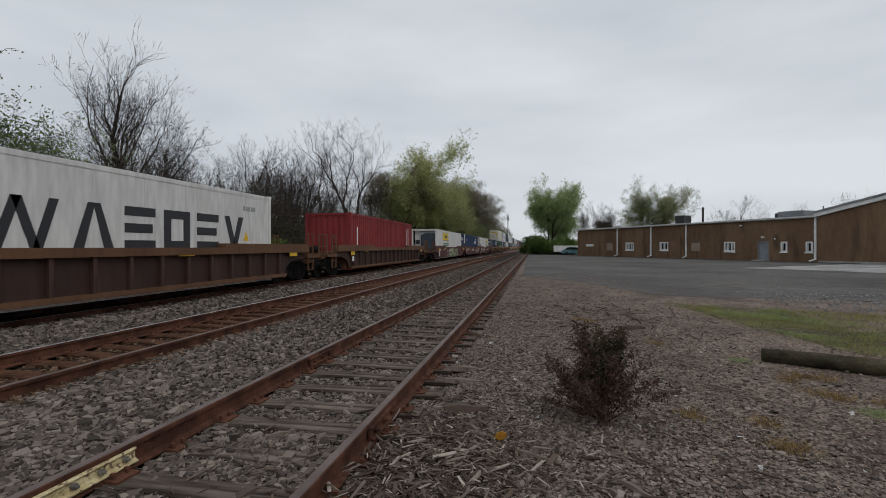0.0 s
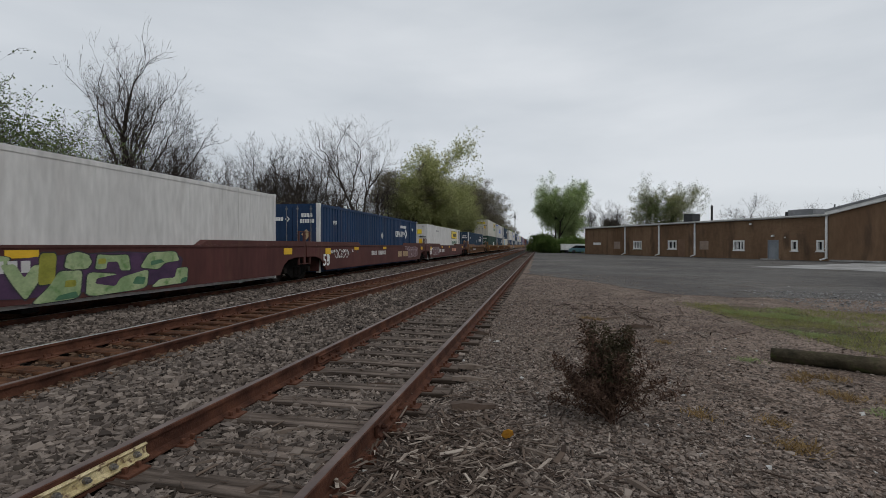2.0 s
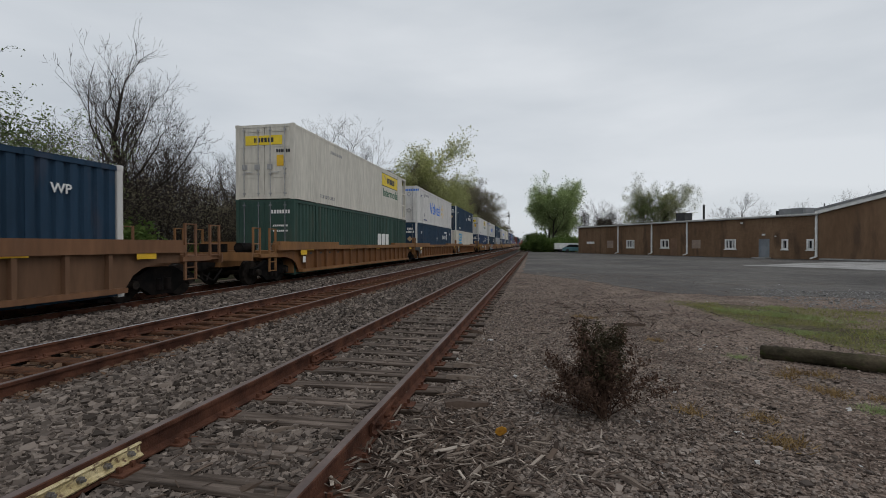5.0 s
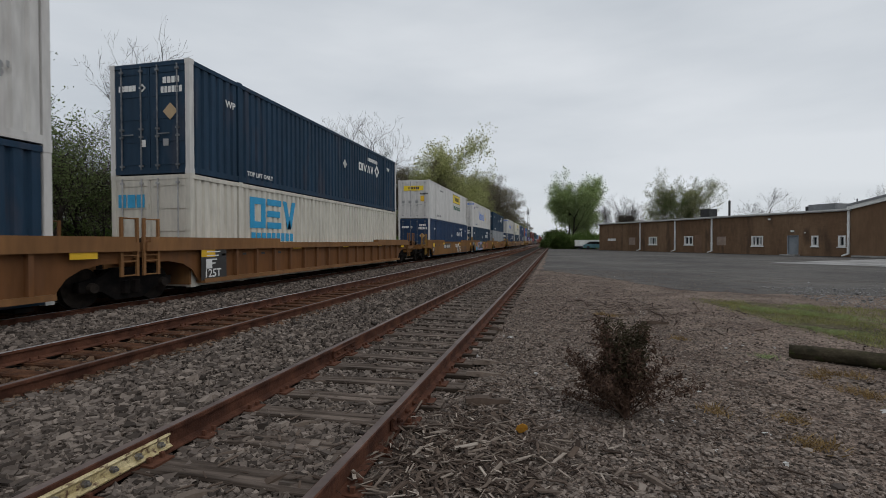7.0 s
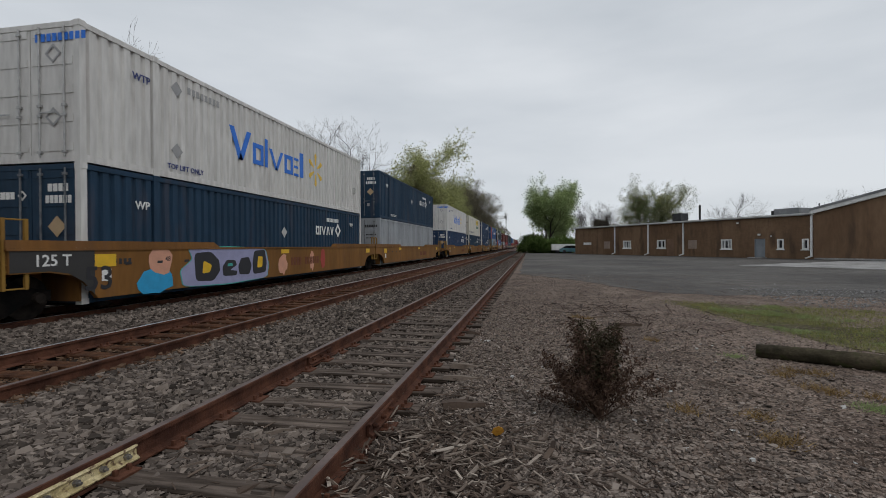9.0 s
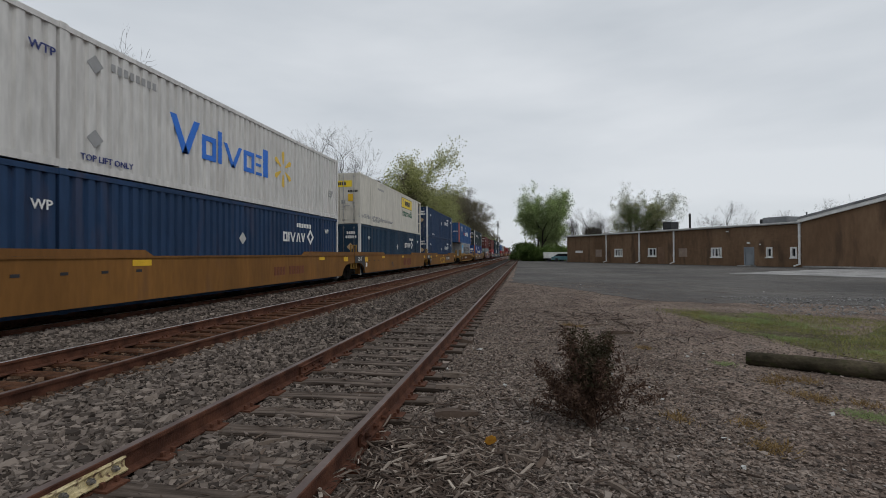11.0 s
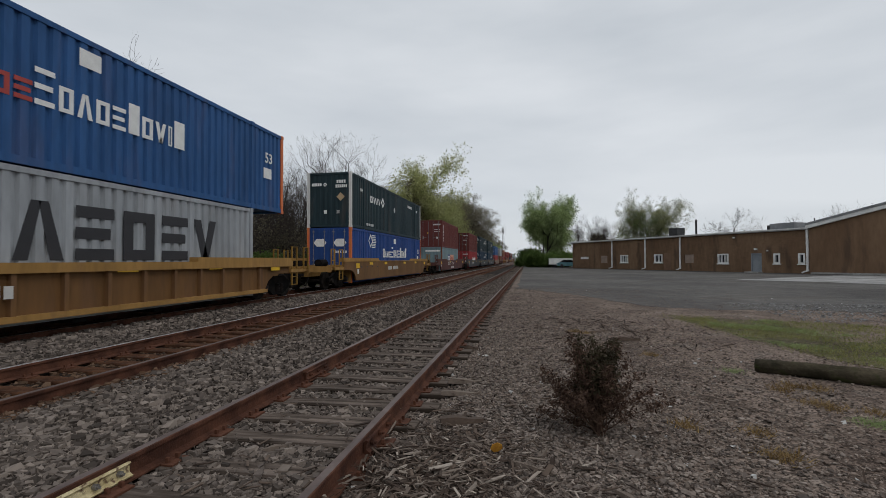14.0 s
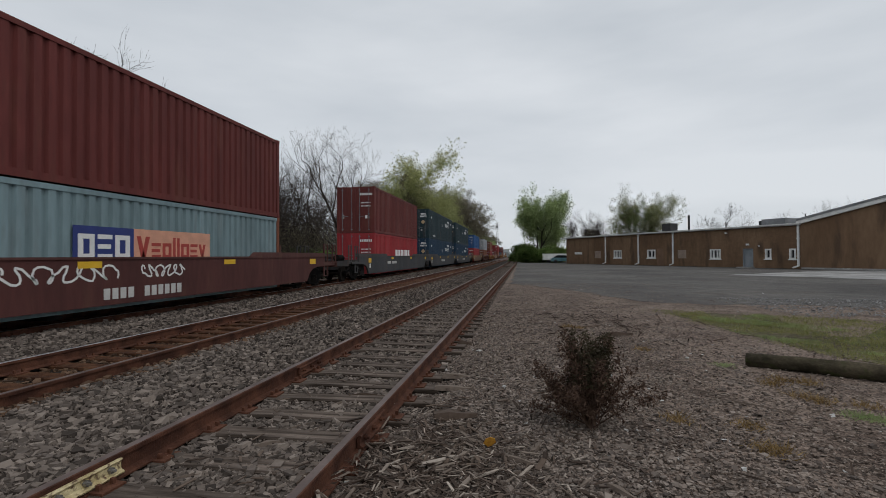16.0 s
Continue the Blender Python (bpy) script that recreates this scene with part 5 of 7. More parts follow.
def spray_piece(pieces, outline="ink"):
    """Big spray-painted pieces, each a rounded patch with a dark outline: paint and corners (y, z)."""
    def draw(c, L):
        for k, (paint, pts) in enumerate(pieces):
            pts = [(y, 0.47 + (z - 0.36) * 0.89) for y, z in pts]
            n = len(pts)
            soft = []
            for i in range(n):
                a, b, d = Vector(pts[i - 1]), Vector(pts[i]), Vector(pts[(i + 1) % n])
                soft += [tuple(b.lerp(a, 0.16)), tuple(b + (a + d - 2 * b) * 0.05), tuple(b.lerp(d, 0.16))]
            mid = sum((Vector(p) for p in soft), Vector((0, 0))) / len(soft)
            edge = []
            for p in soft:
                d = Vector(p) - mid
                edge.append(tuple(mid + d * (1 + 0.03 / max(d.length, 0.1))))
            if outline:
                decal(c, Shape().prism(edge, "z", -0.003, 0.003), P[outline], CX + 0.0006 * k, 0, 0, name="graffiti")
            decal(c, Shape().prism(soft, "z", -0.003, 0.003), P[paint], CX + 0.0006 * k + (0.0015 if outline else 0.009), 0, 0, name="graffiti")
    return draw


def bubbles(y, z, w, h, count, paint, edge, seed=1):
    """A throw-up of fat rounded shapes that crowd one another."""
    r = random.Random(seed)
    pieces = []
    for k in range(count):
        a, b = y + w * k / count - 0.06, y + w * (k + 1) / count + 0.06
        lo, hi = z + 0.10 * h * r.random(), z + h * (1 - 0.15 * r.random())
        m, t = (lo + hi) / 2, 0.3 * (b - a)
        pieces.append((paint, [(a, lo + 0.1 * h), (a + t, lo), (b - t, lo + 0.05 * h * r.random()), (b, lo + 0.2 * h), (b - 0.12 * (b - a), m), (b, hi - 0.2 * h), (b - t, hi), (a + t, hi - 0.04 * h), (a, hi - 0.2 * h), (a + 0.10 * (b - a), m)]))
        c, q = (a + b) / 2 + 0.03 * r.uniform(-1, 1), 0.16 * (b - a)
        for zz in ((m + 0.22 * h, m - 0.20 * h) if k % 2 else (m + 0.18 * h,)):
            pieces.append((edge, [(c - q, zz - 0.07 * h), (c + q, zz - 0.06 * h), (c + q, zz + 0.07 * h), (c - q, zz + 0.06 * h)]))
    return spray_piece(pieces, edge)


P["pale_green"] = mat("paint_pale_green", (0.20, 0.29, 0.13), (0.36, 0.42, 0.23), 2.2, 0.7, c3=(0.12, 0.22, 0.07), fine=0.3)
P["faded_pink"] = mat("paint_faded_pink", (0.10, 0.050, 0.055), (0.17, 0.095, 0.10), 3, 0.7, fine=0.3)
P["pale_pink"] = mat("paint_pale_pink", (0.32, 0.25, 0.27), (0.46, 0.38, 0.40), 3, 0.7, fine=0.3)
P["purple"] = mat("paint_purple", (0.035, 0.014, 0.045), (0.07, 0.028, 0.075), 3, 0.7, fine=0.3)
P["olive_paint"] = mat("paint_olive", (0.20, 0.20, 0.02), (0.30, 0.29, 0.04), 3, 0.7, fine=0.3)
P["leaf_paint"] = mat("paint_leaf_green", (0.03, 0.11, 0.05), (0.07, 0.17, 0.09), 3, 0.7, fine=0.3)
BIG = [("purple", [(7.1, 0.5), (11.3, 0.55), (11.5, 1.25), (10.0, 1.38), (7.6, 1.3)]),
       ("pale_green", [(5.9, 0.36), (7.1, 0.40), (7.4, 0.66), (7.15, 0.88), (6.1, 0.84)]),
       ("pale_green", [(6.2, 1.08), (7.45, 1.06), (7.6, 1.32), (6.9, 1.40), (6.1, 1.34)]),
       ("pale_green", [(7.42, 1.18), (7.62, 0.78), (7.82, 0.46), (8.06, 0.86), (8.14, 1.16), (7.94, 1.14), (7.80, 0.90), (7.66, 1.18)]),
       ("olive_paint", [(8.02, 0.74), (8.32, 0.76), (8.36, 1.38), (8.06, 1.38)]),
       ("pale_green", [(7.9, 0.37), (8.8, 0.40), (8.86, 1.0), (8.40, 1.0), (8.22, 0.70)]),
       ("pale_green", [(8.50, 1.08), (8.64, 1.02), (8.96, 1.03), (9.06, 1.16), (8.98, 1.34), (8.76, 1.40), (8.55, 1.34)]),
       ("pale_green", [(9.12, 1.0), (9.18, 1.34), (9.50, 1.30), (9.90, 1.32), (9.96, 0.94), (9.72, 0.94), (9.64, 1.16), (9.40, 1.16), (9.36, 1.0)]),
       ("pale_green", [(8.92, 0.40), (10.38, 0.46), (10.44, 0.94), (9.72, 0.78), (9.58, 0.58), (9.12, 0.68), (9.16, 0.80), (9.66, 0.86), (8.96, 0.95)]),
       ("pale_green", [(10.2, 0.98), (10.46, 1.36), (11.25, 1.38), (11.38, 1.12), (10.92, 1.08), (10.72, 0.92)]),
       ("pale_green", [(10.5, 0.46), (11.62, 0.50), (11.66, 0.92), (11.30, 0.92), (11.22, 0.66), (10.76, 0.66)])]
SPOTS = [("leaf_paint", [(10.0, 0.60), (10.3, 0.56), (10.36, 0.74), (10.1, 0.78)]), ("leaf_paint", [(8.3, 0.40), (8.78, 0.42), (8.72, 0.56), (8.4, 0.50)]),
         ("leaf_paint", [(10.5, 1.02), (10.9, 1.10), (10.8, 1.18), (10.5, 1.14)]), ("olive_paint", [(9.18, 1.12), (9.36, 1.12), (9.36, 1.24), (9.2, 1.24)]),
         ("olive_paint", [(6.6, 1.08), (7.3, 1.08), (7.3, 1.18), (6.7, 1.18)]), ("olive_paint", [(8.5, 0.66), (8.72, 0.66), (8.72, 0.80), (8.52, 0.80)]),
         ("leaf_paint", [(11.4, 0.50), (11.6, 0.52), (11.62, 0.66), (11.44, 0.62)])]


def scrawl(y, z, w, h, paint, loops=5, seed=1, width=0.045):
    """A hand-drawn line of loops."""
    def draw(c, L):
        s = Shape()
        r = random.Random(seed)
        pts = []
        for i in range(loops * 14):
            t = i / (loops * 14 - 1)
            pts.append((w * t + 0.16 * h * math.cos(i * 0.62) * 2, h * (0.5 + 0.45 * math.sin(i * 0.5 + 0.5 * r.random()))))
        rows = []
        for i, (px, py) in enumerate(pts):
            q0, q1 = pts[max(0, i - 1)], pts[min(len(pts) - 1, i + 1)]
            d = Vector((q1[0] - q0[0], q1[1] - q0[1])).normalized() * (width / 2)
            rows.append([(px - d.y, py + d.x, 0), (px + d.y, py - d.x, 0)])
        s.grid(rows)
        decal(c, s, P[paint], CX + 0.003, y, z, name="graffiti")
    return draw


# ---- the consist: wells ----
brown_label = "rust-brown well car with ribbed sides"
make_car(2.2, 13.6, "ribbed", "brown", "E", "E", brown_label, [tabs(2.0, 8.2)])
make_car(21.8, 14.6, "ribbed", "brown", "E", "E", brown_label, [tabs(2.0, 12.0)])
bn = "maroon well car with white stencils"
make_car(44.24, 16.154, "smooth", "maroon", "E", "J", bn + " and yellow graffiti", [tabs(3.2, 7.5), big53("white_ink"), car_number("white_ink", 5.6, 1.05, 0.24), spray_piece(BIG), spray_piece(SPOTS, ""), scrawl(4.4, 0.5, 2.6, 0.75, "grey_ink", 6, 3)])
make_car(63.7, 16.154, "smooth", "maroon", "J", "J", bn + " and white scrawls", [tabs(3.2, 7.5), big53("white_ink"), car_number("white_ink", 5.6, 1.0, 0.26), scrawl(0.9, 0.95, 1.6, 0.4, "white_ink", 5, 5, 0.03), car_number("tan_ink", 10.4, 0.80, 0.40), scrawl(12.0, 1.22, 0.8, 0.24, "pale_pink", 4, 9, 0.03), bubbles(12.75, 0.62, 2.5, 0.82, 5, "faded_pink", "pale_pink", 4)])
make_car(83.15, 16.154, "smooth", "maroon", "J", "E", bn + " and white scrawls", [tabs(4.6, 8.2), car_number("white_ink", 3.6, 0.90, 0.32), big53("white_ink", 0.05, 0.70), bubbles(0.95, 0.60, 2.6, 0.80, 4, "faded_pink", "grey_ink", 9), word([0.5, 0.5, 0.25, 0.5], 0.12, 0.34, "pale_orange", 10.0, 0.92, 2, CX) and car_number("pale_orange", 10.0, 0.92, 0.34)])
make_car(106.6, 16.154, "ribbed", "tan", "E", "E", "brown well car with ribbed sides and yellow tabs", [tabs(0.5, 4.6, 7.6, 10.5, 13.4), car_number("white_ink", 2.6, 0.85, 0.26)])
og = "orange-brown well car with ribbed sides"
make_car(130.4, 16.154, "ribbed", "orange", "E", "J", og, [tabs(0.6, 5.0, 9.0)])
make_car(149.95, 16.154, "ribbed", "orange", "J", "J", og, [tabs(0.6, 5.0, 9.0), axle125(y=-0.1)])
make_car(169.5, 16.154, "ribbed", "orange", "J", "E", og, [tabs(0.3, 4.4, 8.4, 12.5), axle125(y=0.1)])
yl = "yellow-tan well car with smooth dented sides"
make_car(193.44, 16.154, "smooth", "yellow", "E", "J", yl + " and black stencils", [tabs(3.4, 10.2), big53("ink"), car_number("white_ink", 3.75, 1.02, 0.28, "ink"), graffiti([(9.4, 0.45, 0.75, 0.95, "white_ink"), (9.55, 0.55, 0.5, 0.6, "ink")]), scrawl(11.6, 0.6, 2.5, 0.45, "ink", 6, 21), scrawl(8.4, 1.0, 0.8, 0.3, "white_ink", 4, 22), scrawl(10.4, 0.5, 0.6, 0.6, "white_ink", 3, 23)])
make_car(212.9, 16.154, "smooth", "yellow", "J", "J", yl + " and bright graffiti", [tabs(3.1, 7.4), big53("ink"), axle125(y=-1.2), spray_piece([("lilac", [(2.55, 0.42), (4.5, 0.36), (6.45, 0.42), (6.55, 0.9), (6.35, 1.5), (4.4, 1.56), (2.75, 1.52), (2.9, 1.2), (2.45, 0.9)])], "teal_ink"), spray_piece([("ink", [(3.0, 0.55), (3.7, 0.50), (4.0, 0.80), (3.95, 1.15), (3.6, 1.42), (2.95, 1.38)]), ("amber", [(3.25, 0.75), (3.55, 0.78), (3.65, 1.0), (3.3, 1.15)]), ("ink", [(4.15, 0.62), (4.75, 0.60), (4.80, 0.75), (4.45, 0.80), (4.78, 0.95), (4.70, 1.12), (4.30, 1.14), (4.1, 0.9)]), ("teal_ink", [(4.32, 0.92), (4.6, 0.94), (4.55, 1.03), (4.36, 1.02)]), ("ink", [(4.92, 0.62), (5.42, 0.60), (5.55, 0.9), (5.4, 1.2), (5.0, 1.18), (4.85, 0.9)]), ("ink", [(5.65, 0.58), (6.35, 0.62), (6.42, 1.0), (6.3, 1.46), (5.7, 1.42), (5.6, 1.0)]), ("amber", [(5.85, 0.8), (6.15, 0.82), (6.18, 1.2), (5.9, 1.22)])], ""), graffiti([(1.1, 0.42, 1.1, 0.62, "sky_ink"), (1.45, 0.85, 0.75, 0.68, "pale_orange"), (7.2, 0.55, 0.6, 0.75, "pale_orange"), (9.6, 0.6, 0.4, 0.8, "pale_orange"), (10.6, 0.6, 0.45, 0.8, "red_ink")]), car_number("rust", 8.1, 0.85, 0.34)])
make_car(232.35, 16.154, "smooth", "yellow", "J", "E", yl, [tabs(3.4, 9.0), car_number("rust", 9.6, 0.8, 0.36)])
make_car(256.3, 16.154, "smooth", "yellow", "E", "J", yl, [tabs(3.4, 13.4), car_number("rust", 9.6, 0.8, 0.36)])
make_car(275.7, 16.154, "smooth", "yellow", "J", "J", yl, [tabs(3.4, 8.4), axle125(y=-1.2), car_number("rust", 8.9, 0.72, 0.62), scrawl(5.6, 0.7, 0.4, 0.35, "ink", 2, 31)])
make_car(295.06, 16.154, "smooth", "yellow", "J", "E", yl + " and a faded scrawl", [tabs(3.2, 7.4), big53("ink"), axle125(dark=False, y=-1.2), car_number("white_ink", 9.8, 0.92, 0.30, "ink"), scrawl(5.4, 0.5, 3.4, 0.7, "amber", 8, 33), scrawl(5.6, 0.45, 1.5, 0.9, "rust", 5, 34)])
make_car(320.0, 13.5, "ribbed", "mustard", "E", "E", "mustard yellow well car with ribbed rusty sides", [tabs(1.0, 4.2, 7.4, 10.4), car_number("white_ink", 3.0, 0.9, 0.26)])
make_car(341.8, 16.154, "smooth", "mustard", "E", "E", "mustard yellow well car with rusty smooth sides", [tabs(2.2, 5.0, 9.6, 13.0), car_number("white_ink", 5.8, 0.95, 0.26)])
make_car(366.4, 16.154, "smooth", "maroon", "E", "E", "dull maroon well car with white scrawls", [tabs(5.8, 10.5), car_number("white_ink", 6.4, 0.62, 0.28), scrawl(4.3, 1.02, 2.4, 0.35, "white_ink", 6, 41), scrawl(7.4, 1.05, 1.4, 0.3, "white_ink", 5, 42)])
gy = "dark grey well car with smooth sides"
make_car(390.3, 16.154, "smooth", "grey", "E", "J", gy, [tabs(5.0, 10.5), car_number("white_ink", 4.0, 1.0, 0.2)])
for i in range(2):
    make_car(409.8 + 19.45 * i, 16.154, "smooth", "grey", "J", "J" if i == 0 else "E", gy, [tabs(5.0, 10.5), car_number("white_ink", 6.0, 0.9, 0.24)])
for i in range(9):
    make_car(453.2 + 23.9 * i, 16.154, "ribbed" if i % 3 else "smooth", ("tan", "maroon", "yellow")[i % 3], "E", "E", (brown_label, "maroon well car far down the train", yl)[i % 3], [tabs(5.0, 10.5)])

# ---- the consist: containers ----
Z0, HQ, F53, F40 = 0.38, 2.896, 16.154, 12.192
Z1 = Z0 + HQ
make_container(2.87, Z0, F40, HQ, "smooth", "white", "white refrigerated container with black trade mark shapes", "doors", logos=[word([1.55, 0.95, 0.88, 0.90, 0.90, 0.92], 0.27, 0.98, "ink", 3.15, 1.10, 12, 1.214, "WAEOEV"), lambda c, L, H: decal(c, Shape().prism([(0, 0), (0.3, 0), (0.15, 0.3)], "z", -0.004, 0.004), P["amber"], 1.214, 10.6, 1.35, name="warning_label"), lambda c, L, H: decal(c, glyph_row([0.1] * 5, 0.04, 0.14), P["grey_ink"], 1.214, 10.6, 2.3, name="stencil")])
make_container(22.45, Z0, F40, HQ, "ribbed", "red", "red ribbed shipping container", "plain", logos=[lambda c, L, H: decal(c, rect(0.12, 1.3), P["white_ink"], RIB, 0.9, 0.9, name="stencil"), lambda c, L, H: decal(c, rect(0.12, 1.5), P["white_ink"], RIB, L - 1.0, 1.0, name="stencil"), lambda c, L, H: decal(c, rect(0.05, 1.4), P["white_ink"], RIB, L - 1.35, 1.0, name="stencil")])
jb = "white refrigerated container with yellow trade plate"
make_container(44.24, Z0, F53, HQ, "smooth", "white", jb + " and dark cooling unit", "reefer", logos=[hauler(3.3)])
um = "navy blue ribbed container with white corner posts"
make_container(63.7, Z0, F53, HQ, "ribbed", "blue", um, "doors", "white", [carrier(10.75)])
make_container(83.15, Z0, F53, HQ, "nosed", "white", jb, "doors", logos=[hauler(11.0, doors=True)])
make_container(106.6, Z0, F53, HQ, "ribbed", "navy", um, "doors", "white", [carrier(10.75)])
make_container(130.4, Z0, F53, HQ, "ribbed", "green", "dark green ribbed container", "doors", logos=[word([0.6, 0.6, 0.6], 0.15, 0.8, "white_ink", 10.0, 1.0), end_marks()])
make_container(130.4, Z1, F53, HQ, "nosed", "cream", "dirty cream refrigerated container with yellow trade plate", "doors", logos=[hauler(10.8, doors=True)])
wm = "white ribbed container with blue trade mark shapes and golden spark"
make_container(149.95, Z0, F53, HQ, "ribbed", "navy", um, "doors", "white", [carrier(10.75)])
make_container(149.95, Z1, F53, HQ, "ribbed", "white", wm, "doors", logos=[retailer(4.87)])
make_container(169.5, Z0, F53, HQ, "ribbed", "cream", "cream ribbed container with light blue trade mark shapes", "doors", logos=[word([0.80, 0.80, 0.80], 0.10, 0.95, "sky_ink", 2.43, 1.58, 5, RIB, "OEV"), word([0.20] * 9, 0.07, 0.26, "sky_ink", 2.5, 1.18, 6), lambda c, L, H: decal(c, glyph_row([0.24, 0.24, 0.24], 0.05, 0.34), P["sky_ink"], -1.0, 0.0, H - 0.85, "end", "trade_mark")])
make_container(169.5, Z1, F53, HQ, "ribbed", "navy", um, "doors", "white", [carrier(10.75, rhomb_first=9.0)])
make_container(193.44, Z0, F53, HQ, "ribbed", "blue", um, "doors", "white", [carrier(10.4)])
make_container(193.44, Z1, F53, HQ, "nosed", "white", jb, "doors", logos=[hauler(8.6, doors=True, pallets=False)])
make_container(212.9, Z0, F53, HQ, "ribbed", "navy", um, "doors", "white", [carrier(10.75)])
make_container(212.9, Z1, F53, HQ, "ribbed", "white", wm, "doors", logos=[retailer(4.87)])
make_container(232.35, Z0, F53, HQ, "ribbed", "grey", "pale grey ribbed container", "doors", logos=[end_marks("ink")])
make_container(232.35, Z1, F53, HQ, "ribbed", "navy", um, "doors", "navy", [carrier(10.75)])
make_container(256.3, Z0, F53, HQ, "ribbed", "blue", um, "doors", "white", [carrier(10.75)])
make_container(256.3, Z1, F53, HQ, "ribbed", "white", wm, "doors", logos=[retailer(4.87)])
make_container(275.7, Z0, F53, HQ, "ribbed", "navy", um, "doors", "white", [carrier(10.3)])
make_container(275.7, Z1, F53, HQ, "nosed", "cream", "dirty cream refrigerated container with yellow trade plate", "doors", logos=[hauler(9.4, doors=True, pallets=True)])
make_container(295.06, Z0, F53, HQ, "ribbed", "blue", um, "doors", "white", [carrier(10.3)])
make_container(295.06, Z1, F53, HQ, "ribbed", "blue", um, "doors", "white", [carrier(10.3)])
make_container(320.7, Z0, F40, HQ, "ribbed", "grey", "silver grey container with light blue square and black trade mark shapes", "doors", logos=[panel(1.6, 1.6, "sky_ink", 1.07, 0.95, "light blue square", RIB - 0.003), lambda c, L, H: decal(c, Shape().prism([(0.75 + (0.62 if k % 2 == 0 else 0.24) * math.cos(k * math.pi / 7 + 1.57), 0.75 + (0.62 if k % 2 == 0 else 0.24) * math.sin(k * math.pi / 7 + 1.57)) for k in range(14)], "z", -0.003, 0.003), P["white_ink"], RIB + 0.004, 1.12, 1.0, name="trade_mark", label="white star"), word([1.25, 0.95, 0.90, 0.90, 0.90, 0.92], 0.245, 1.12, "ink", 3.28, 1.18, 12, RIB, "WAEOEV"), end_marks("grey_ink")])
make_container(318.7, Z1, F53, HQ, "ribbed", "bright_blue", "blue ribbed container with orange corner posts", "doors", "orange", [stack_marks(2.4, True)])
make_container(341.8, Z0, F53, HQ, "ribbed", "royal", "royal blue ribbed container with orange corner posts", "doors", "orange", [stack_marks(2.75)])
make_container(341.8, Z1, F53, HQ, "ribbed", "teal_dark", "dark green-black ribbed container with white corner posts", "plain", "white", [carrier(3.1, 0.62, 1.65, 8.0)])
make_container(368.4, Z0, F40, 2.591, "ribbed", "blue_grey", "faded blue-grey ribbed container with blue and orange panels", "plain", "rust", [panel(1.53, 0.85, "deep_blue", 3.94, 0.96, "dark blue painted panel"), panel(2.74, 0.85, "pale_orange", 5.47, 0.96, "pale orange painted panel"), word([0.38, 0.36, 0.40], 0.08, 0.52, "white_ink", 4.05, 1.12, 3, RIB + 0.005, "OEO"), word([0.40, 0.30, 0.30, 0.09, 0.09, 0.30, 0.28, 0.28], 0.06, 0.52, "red_ink", 5.55, 1.12, 3, RIB + 0.005, "VeoIIoev"), lambda c, L, H: decal(c, rect(1.6, 0.16), P["white_ink"], -0.6, 0.01, H - 0.5, "end", "stencil")])
make_container(368.4, Z0 + 2.591, F40, HQ, "ribbed", "maroon", "maroon ribbed shipping container", "doors", logos=[end_marks(), lambda c, L, H: [decal(c, glyph_row([0.27], 0, 0.23, "EAIEOV"[k]), P["white_ink"], RIB, 0.95, H - 0.75 - 0.31 * k, name="trade_mark") for k in range(6)], lambda c, L, H: decal(c, Shape().prism([(0, 0), (0.2, 0), (0.1, 0.2)], "z", -0.004, 0.004), P["amber"], -0.42, 0.0, 1.45, "end", "warning_label")])
make_container(392.3, Z0, F40, 2.591, "ribbed", "hot_red", "bright red ribbed container with white markings", "doors", logos=[word([0.6, 0.6, 0.6, 0.3, 0.6, 0.6], 0.2, 0.9, "white_ink", 5.0, 0.7, 4), end_marks()])
make_container(392.3, Z0 + 2.591, F40, HQ, "ribbed", "maroon", "maroon ribbed shipping container", "doors", logos=[end_marks()])
for i in range(2):
    make_container(409.8 + 19.45 * i, Z0, F53, HQ, "ribbed", "navy", "navy blue ribbed shipping container", "doors", logos=[carrier(10.3)])
    make_container(409.8 + 19.45 * i, Z1, F53, HQ, "ribbed", "teal_dark", "dark teal ribbed shipping container", "doors", logos=[carrier(10.3)])
for i, (a, b) in enumerate((("hot_red", "bright_blue"), ("rust", "grey"), ("red", "rust"), ("maroon", ""), ("rust", "red"), ("navy", ""), ("rust", "maroon"), ("grey", ""), ("maroon", ""))):
    make_container(455.2 + 23.9 * i, Z0, F40, 2.591, "ribbed", a, a.replace("_", " ") + " ribbed container far down the train", "doors", logos=[end_marks()])
    if b:
        make_container(455.2 + 23.9 * i, Z0 + 2.591, F40, 2.591, "ribbed", b, b.replace("_", " ") + " ribbed container far down the train", "doors", logos=[end_marks()])

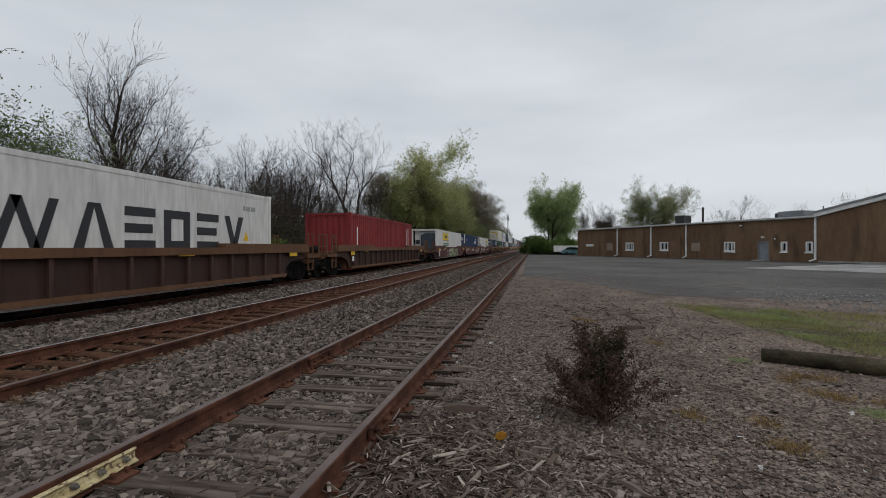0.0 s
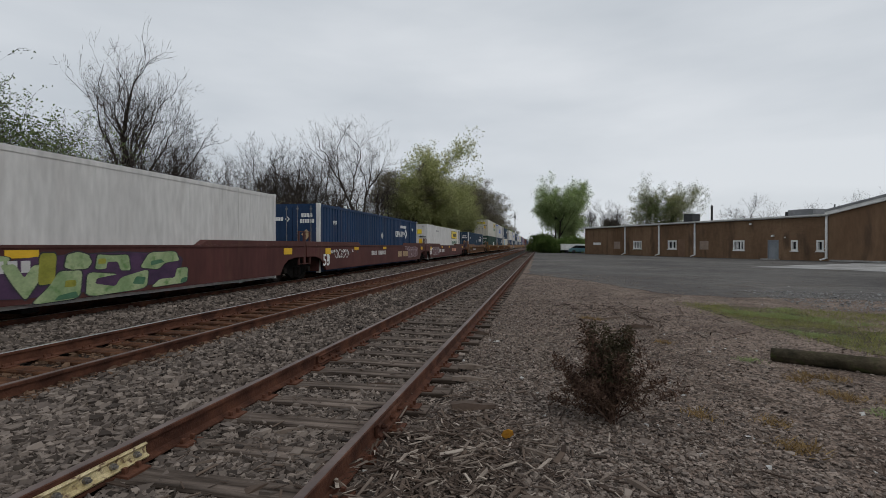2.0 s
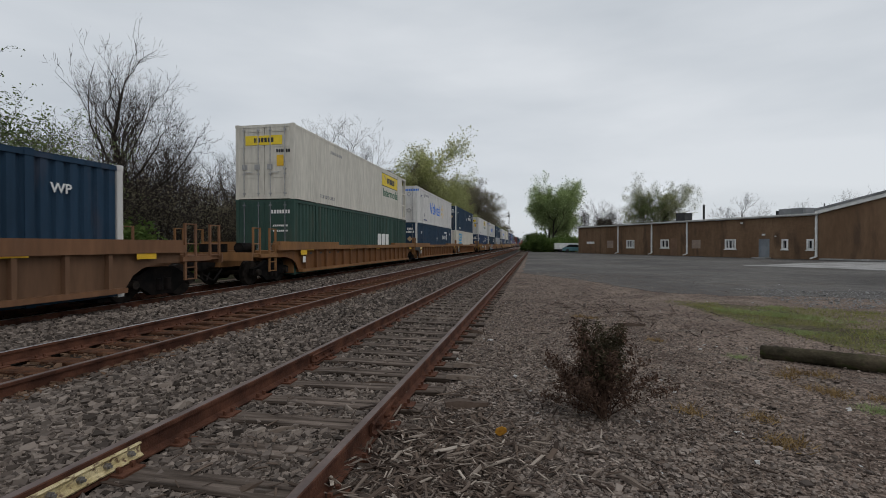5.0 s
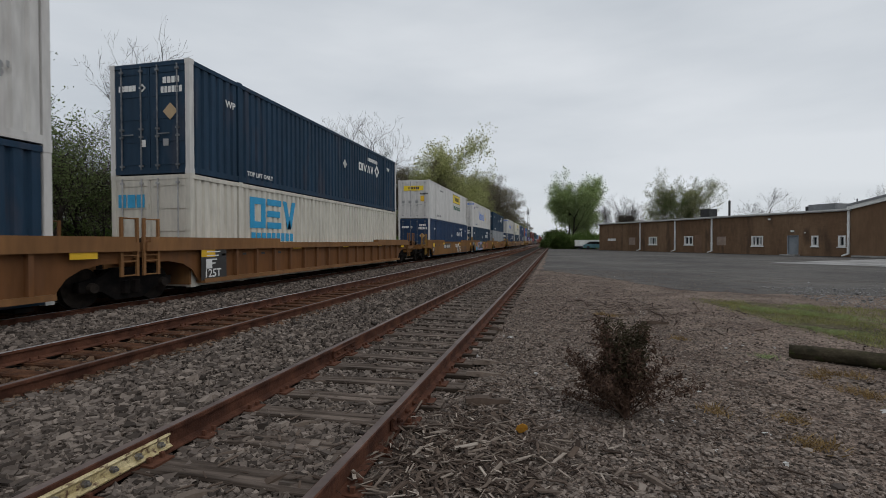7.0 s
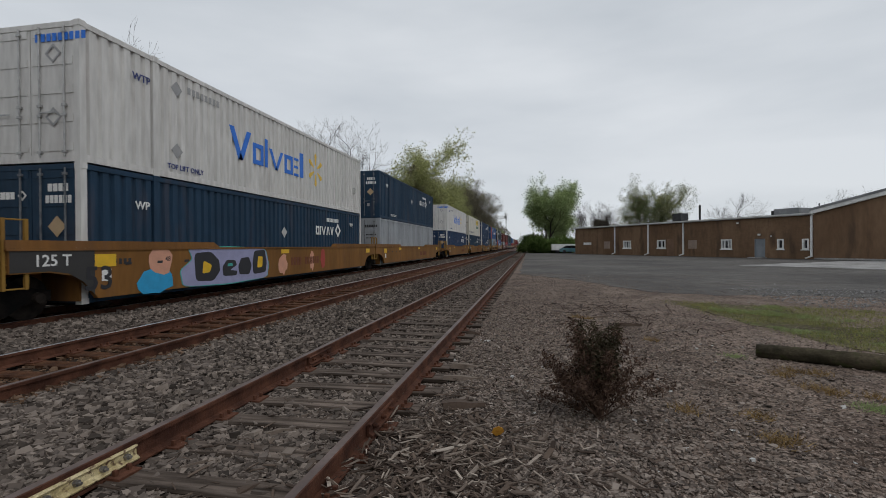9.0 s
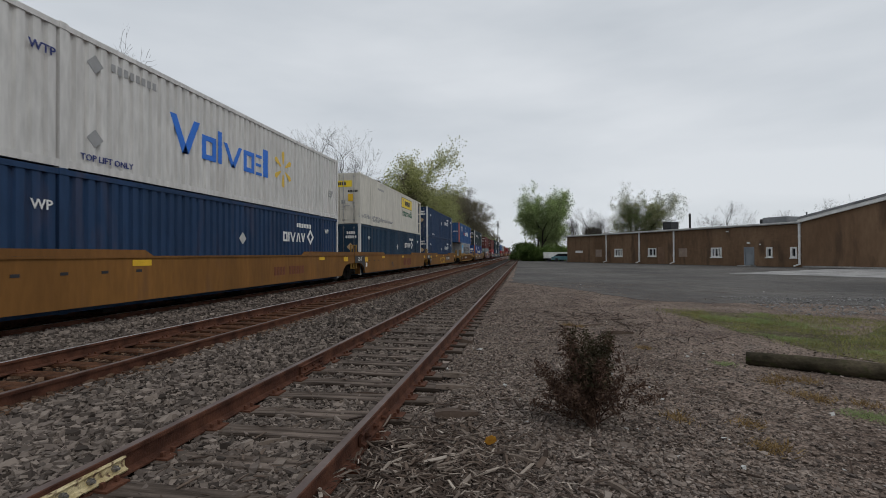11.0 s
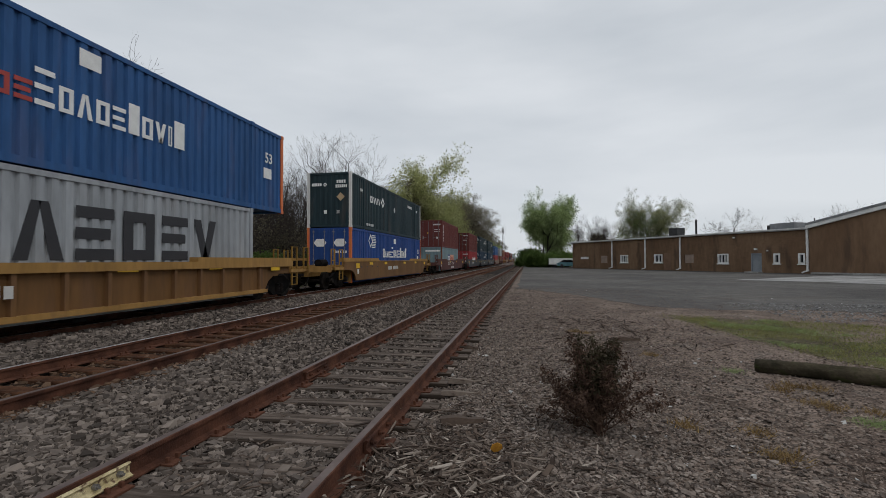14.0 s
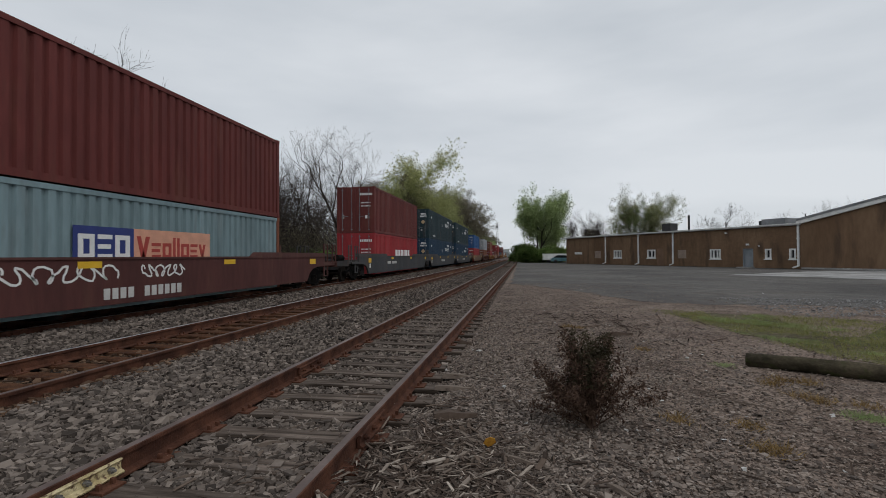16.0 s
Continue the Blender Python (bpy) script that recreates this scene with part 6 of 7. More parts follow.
# ---- trees and plants ----
def tubes_mesh(name, segs, material, sides=4):
    """Tapered sticks: segs is a list of (a, b, r0, r1)."""
    A = np.array([s[0] for s in segs]); B = np.array([s[1] for s in segs])
    R0 = np.array([s[2] for s in segs]); R1 = np.array([s[3] for s in segs])
    D = B - A
    D /= np.linalg.norm(D, axis=1, keepdims=True) + 1e-9
    ref = np.where(np.abs(D[:, 2:3]) > 0.9, np.array([[1.0, 0, 0]]), np.array([[0, 0, 1.0]]))
    S = np.cross(D, ref)
    S /= np.linalg.norm(S, axis=1, keepdims=True) + 1e-9
    U = np.cross(D, S)
    n = len(segs)
    V = np.zeros((n, 2 * sides, 3))
    for i in range(sides):
        t = 2 * math.pi * i / sides
        o = S * math.cos(t) + U * math.sin(t)
        V[:, i] = A + o * R0[:, None]
        V[:, sides + i] = B + o * R1[:, None]
    base = (np.arange(n) * 2 * sides)[:, None, None]
    q = np.array([[i, (i + 1) % sides, sides + (i + 1) % sides, sides + i] for i in range(sides)])[None]
    return cloud_mesh(name, V.reshape(-1, 3), (base + q).reshape(-1, 4), material)


def twig_mesh(name, segs, material):
    """Sticks with three sides, and slender tapering blades for the very finest."""
    mid = [q for q in segs if q[2] > 0.013]
    fine = [q for q in segs if q[2] <= 0.013]
    if not mid or not fine:
        return tubes_mesh(name, segs, material, 3)
    me = tubes_mesh(name, mid, material, 3)
    A = np.array([q[0] for q in fine]); B = np.array([q[1] for q in fine])
    R = np.array([q[2] for q in fine])[:, None]
    D = B - A
    S = np.cross(D, np.random.default_rng(1).normal(0, 1, D.shape))
    S /= np.linalg.norm(S, axis=1, keepdims=True) + 1e-9
    V = np.stack([A - S * R, A + S * R, B + S * R * 0.7, B - S * R * 0.7], axis=1)
    n0 = len(me.vertices)
    v0 = np.zeros(n0 * 3, dtype=np.float32)
    me.vertices.foreach_get("co", v0)
    f0 = np.zeros(len(me.polygons) * 4, dtype=np.int32)
    me.loops.foreach_get("vertex_index", f0)
    bpy.data.meshes.remove(me)
    verts = np.concatenate([v0.reshape(-1, 3), V.reshape(-1, 3)])
    faces = np.concatenate([f0.reshape(-1, 4), n0 + np.arange(4 * len(fine)).reshape(-1, 4)])
    return cloud_mesh(name, verts, faces, material)


def leaf_mesh(name, points, size, material, seed, spread=0.25, per=6, long=1.6):
    """Many small bent leaves round the given points."""
    r = np.random.default_rng(seed)
    P0 = np.repeat(np.asarray(points, float), per, axis=0)
    n = len(P0)
    P0 = P0 + r.normal(0, spread, (n, 3))
    a = r.normal(0, 1, (n, 3)); a /= np.linalg.norm(a, axis=1, keepdims=True)
    b = np.cross(a, r.normal(0, 1, (n, 3))); b /= np.linalg.norm(b, axis=1, keepdims=True) + 1e-9
    s = size * r.uniform(0.6, 1.3, (n, 1))
    V = np.stack([P0 - a * s * long * 0.5, P0 + b * s * 0.5, P0 + a * s * long * 0.5, P0 - b * s * 0.5], axis=1)
    F = np.arange(4 * n).reshape(n, 4)
    return cloud_mesh(name, V.reshape(-1, 3), F, material)


def grow(r, height, trunk, stems=1, levels=8, angle=0.55, lift=0.06, wiggle=0.11, first=0.20, ratio=(0.74, 0.95), shoots=2, wide=1.0, lean=0.22):
    """A forking skeleton: returns its sticks, thick ones and thin ones, and the ends of the twigs."""
    sticks, tips = [], []

    def turned(d, a, round_):
        side = d.orthogonal().normalized()
        side.rotate(Matrix.Rotation(round_, 3, d))
        return (d * math.cos(a) + side * math.sin(a)).normalized()

    def limb(p, d, length, rad, lv):
        n = 5 if lv < 3 else 3
        pts = [p]
        for i in range(n):
            w = wiggle * (0.7 if lv == 0 else 1.0 + 0.07 * lv)
            d = (d + Vector((r.gauss(0, w), r.gauss(0, w), r.gauss(0, w) + lift))).normalized()
            pts.append(pts[-1] + d * (length / n))
        end = rad * 0.80
        for i in range(n):
            sticks.append((pts[i], pts[i + 1], rad + (end - rad) * i / n, rad + (end - rad) * (i + 1) / n))
        if lv >= levels:
            tips.extend((pts[-1], pts[-2]))
            return
        a0 = r.random() * 6.283
        limb(pts[-1], turned(d, angle * r.uniform(0.15, 0.55), a0), length * r.uniform(*ratio), end * 0.86, lv + 1)
        limb(pts[-1], turned(d, angle * r.uniform(0.8, 1.35), a0 + 3.14 + r.gauss(0, 0.5)), length * r.uniform(*ratio) * 0.88, end * r.uniform(0.55, 0.78), lv + 1)
        if lv >= 1:
            for k in range(shoots):
                if r.random() < 0.7:
                    i = r.randint(1, n - 1)
                    limb(pts[i], turned((pts[i + 1] - pts[i]).normalized(), angle * r.uniform(1.0, 1.7), r.random() * 6.283), length * r.uniform(0.5, 0.8), rad * 0.36, min(levels, lv + (3 if lv < 3 else 2)))

    for k in range(stems):
        a = 6.283 * k / stems + r.random()
        t = lean if stems > 1 else 0.05
        limb(Vector((0.22 * math.cos(a), 0.22 * math.sin(a), -0.2)) * (stems > 1), Vector((t * math.cos(a), t * math.sin(a), 1)).normalized(), height * first * r.uniform(0.85, 1.15), trunk * (1 if k == 0 else 0.8), 0)
    f = height / sorted(q.z for q in tips)[int(len(tips) * 0.99)]
    place_ = lambda q: (q.x * f * wide, q.y * f * wide, q.z * f)
    out = [(place_(a), place_(b), max(r0, 0.0065), max(r1, 0.005)) for a, b, r0, r1 in sticks]
    return [q for q in out if q[2] > 0.03], [q for q in out if q[2] <= 0.03], [place_(q) for q in tips]


TREES = {}


def tree_kind(key, seed, height, trunk, label, leaf=None, leaf_size=0.16, per=5, fluff=0.28, category="tree", name="tree", keep=1.0, along=False, **kw):
    r = random.Random(seed)
    thick, thin, tips = grow(r, height, trunk, **kw)
    t = thing(name, label, category)
    part("trunk", tubes_mesh("trunk", thick, M["bark"], 6), M["bark"], t)
    tagged(part("branchwork", twig_mesh("branchwork", thin, M["twig"]), M["twig"], t), kind="stuff")
    if leaf:
        pick = [p for p in tips + ([q[1] for q in thin[::2]] if along else []) if r.random() < keep]
        tagged(part("crown", leaf_mesh("crown", pick, leaf_size, M[leaf], seed, fluff, per), M[leaf], t), kind="stuff")
    TREES[key] = t
    TREES[key + "_used"] = False
    return t


bare_label = "bare leafless tree with fine grey branches"
tree_kind("bare_a", 3, 12.0, 0.26, bare_label, stems=2, levels=9, angle=0.54, first=0.18, lift=0.055, wiggle=0.13, shoots=2, wide=0.84, lean=0.14)
tree_kind("bare_b", 11, 11.0, 0.17, bare_label, levels=9, angle=0.52, first=0.20, lift=0.08, wiggle=0.15, shoots=2, wide=0.9)
tree_kind("bare_c", 23, 15.0, 0.26, bare_label, levels=9, angle=0.56, first=0.19, lift=0.07, wiggle=0.14, shoots=2, wide=0.95)
tree_kind("bud", 31, 16.0, 0.24, "grey-brown tree just coming into bud", "bud", 0.11, 4, 0.26, levels=9, angle=0.54, first=0.15, lift=0.07, shoots=2, wide=1.05)
tree_kind("olive", 41, 14.0, 0.24, "spreading tree with thin young olive leaves", "leaf_olive", 0.12, 2, 0.26, along=True, stems=2, levels=8, angle=0.60, first=0.16, lift=0.05, wiggle=0.13, shoots=3)
tree_kind("yellow", 47, 11.0, 0.18, "young tree with yellow-green spring leaves", "leaf_yellow", 0.11, 3, 0.24, along=True, levels=9, angle=0.64, first=0.13, lift=0.0, wiggle=0.13, shoots=3, wide=1.1)
tree_kind("green", 53, 14.5, 0.24, "tall tree with fresh green spring leaves", "leaf_green", 0.19, 3, 0.42, along=True, stems=2, levels=8, angle=0.60, first=0.15, lift=0.06, shoots=2, wide=0.80, lean=0.14)
tree_kind("sparse", 59, 8.0, 0.13, "small tree with sparse young green leaves", "leaf_sparse", 0.065, 4, 0.12, keep=0.5, stems=2, levels=8, angle=0.6, first=0.18, lift=0.05, wiggle=0.14, shoots=2)
tree_kind("thicket", 61, 5.0, 0.05, "leafless brown thicket of thin stems", "bud", 0.06, 2, 0.2, "shrub", "shrub", keep=0.4, stems=5, levels=6, angle=0.6, first=0.20, lift=0.08, shoots=2, lean=0.35)
tree_kind("bush", 67, 2.6, 0.05, "low shrub with fresh green leaves", "leaf_bush", 0.14, 9, 0.26, "shrub", "shrub", stems=5, levels=6, angle=0.7, first=0.22, shoots=2, lean=0.4)


def plant(key, x, y, scale=1.0, turn=None, z=None, wide=1.0):
    z = ground_z(x, y) - 0.05 if z is None else z
    turn = random.uniform(0, 360) if turn is None else turn
    m = pose(x, y, z, 0, 0, turn)
    if not TREES[key + "_used"]:
        ob = TREES[key]
        ob.matrix_basis = m
        TREES[key + "_used"] = True
    else:
        ob = copy_thing(TREES[key], m)
    ob.scale = (scale * wide, scale * wide, scale)
    tagged(ob, group="trees beside the railway" if "shrub" not in ob.name else "shrubs beside the railway")
    return ob


# west of the tracks, from south to north
plant("sparse", -18.6, 13.6, 0.95, 20, wide=1.1)
plant("sparse", -19.5, 16.2, 0.80, 140)
plant("sparse", -19.0, 10.6, 0.90, 250)
plant("bare_a", -20.6, 20.8, 0.98, 75)
plant("bare_b", -22.0, 24.6, 0.72, 10)
plant("bare_b", -24.5, 27.0, 0.74, 80)
for x, y, k, s in ((-22.5, 29.0, "bare_b", 0.72), (-20.5, 31.5, "bare_b", 0.88), (-21.5, 35.5, "bare_a", 0.80), (-20.0, 38.2, "bare_b", 0.96), (-22.0, 41.0, "bare_a", 0.86), (-20.2, 43.5, "bare_b", 0.98), (-24.0, 46.5, "bare_c", 0.72), (-20.0, 50.0, "bare_c", 1.04), (-22.0, 55.0, "bare_b", 0.95), (-20.5, 59.0, "bare_a", 0.85)):
    plant(k, x, y, s * 1.0)
for i in range(20):
    plant(("bare_b", "bare_c", "bare_a")[i % 3], random.uniform(-36, -24), 22 + i * 2.3, random.uniform(0.62, 0.82))
plant("yellow", -20.0, 70.5, 1.48, 30, wide=0.92)
plant("yellow", -18.6, 80.0, 1.20, 60)
plant("yellow", -19.5, 92.0, 1.15, 150)
plant("bud", -20.5, 66.0, 0.8, 10)
for x, y, s in ((-18.5, 122.0, 1.08), (-17.6, 134.0, 1.22), (-18.5, 146.0, 1.25), (-19.0, 160.0, 1.15)):
    plant("bud", x, y, s * 0.98, wide=0.95)
for i in range(14):
    plant(("bud", "bare_c", "bud", "olive")[i % 4], random.uniform(-22, -17.5), 84 + i * 9.5, random.uniform(0.78, 0.98))
for i in range(12):
    y = 104 + i * 17
    plant(("olive", "yellow", "green", "bud")[i % 4], -17.5 - 2.0 * random.random(), y, (0.78, 0.9, 0.72, 0.8)[i % 4] * random.uniform(0.9, 1.1))
for i in range(28):
    y = 17 + i * 3.0 + random.uniform(-1, 1)
    plant("thicket", random.uniform(-24, -17.5), y, random.uniform(0.65, 1.25), wide=1.3)
for i in range(40):
    plant("thicket", random.uniform(-36, -24), 19 + i * 1.8, random.uniform(1.0, 1.5), wide=1.3)
for i in range(16):
    plant("thicket", random.uniform(-21, -17), 98 + i * 9, random.uniform(0.8, 1.3), wide=1.4)
for i in range(26):
    plant("bush", random.uniform(-20.5, -16.4), 7 + i * 2.5 + random.uniform(-1.2, 1.2), random.uniform(0.5, 1.0), wide=1.25)
for i in range(12):
    plant("bush", random.uniform(-18, -15.8), 75 + i * 14, random.uniform(0.8, 1.5), wide=1.2)
# east side, round and behind the building
plant("green", 4.0, 102.0, 0.98, 15)
plant("green", 6.9, 107.0, 0.62, 100)
for x, y, s in ((1.4, 99.0, 1.0), (2.6, 98.0, 1.1), (4.2, 97.5, 1.0), (5.8, 98.5, 0.9), (1.0, 104.0, 1.3), (7.4, 101.0, 1.2), (0.6, 112.0, 1.4)):
    plant("bush", x, y, s, wide=1.1)
plant("bare_a", 12.5, 122.0, 0.92)
plant("bare_b", 17.5, 129.0, 1.22)
plant("bare_a", 20.5, 131.0, 1.0)
plant("olive", 27.0, 117.0, 1.12, 40, wide=0.9)
plant("sparse", 29.5, 116.0, 1.75, 10)
plant("bare_c", 32.0, 120.0, 0.80)
plant("bare_b", 38.6, 100.0, 1.02, 33)
plant("bare_b", 45.0, 80.5, 0.86, 10, wide=0.7)
plant("bare_a", 41.5, 83.0, 0.66)
plant("bare_a", 47.0, 76.0, 0.72)
for i in range(5):
    plant("bud", random.uniform(6, 60), 150 + i * 14, random.uniform(0.5, 0.8))


def far_woods():
    """Wood at the horizon, the grey haze of distance put into its colour."""
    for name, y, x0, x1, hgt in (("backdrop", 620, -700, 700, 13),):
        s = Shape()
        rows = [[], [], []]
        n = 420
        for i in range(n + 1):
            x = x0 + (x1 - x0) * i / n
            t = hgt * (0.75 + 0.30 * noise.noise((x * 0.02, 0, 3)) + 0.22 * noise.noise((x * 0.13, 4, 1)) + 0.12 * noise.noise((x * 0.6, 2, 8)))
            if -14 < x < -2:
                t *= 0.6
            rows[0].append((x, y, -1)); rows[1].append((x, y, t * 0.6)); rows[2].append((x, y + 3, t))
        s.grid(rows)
        tagged(part(name, s, M["haze_far"]), "woods on the horizon with grey haze painted into their colour", "woods", kind="structure")


far_woods()


# ---- dry little conifer beside the siding ----
def dry_shrub():
    r = random.Random(5)
    t = thing("dry_conifer", "small half-dead brown conifer in the gravel", "shrub", at=pose(0.58, 4.22, 0.0))
    segs, tips, core = [], [], []
    for k in range(46):
        a = r.random() * 6.283
        h = r.uniform(0.06, 0.86)
        reach = (0.44 if h < 0.5 else 0.22) * (1 - 0.6 * max(0, h - 0.45)) * r.uniform(0.6, 1.15)
        if k % 9 == 0:
            reach *= 1.35
        p = Vector((r.gauss(0, 0.03), r.gauss(0, 0.03), r.uniform(0.0, 0.25) * h))
        q = Vector((reach * math.cos(a), reach * math.sin(a), h))
        prev = p
        for i in range(1, 7):
            f = i / 6
            c = p.lerp(q, f) + Vector((r.gauss(0, 0.012), r.gauss(0, 0.012), 0.04 * math.sin(f * 3)))
            segs.append((tuple(prev), tuple(c), 0.007 * (1.15 - f), 0.007 * (1.0 - f) + 0.0012))
            if f > 0.25:
                for j in range(6):
                    d = Vector((r.gauss(0, 1), r.gauss(0, 1), r.gauss(0.5, 0.8))).normalized() * r.uniform(0.03, 0.10)
                    e = c + d
                    segs.append((tuple(c), tuple(e), 0.002, 0.001))
                    (core if e.z > 0.42 and (e.x ** 2 + e.y ** 2) < 0.035 else tips).append(tuple(e))
                    (core if e.z > 0.42 and (e.x ** 2 + e.y ** 2) < 0.035 else tips).append(tuple(c + d * 0.5))
            prev = c
    tagged(part("branchwork", tubes_mesh("branchwork", segs, M["dry_needle"], 3), M["dry_needle"], t), kind="stuff")
    tagged(part("needles", leaf_mesh("needles", tips, 0.012, M["dry_needle"], 4, 0.016, 5, 3.2), M["dry_needle"], t), kind="stuff")
    tagged(part("green_needles", leaf_mesh("green_needles", core, 0.013, M["dark_needle"], 8, 0.018, 6, 3.0), M["dark_needle"], t), kind="stuff")


dry_shrub()


def fallen_log():
    s = Shape()
    a, b = Vector((3.02, 7.02, 0.075)), Vector((7.2, 4.75, 0.11))
    n, k = 40, 20
    d = (b - a).normalized()
    side = d.cross(Vector((0, 0, 1))).normalized()
    up = side.cross(d)
    rows = []
    for i in range(n + 1):
        f = i / n
        c = a.lerp(b, f) + up * 0.015 * math.sin(f * 9)
        row = []
        for j in range(k + 1):
            t = 2 * math.pi * (j % k) / k
            q = 0.092 + 0.030 * f + 0.014 * noise.noise((math.cos(t) * 2, math.sin(t) * 2, f * 14)) + 0.006 * noise.noise((math.cos(t) * 7, math.sin(t) * 7, f * 4))
            row.append(tuple(c + side * (q * math.cos(t)) + up * (q * math.sin(t))))
        rows.append(row)
    s.grid(rows)
    s.f.append(list(range(k)))
    ob = part("fallen_log", s, M["log"])
    tagged(ob, "dark mossy weathered log lying on gravel", "log")
    for p in ob.data.polygons:
        p.use_smooth = True


fallen_log()


def blades(name, centres, reach, count, length, material, label, seed, flat=0.5, category="grass"):
    r = np.random.default_rng(seed)
    c = np.asarray(centres, float)[r.integers(0, len(centres), count)]
    p = np.zeros((count, 3))
    p[:, :2] = c + r.normal(0, reach, (count, 2))
    p[:, 2] = np.array([ground_z(x, y) for x, y in p[:, :2]]) + 0.012
    d = r.normal(0, flat, (count, 3)); d[:, 2] = 1.0
    d /= np.linalg.norm(d, axis=1, keepdims=True)
    l = length * r.uniform(0.5, 1.3, (count, 1))
    w = np.cross(d, r.normal(0, 1, (count, 3))); w /= np.linalg.norm(w, axis=1, keepdims=True)
    V = np.stack([p - w * l * 0.05, p + w * l * 0.05, p + d * l], axis=1)
    tagged(part(name, cloud_mesh(name, V.reshape(-1, 3), np.arange(3 * count).reshape(-1, 3), material), material), label, category, kind="stuff")


def in_poly(x, y, poly):
    c = False
    for (x0, y0), (x1, y1) in zip(poly, poly[1:] + poly[:1]):
        if (y0 > y) != (y1 > y) and x < (x1 - x0) * (y - y0) / (y1 - y0) + x0:
            c = not c
    return c


LAWN = [(3.6, 13.4), (4.6, 13.2), (7.4, 11.9), (12, 10.2), (14, 4), (6.4, 5.6), (4.7, 7.5), (4.25, 9.2), (3.9, 11.2)]
lawn_pts = []
r_lawn = random.Random(3)
while len(lawn_pts) < 2600:
    x, y = r_lawn.uniform(3.3, 13.5), r_lawn.uniform(4, 13.6)
    if in_poly(x, y, LAWN) and noise.noise((x * 0.9, y * 0.9, 4)) > -0.12 - 0.3 * r_lawn.random():
        lawn_pts.append((x, y))
blades("grass", lawn_pts, 0.16, 46000, 0.06, M["grass"], "short patchy yellow-green grass by the log", 5)
green_pts = [(x, y) for x, y in lawn_pts if noise.noise((x * 0.5, y * 0.5, 9)) > 0.12]
blades("clover", green_pts, 0.06, 16000, 0.065, M["leaf_green"], "fresh green weeds in the grass", 6)
strip("grass_soil", ragged(LAWN, 0.3, 0.5, 5), M["soil"], "thin soil under the patchy grass", "soil", 0.003, 0.03)
blades("dry_grass", [(1.92, 3.98), (1.88, 3.95), (1.4, 4.55), (1.95, 4.5), (3.05, 6.2), (3.3, 6.1), (2.9, 5.5), (3.0, 5.35), (3.35, 5.25), (1.9, 7.9), (2.85, 6.0), (0.95, 10.2), (1.15, 10.0), (4.2, 5.3)], 0.07, 1600, 0.075, M["straw"], "tufts of dry straw-coloured grass in gravel", 7, 1.0)
blades("weeds", [(3.05, 4.92), (3.15, 4.85), (3.3, 4.8), (2.7, 6.9), (4.6, 9.1), (4.4, 9.4), (5.2, 8.0)], 0.07, 1500, 0.05, M["leaf_green"], "small green weeds in the gravel", 8, 0.9)

# ---- crushed stone and litter ----
def stones(name, n, place_fn, size, material, label, seed, flat=0.85, tip=0.5):
    """n angular stones: boxes with shaken corners, strewn by place_fn(rng, n) -> x, y, z."""
    r = np.random.default_rng(seed)
    x, y, z = place_fn(r, n)
    n = len(x)
    cube = np.array([(a, b, c) for c in (-1, 1) for a, b in ((-1, -1), (1, -1), (1, 1), (-1, 1))], float)
    V = cube[None] * r.uniform(0.30, 1.0, (n, 8, 3))
    s = size * np.exp(r.normal(0, 0.32, (n, 1, 1))) * 0.5
    V = V * s * np.stack([r.uniform(0.8, 1.5, n), r.uniform(0.7, 1.1, n), np.full(n, flat) * r.uniform(0.6, 1.2, n)], axis=1)[:, None, :]
    t = r.uniform(0, 6.283, n)
    u = r.normal(0, tip, n)
    c, s1, cu, su = np.cos(t), np.sin(t), np.cos(u), np.sin(u)
    X, Y, Z = V[..., 0], V[..., 1], V[..., 2]
    Y, Z = Y * cu[:, None] - Z * su[:, None], Y * su[:, None] + Z * cu[:, None]
    X, Y = X * c[:, None] - Y * s1[:, None], X * s1[:, None] + Y * c[:, None]
    W = np.stack([X + x[:, None], Y + y[:, None], Z + z[:, None]], axis=2)
    q = np.array(((4, 5, 6, 7), (0, 1, 5, 4), (1, 2, 6, 5), (2, 3, 7, 6), (3, 0, 4, 7)))
    F = (np.arange(n) * 8)[:, None, None] + q[None]
    tagged(part(name, cloud_mesh(name, W.reshape(-1, 3), F.reshape(-1, 4), material), material), label, "gravel", kind="stuff")


def near_far(r, n, y0, y1, power=2.0):
    """Places along the track, close ones more often."""
    u = r.random(n)
    k = 1 - power
    return (y0 ** k + u * (y1 ** k - y0 ** k)) ** (1 / k)


def band(x0, x1, y0, y1, z0=0.012, lift=0.02, hump=0.0, power=1.55, follow=None):
    def fn(r, n):
        y = near_far(r, n, y0, y1, power)
        x = r.uniform(x0, x1, n)
        if follow:
            x = x + 0.0042 * y
        keep = x > -1.55 * (y + 0.6)
        x, y = x[keep], y[keep]
        z = z0 + r.uniform(-0.02, lift, len(x)) + hump * np.sin(np.clip((x - x0) / (x1 - x0), 0, 1) * math.pi)
        return x, y, z
    return fn


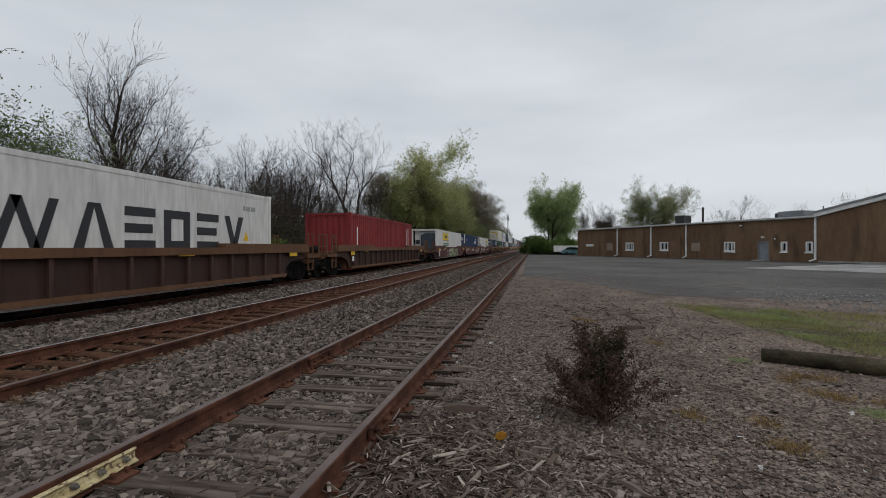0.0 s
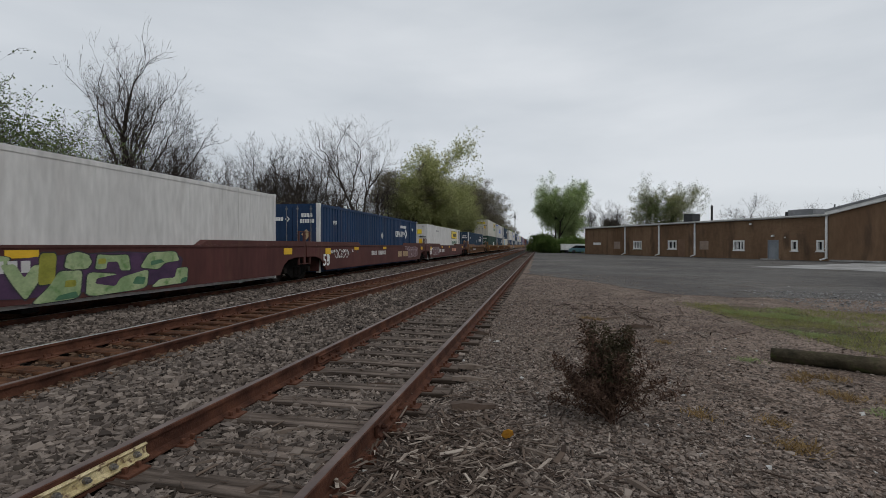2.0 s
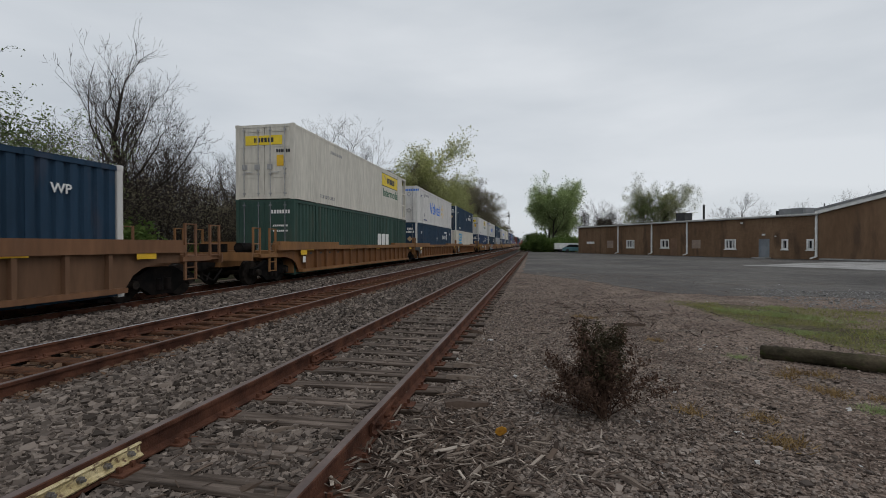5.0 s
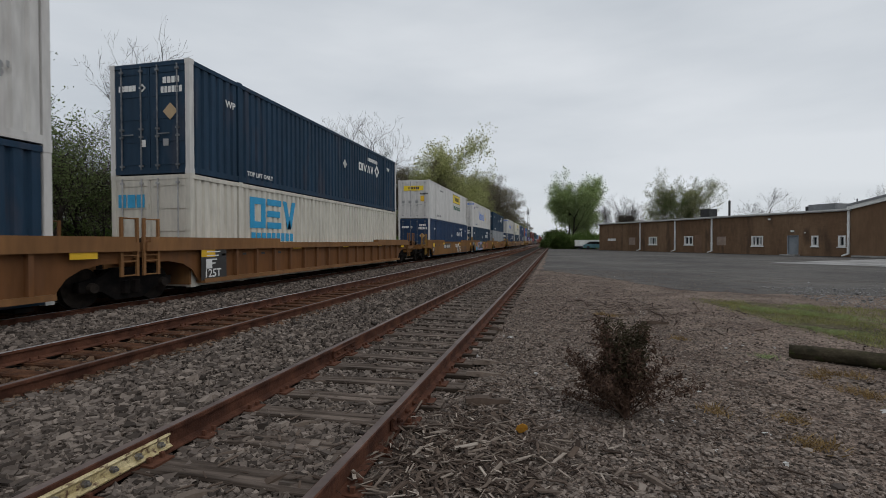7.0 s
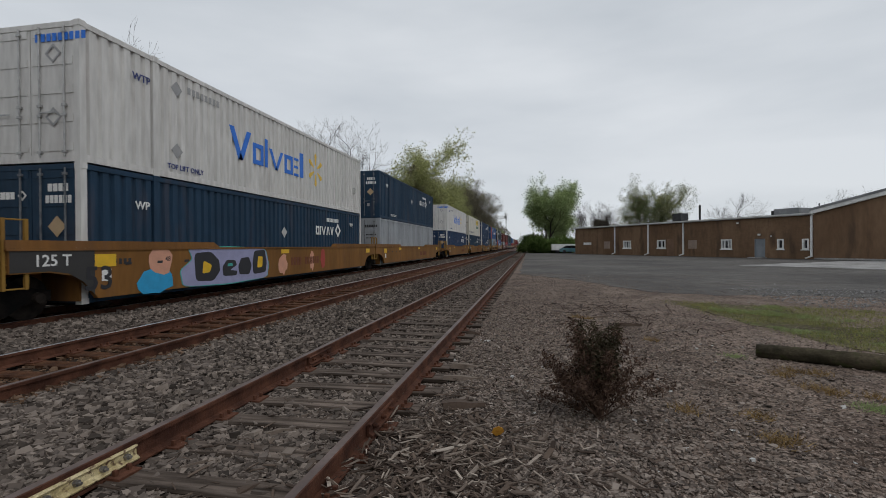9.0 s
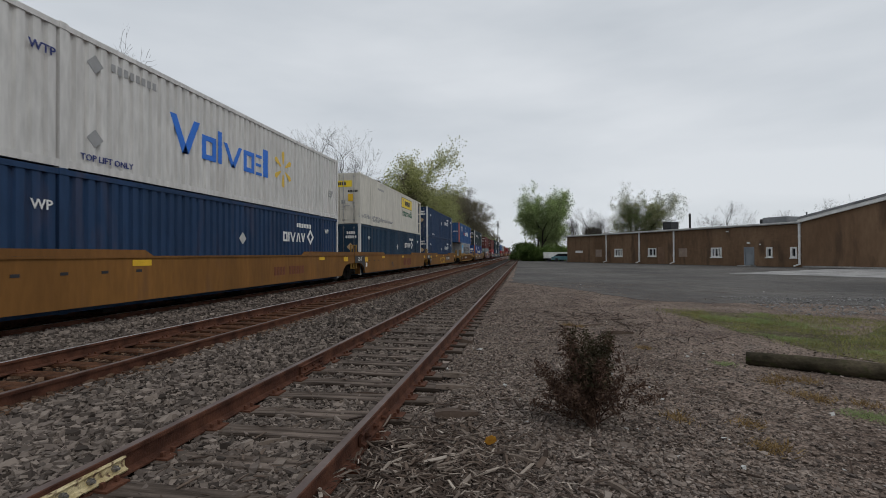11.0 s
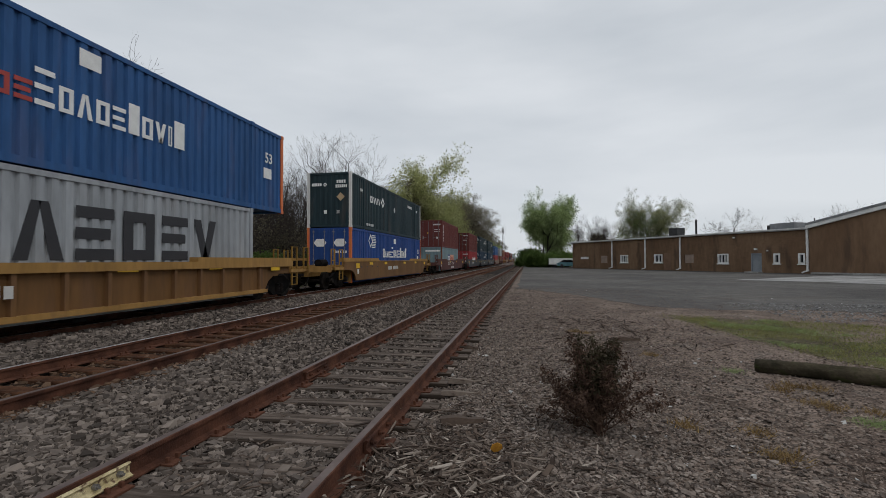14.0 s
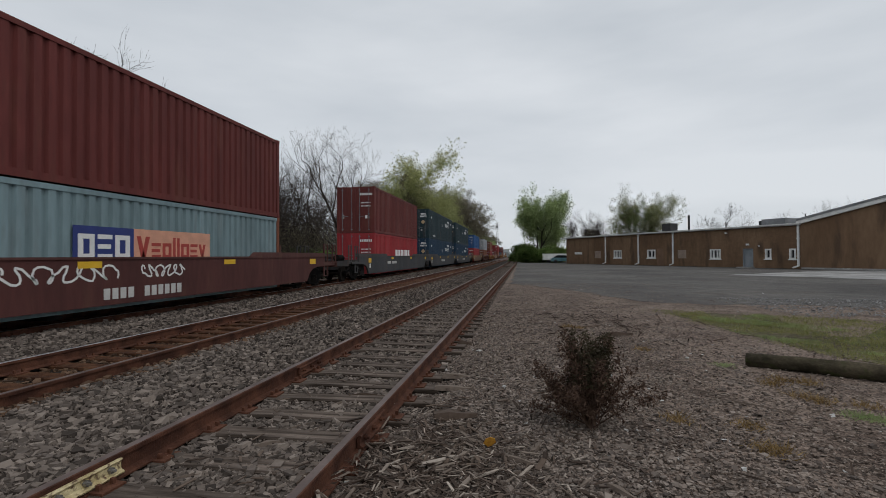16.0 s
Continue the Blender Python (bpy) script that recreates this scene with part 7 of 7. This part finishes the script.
stones("ballast", 46000, band(-5.0, -2.92, 1.6, 48, -0.030, 0.062, 0.035), 0.050, M["stone"], "dark grey crushed stone between the tracks", 11, 0.95)
stones("ballast", 24000, band(-2.72, -1.38, 1.6, 60, -0.036, 0.018, 0.0, 1.4), 0.046, M["stone"], "dark grey crushed stone between siding ties", 12)
stones("ballast", 20000, band(-9.3, -6.75, 4.5, 60, 0.02, 0.05, 0.05, 1.3), 0.062, M["stone"], "dark grey crushed stone beside the far track", 13, 0.95)
stones("ballast", 5200, band(-6.55, -5.2, 3.6, 45, -0.055, 0.02, 0.0, 1.4), 0.055, M["stone_rust"], "rust-stained crushed stone in the middle track", 14)
stones("ballast", 2800, band(-5.1, -4.75, 3.2, 40, 0.0, 0.03, 0.0, 1.5), 0.055, M["stone_rust"], "rust-stained crushed stone along the rail", 15)
# stones below the cars carry the shade there in their own colour
stones("ballast", 2600, band(-12.2, -10.9, 8, 60, 0.0, 0.03, 0.0, 1.3), 0.07, M["stone_shaded"], "crushed stone under the train, blackened with painted shade", 16)


def gravel_right(x_of):
    def fn(r, n):
        y = near_far(r, n, 2.0, 26, 1.6)
        x = -1.25 + 0.0042 * y + np.abs(r.normal(0, 1, n)) * x_of(y)
        z = 0.004 + r.uniform(-0.008, 0.014, n)
        z += np.array([ground_z(a, b) for a, b in zip(x, y)])
        return x, y, z
    return fn


stones("gravel", 52000, gravel_right(lambda y: 1.1 + 0.11 * y), 0.027, M["stone_east"], "loose grey gravel beside the siding", 17, 0.55)
stones("gravel", 40000, gravel_right(lambda y: 2.6 + 0.2 * y), 0.021, M["brown_stone"], "small brownish gravel on trodden soil", 18, 0.5)
stones("pale_gravel", 2600, lambda r, n: ((lambda x, y: (x, y, np.full(n, 0.026)))(r.uniform(6.5, 16, n), r.uniform(12.5, 17.5, n))), 0.04, M["pale_stone"], "pale loose gravel on the lot's edge", 19, 0.5)
stones("pebble", 160, gravel_right(lambda y: 2.4 + 0.15 * y), 0.035, M["white_stone"], "few white pebbles in the gravel", 20, 0.8)


def splinters(name, n, fn, length, material, label, seed, thick=0.16):
    r = np.random.default_rng(seed)
    x, y, z = fn(r, n)
    n = len(x)
    cube = np.array([(a, b, c) for c in (-1, 1) for a, b in ((-1, -1), (1, -1), (1, 1), (-1, 1))], float)
    V = cube[None] * r.uniform(0.55, 1.0, (n, 8, 3))
    l = length * np.exp(r.normal(0, 0.42, n)) * 0.5
    w = l * r.uniform(0.06, 0.20, n)
    V = V * np.stack([l, w, w * thick * 2.2], axis=1)[:, None, :]
    t, u = r.uniform(0, 6.283, n), r.normal(0, 0.26, n)
    X, Y, Z = V[..., 0], V[..., 1], V[..., 2]
    X, Z = X * np.cos(u)[:, None] - Z * np.sin(u)[:, None], X * np.sin(u)[:, None] + Z * np.cos(u)[:, None]
    X, Y = X * np.cos(t)[:, None] - Y * np.sin(t)[:, None], X * np.sin(t)[:, None] + Y * np.cos(t)[:, None]
    W = np.stack([X + x[:, None], Y + y[:, None], Z + z[:, None]], axis=2)
    q = np.array(((4, 5, 6, 7), (0, 1, 5, 4), (1, 2, 6, 5), (2, 3, 7, 6), (3, 0, 4, 7)))
    F = (np.arange(n) * 8)[:, None, None] + q[None]
    tagged(part(name, cloud_mesh(name, W.reshape(-1, 3), F.reshape(-1, 4), material), material), label, "wood debris", kind="stuff")


def heap(cx, cy, sx, sy, z=0.02):
    return lambda r, n: (cx + r.normal(0, sx, n), cy + r.normal(0, sy, n), z + r.uniform(0, 0.05, n))


# dark layer added beneath the splinters, its colour standing for shade in their gaps
splinters("wood_chips", 1500, heap(-0.62, 3.1, 0.32, 0.60, 0.0), 0.10, M["dark_chip"], "dark crumbs of ties that paint shaded gaps under the splinters", 36)
splinters("wood_chips", 760, heap(-0.68, 3.05, 0.27, 0.50, 0.012), 0.085, M["splinter"], "heap of grey rotten tie splinters", 31)
splinters("wood_chips", 420, heap(-0.30, 3.1, 0.42, 0.45), 0.08, M["splinter"], "scattered grey wood chips", 32)
splinters("wood_chips", 260, lambda r, n: (-2.0 + r.normal(0, 0.75, n), near_far(r, n, 2.4, 24, 1.5), 0.005 + r.uniform(0, 0.02, n)), 0.10, M["dark_chip"], "dark splinters of rotten ties in the siding", 33)
splinters("wood_chips", 900, lambda r, n: (-0.9 + np.abs(r.normal(0, 1.2, n)), near_far(r, n, 2.6, 22, 1.5), 0.02 + r.uniform(0, 0.02, n)), 0.09, M["dark_chip"], "dark brown bark and wood crumbs", 34)
splinters("wood_chips", 260, lambda r, n: (r.normal(1.7, 0.8, n), r.normal(10.5, 1.6, n), 0.03 + r.uniform(0, 0.03, n)), 0.16, M["dark_chip"], "dark broken wood and bark on the lot's edge", 35)


def plank_bit(x, y, l, w, h, turn, mat_name, label, tilt=0.0):
    s = Shape()
    n = 6
    rows = []
    for i in range(n + 1):
        f = i / n
        wob = 0.25 * noise.noise((x * 5, y * 5, f * 4))
        k = (0.55 + 0.45 * math.sin(math.pi * min(1, f * 1.2 + 0.15)))
        rows.append([(l * (f - 0.5), -w / 2 * k + w * wob * 0.4, 0), (l * (f - 0.5), -w / 2 * k * 0.8, h * k), (l * (f - 0.5), w / 2 * k * 0.7, h * k * (0.7 + wob)), (l * (f - 0.5), w / 2 * k, 0), (l * (f - 0.5), -w / 2 * k + w * wob * 0.4, 0)])
    s.grid(rows)
    s.f += [[0, 1, 2, 3], [n * 5 + 3, n * 5 + 2, n * 5 + 1, n * 5]]
    ob = part("wood_splinter", s, M[mat_name])
    ob.matrix_basis = pose(x, y, 0.018 + ground_z(x, y), 0, tilt, turn)
    tagged(ob, label, "wood splinter", "splinters of rotten ties")
    return ob


for x, y, l, w, h, turn, m, lab in (
        (-2.02, 3.62, 0.34, 0.10, 0.05, 40, "splinter", "pale grey splintered piece of tie"), (-1.96, 4.05, 0.50, 0.06, 0.04, 52, "splinter", "long grey splinter along the rail"),
        (-2.28, 3.02, 0.42, 0.05, 0.04, 50, "splinter", "long grey splinter along the rail"), (-1.85, 4.75, 0.34, 0.06, 0.04, 60, "splinter", "grey splinter of a rotten tie"),
        (-1.62, 4.98, 0.45, 0.08, 0.06, 8, "dark_chip", "dark rotten piece of tie"), (-2.12, 2.42, 0.30, 0.12, 0.06, 55, "splinter", "pale grey splintered piece of tie"),
        (-1.75, 2.72, 0.28, 0.12, 0.06, 70, "dark_chip", "dark rotten piece of tie"), (-0.88, 3.95, 0.32, 0.05, 0.04, 110, "splinter", "thin pale splinter leaning on the rail"),
        (-0.62, 4.35, 0.40, 0.20, 0.07, 15, "dark_chip", "dark crumbling end of a tie"), (-0.45, 3.85, 0.30, 0.05, 0.03, 120, "splinter", "thin pale splinter in the gravel"),
        (-0.32, 3.5, 0.26, 0.05, 0.03, 60, "splinter", "thin pale splinter in the gravel"), (0.02, 3.45, 0.36, 0.06, 0.03, -25, "splinter", "long pale splinter in the gravel"),
        (0.10, 3.72, 0.20, 0.06, 0.04, 75, "splinter", "short grey wood splinter"), (0.30, 2.72, 0.16, 0.06, 0.03, 35, "splinter", "short grey wood splinter"),
        (0.62, 3.1, 0.22, 0.06, 0.03, -50, "splinter", "pale splinter lying on soil"), (1.02, 3.35, 0.09, 0.03, 0.02, 80, "splinter", "short pale stick on soil"),
        (-0.78, 5.85, 0.42, 0.16, 0.06, 4, "splinter", "weathered grey tie end in the gravel"), (-0.74, 5.30, 0.48, 0.16, 0.05, 2, "splinter", "weathered grey tie end in the gravel"),
        (-0.98, 8.2, 0.24, 0.12, 0.08, 0, "dark_chip", "dark rusty tie end by the rail"), (1.8, 9.2, 0.5, 0.10, 0.07, 15, "dark_chip", "dark broken branch on the gravel"),
        (2.3, 5.1, 0.60, 0.02, 0.015, -35, "splinter", "thin dry stick on soil"), (2.0, 5.5, 0.4, 0.02, 0.015, -40, "splinter", "thin dry stick on soil")):
    plank_bit(x, y, l, w, h, turn, m, lab)

s = Shape().prism([(0, 0), (0.03, 0.015), (0.055, 0.05), (0.04, 0.085), (0.0, 0.10), (-0.035, 0.075), (-0.04, 0.03)], "y", -0.002, 0.002)
leaf_ob = part("dead_leaf", s, M["yellow_leaf"])
leaf_ob.matrix_basis = pose(-0.27, 3.66, 0.035, 25, 8, 20)
tagged(leaf_ob, "single yellow-orange dead leaf on wood chips", "leaf")


# ---- far things ----
def house(x, y, turn, label, wall, w=11.0, d=8.0, h=3.0):
    hs = thing("house", label, "house", at=pose(x, y, -0.1, 0, 0, turn))
    part("walls", Shape().prism([(-d / 2, 0), (d / 2, 0), (d / 2, h), (0, h + 2.6), (-d / 2, h)], "x", -w / 2, w / 2), wall, hs)
    for sg in (-1, 1):
        part("roof_slope", Shape().prism([(sg * (d / 2 + 0.4), h - 0.26), (0, h + 2.61), (0, h + 2.85), (sg * (d / 2 + 0.4), h - 0.02)], "x", -w / 2 - 0.35, w / 2 + 0.35), M["roof"], hs, "grey shingle roof")
    for k in range(3):
        a = -w / 2 + w * (k + 0.5) / 3
        wn = part("window", Shape().box(a - 0.55, a + 0.55, -d / 2 - 0.04, -d / 2 + 0.05, 1.0, 2.2), M["glass"], hs)
        part("window_frame", Shape().box(a - 0.65, a + 0.65, -d / 2 - 0.06, -d / 2 - 0.041, 2.2, 2.32).box(a - 0.65, a + 0.65, -d / 2 - 0.06, -d / 2 - 0.041, 0.88, 1.0).box(a - 0.65, a - 0.55, -d / 2 - 0.06, -d / 2 - 0.041, 1.0, 2.2).box(a + 0.55, a + 0.65, -d / 2 - 0.06, -d / 2 - 0.041, 1.0, 2.2), M["white_trim"], wn)
    g = part("window", Shape().box(w / 2 - 0.05, w / 2 + 0.04, -0.5, 0.5, h + 0.4, h + 1.4), M["glass"], hs)
    part("chimney", Shape().box(1.6, 2.3, -0.4, 0.4, h + 1.6, h + 3.6), M["brick"], hs)


house(-40.0, 56.0, 75, "brick house with grey roof behind the trees", M["brick"])
house(-42.0, 44.0, 82, "pale house with grey roof behind the trees", M["siding"])


def far_trailer():
    t = thing("white_trailer", "white box trailer parked beside green shrubs", "trailer", at=pose(6.6, 95.5, 0.06, 0, 0, 5))
    part("box", Shape().box(-2.4, 2.4, -1.1, 1.1, 0.55, 1.75), M["white_trim"], t)
    part("frame", Shape().box(-2.4, 2.4, -0.5, 0.5, 0.4, 0.54), M["black_metal"], t)
    for x in (-1.2, 1.2):
        for sg in (-1, 1):
            part("wheel", Shape().tube((x, sg * 0.85, 0.3), (x, sg * 1.08, 0.3), 0.3, 0.3, 14), M["black_metal"], t)
    c = thing("parked_car", "teal car parked beside the white trailer", "car", at=pose(7.9, 93.0, 0.06, 0, 0, 3))
    part("body", Shape().prism([(-2.2, 0.3), (2.2, 0.3), (2.25, 0.7), (2.0, 0.85), (1.0, 0.95), (-1.7, 0.98), (-2.2, 0.8)], "y", -0.85, 0.85), M["teal_car"], c)
    part("cabin", Shape().prism([(1.1, 0.95), (0.5, 1.4), (-1.1, 1.42), (-1.8, 0.98)], "y", -0.72, 0.72), M["glass"], c)
    part("car_roof", Shape().box(-1.0, 0.42, -0.66, 0.66, 1.425, 1.46), M["teal_car"], c)
    for x in (-1.4, 1.4):
        for sg in (-1, 1):
            part("wheel", Shape().tube((x, sg * 0.68, 0.31), (x, sg * 0.88, 0.31), 0.31, 0.31, 14), M["black_metal"], c)


far_trailer()


def lattice_mast():
    t = thing("radio_mast", "thin grey lattice mast beyond the trees", "mast", at=pose(-19.5, 400, 0))
    for k in range(3):
        a = k * 2.094
        part("leg", Shape().tube((1.6 * math.cos(a), 1.6 * math.sin(a), 0), (0.5 * math.cos(a), 0.5 * math.sin(a), 29), 0.12, 0.09, 5), M["roof"], t)
    s = Shape()
    for i in range(14):
        z, q = i * 2.05, 1.6 - 1.1 * i / 14
        for k in range(3):
            a, b = k * 2.094, (k + 1) * 2.094
            s.beam((q * math.cos(a), q * math.sin(a), z), (q * math.cos(b), q * math.sin(b), z + 2.0), 0.09, 0.09)
    tagged(part("bracing", s, M["roof"], t), kind="stuff")
    part("antenna", Shape().box(-0.9, 0.9, -0.2, 0.2, 24.5, 26.5), M["roof"], t)


lattice_mast()


def insect():
    t = thing("flying_insect", "small dark insect flying past the lens", "insect", at=pose(-34, 22, 11))
    part("body", Shape().tube((-0.006, 0, 0), (0.002, 0, 0), 0.0010, 0.0021, 8).tube((0.002, 0, 0), (0.007, 0, 0), 0.0021, 0.0010, 8), M["black_metal"], t)
    for sg in (-1, 1):
        part("wing", Shape().prism([(0.002, 0), (0.004, sg * 0.006), (0.001, sg * 0.010), (-0.004, sg * 0.008), (-0.002, 0)], "z", 0.0018, 0.0021), M["black_metal"], t)
    return t


fly = insect()
FLIGHT = [(0, -30.0, 16.0, 13.0), (4, -16.0, 9.0, 8.5), (7, -5.2, 3.4, 3.6), (7.9, -1.146, 1.54, 2.083), (8.0, -0.474, 1.525, 1.971), (8.1, 0.094, 1.533, 1.885), (8.2, 0.62, 1.582, 1.815), (9, 5.2, 0.6, 2.6), (12, 14.0, -3.0, 6.0), (16, 26.0, -6.0, 9.0)]


def motions():
    """The train rolls south at an even speed."""
    for ob, u, z in MOVING:
        walk(ob, [(t, pose(TRAIN_X, u - SPEED * t, z)) for t in (0, 4, 8, 12, 16)])
    walk(fly, [(t, pose(x, y, z, 12, -8, 8)) for t, x, y, z in FLIGHT])


motions()
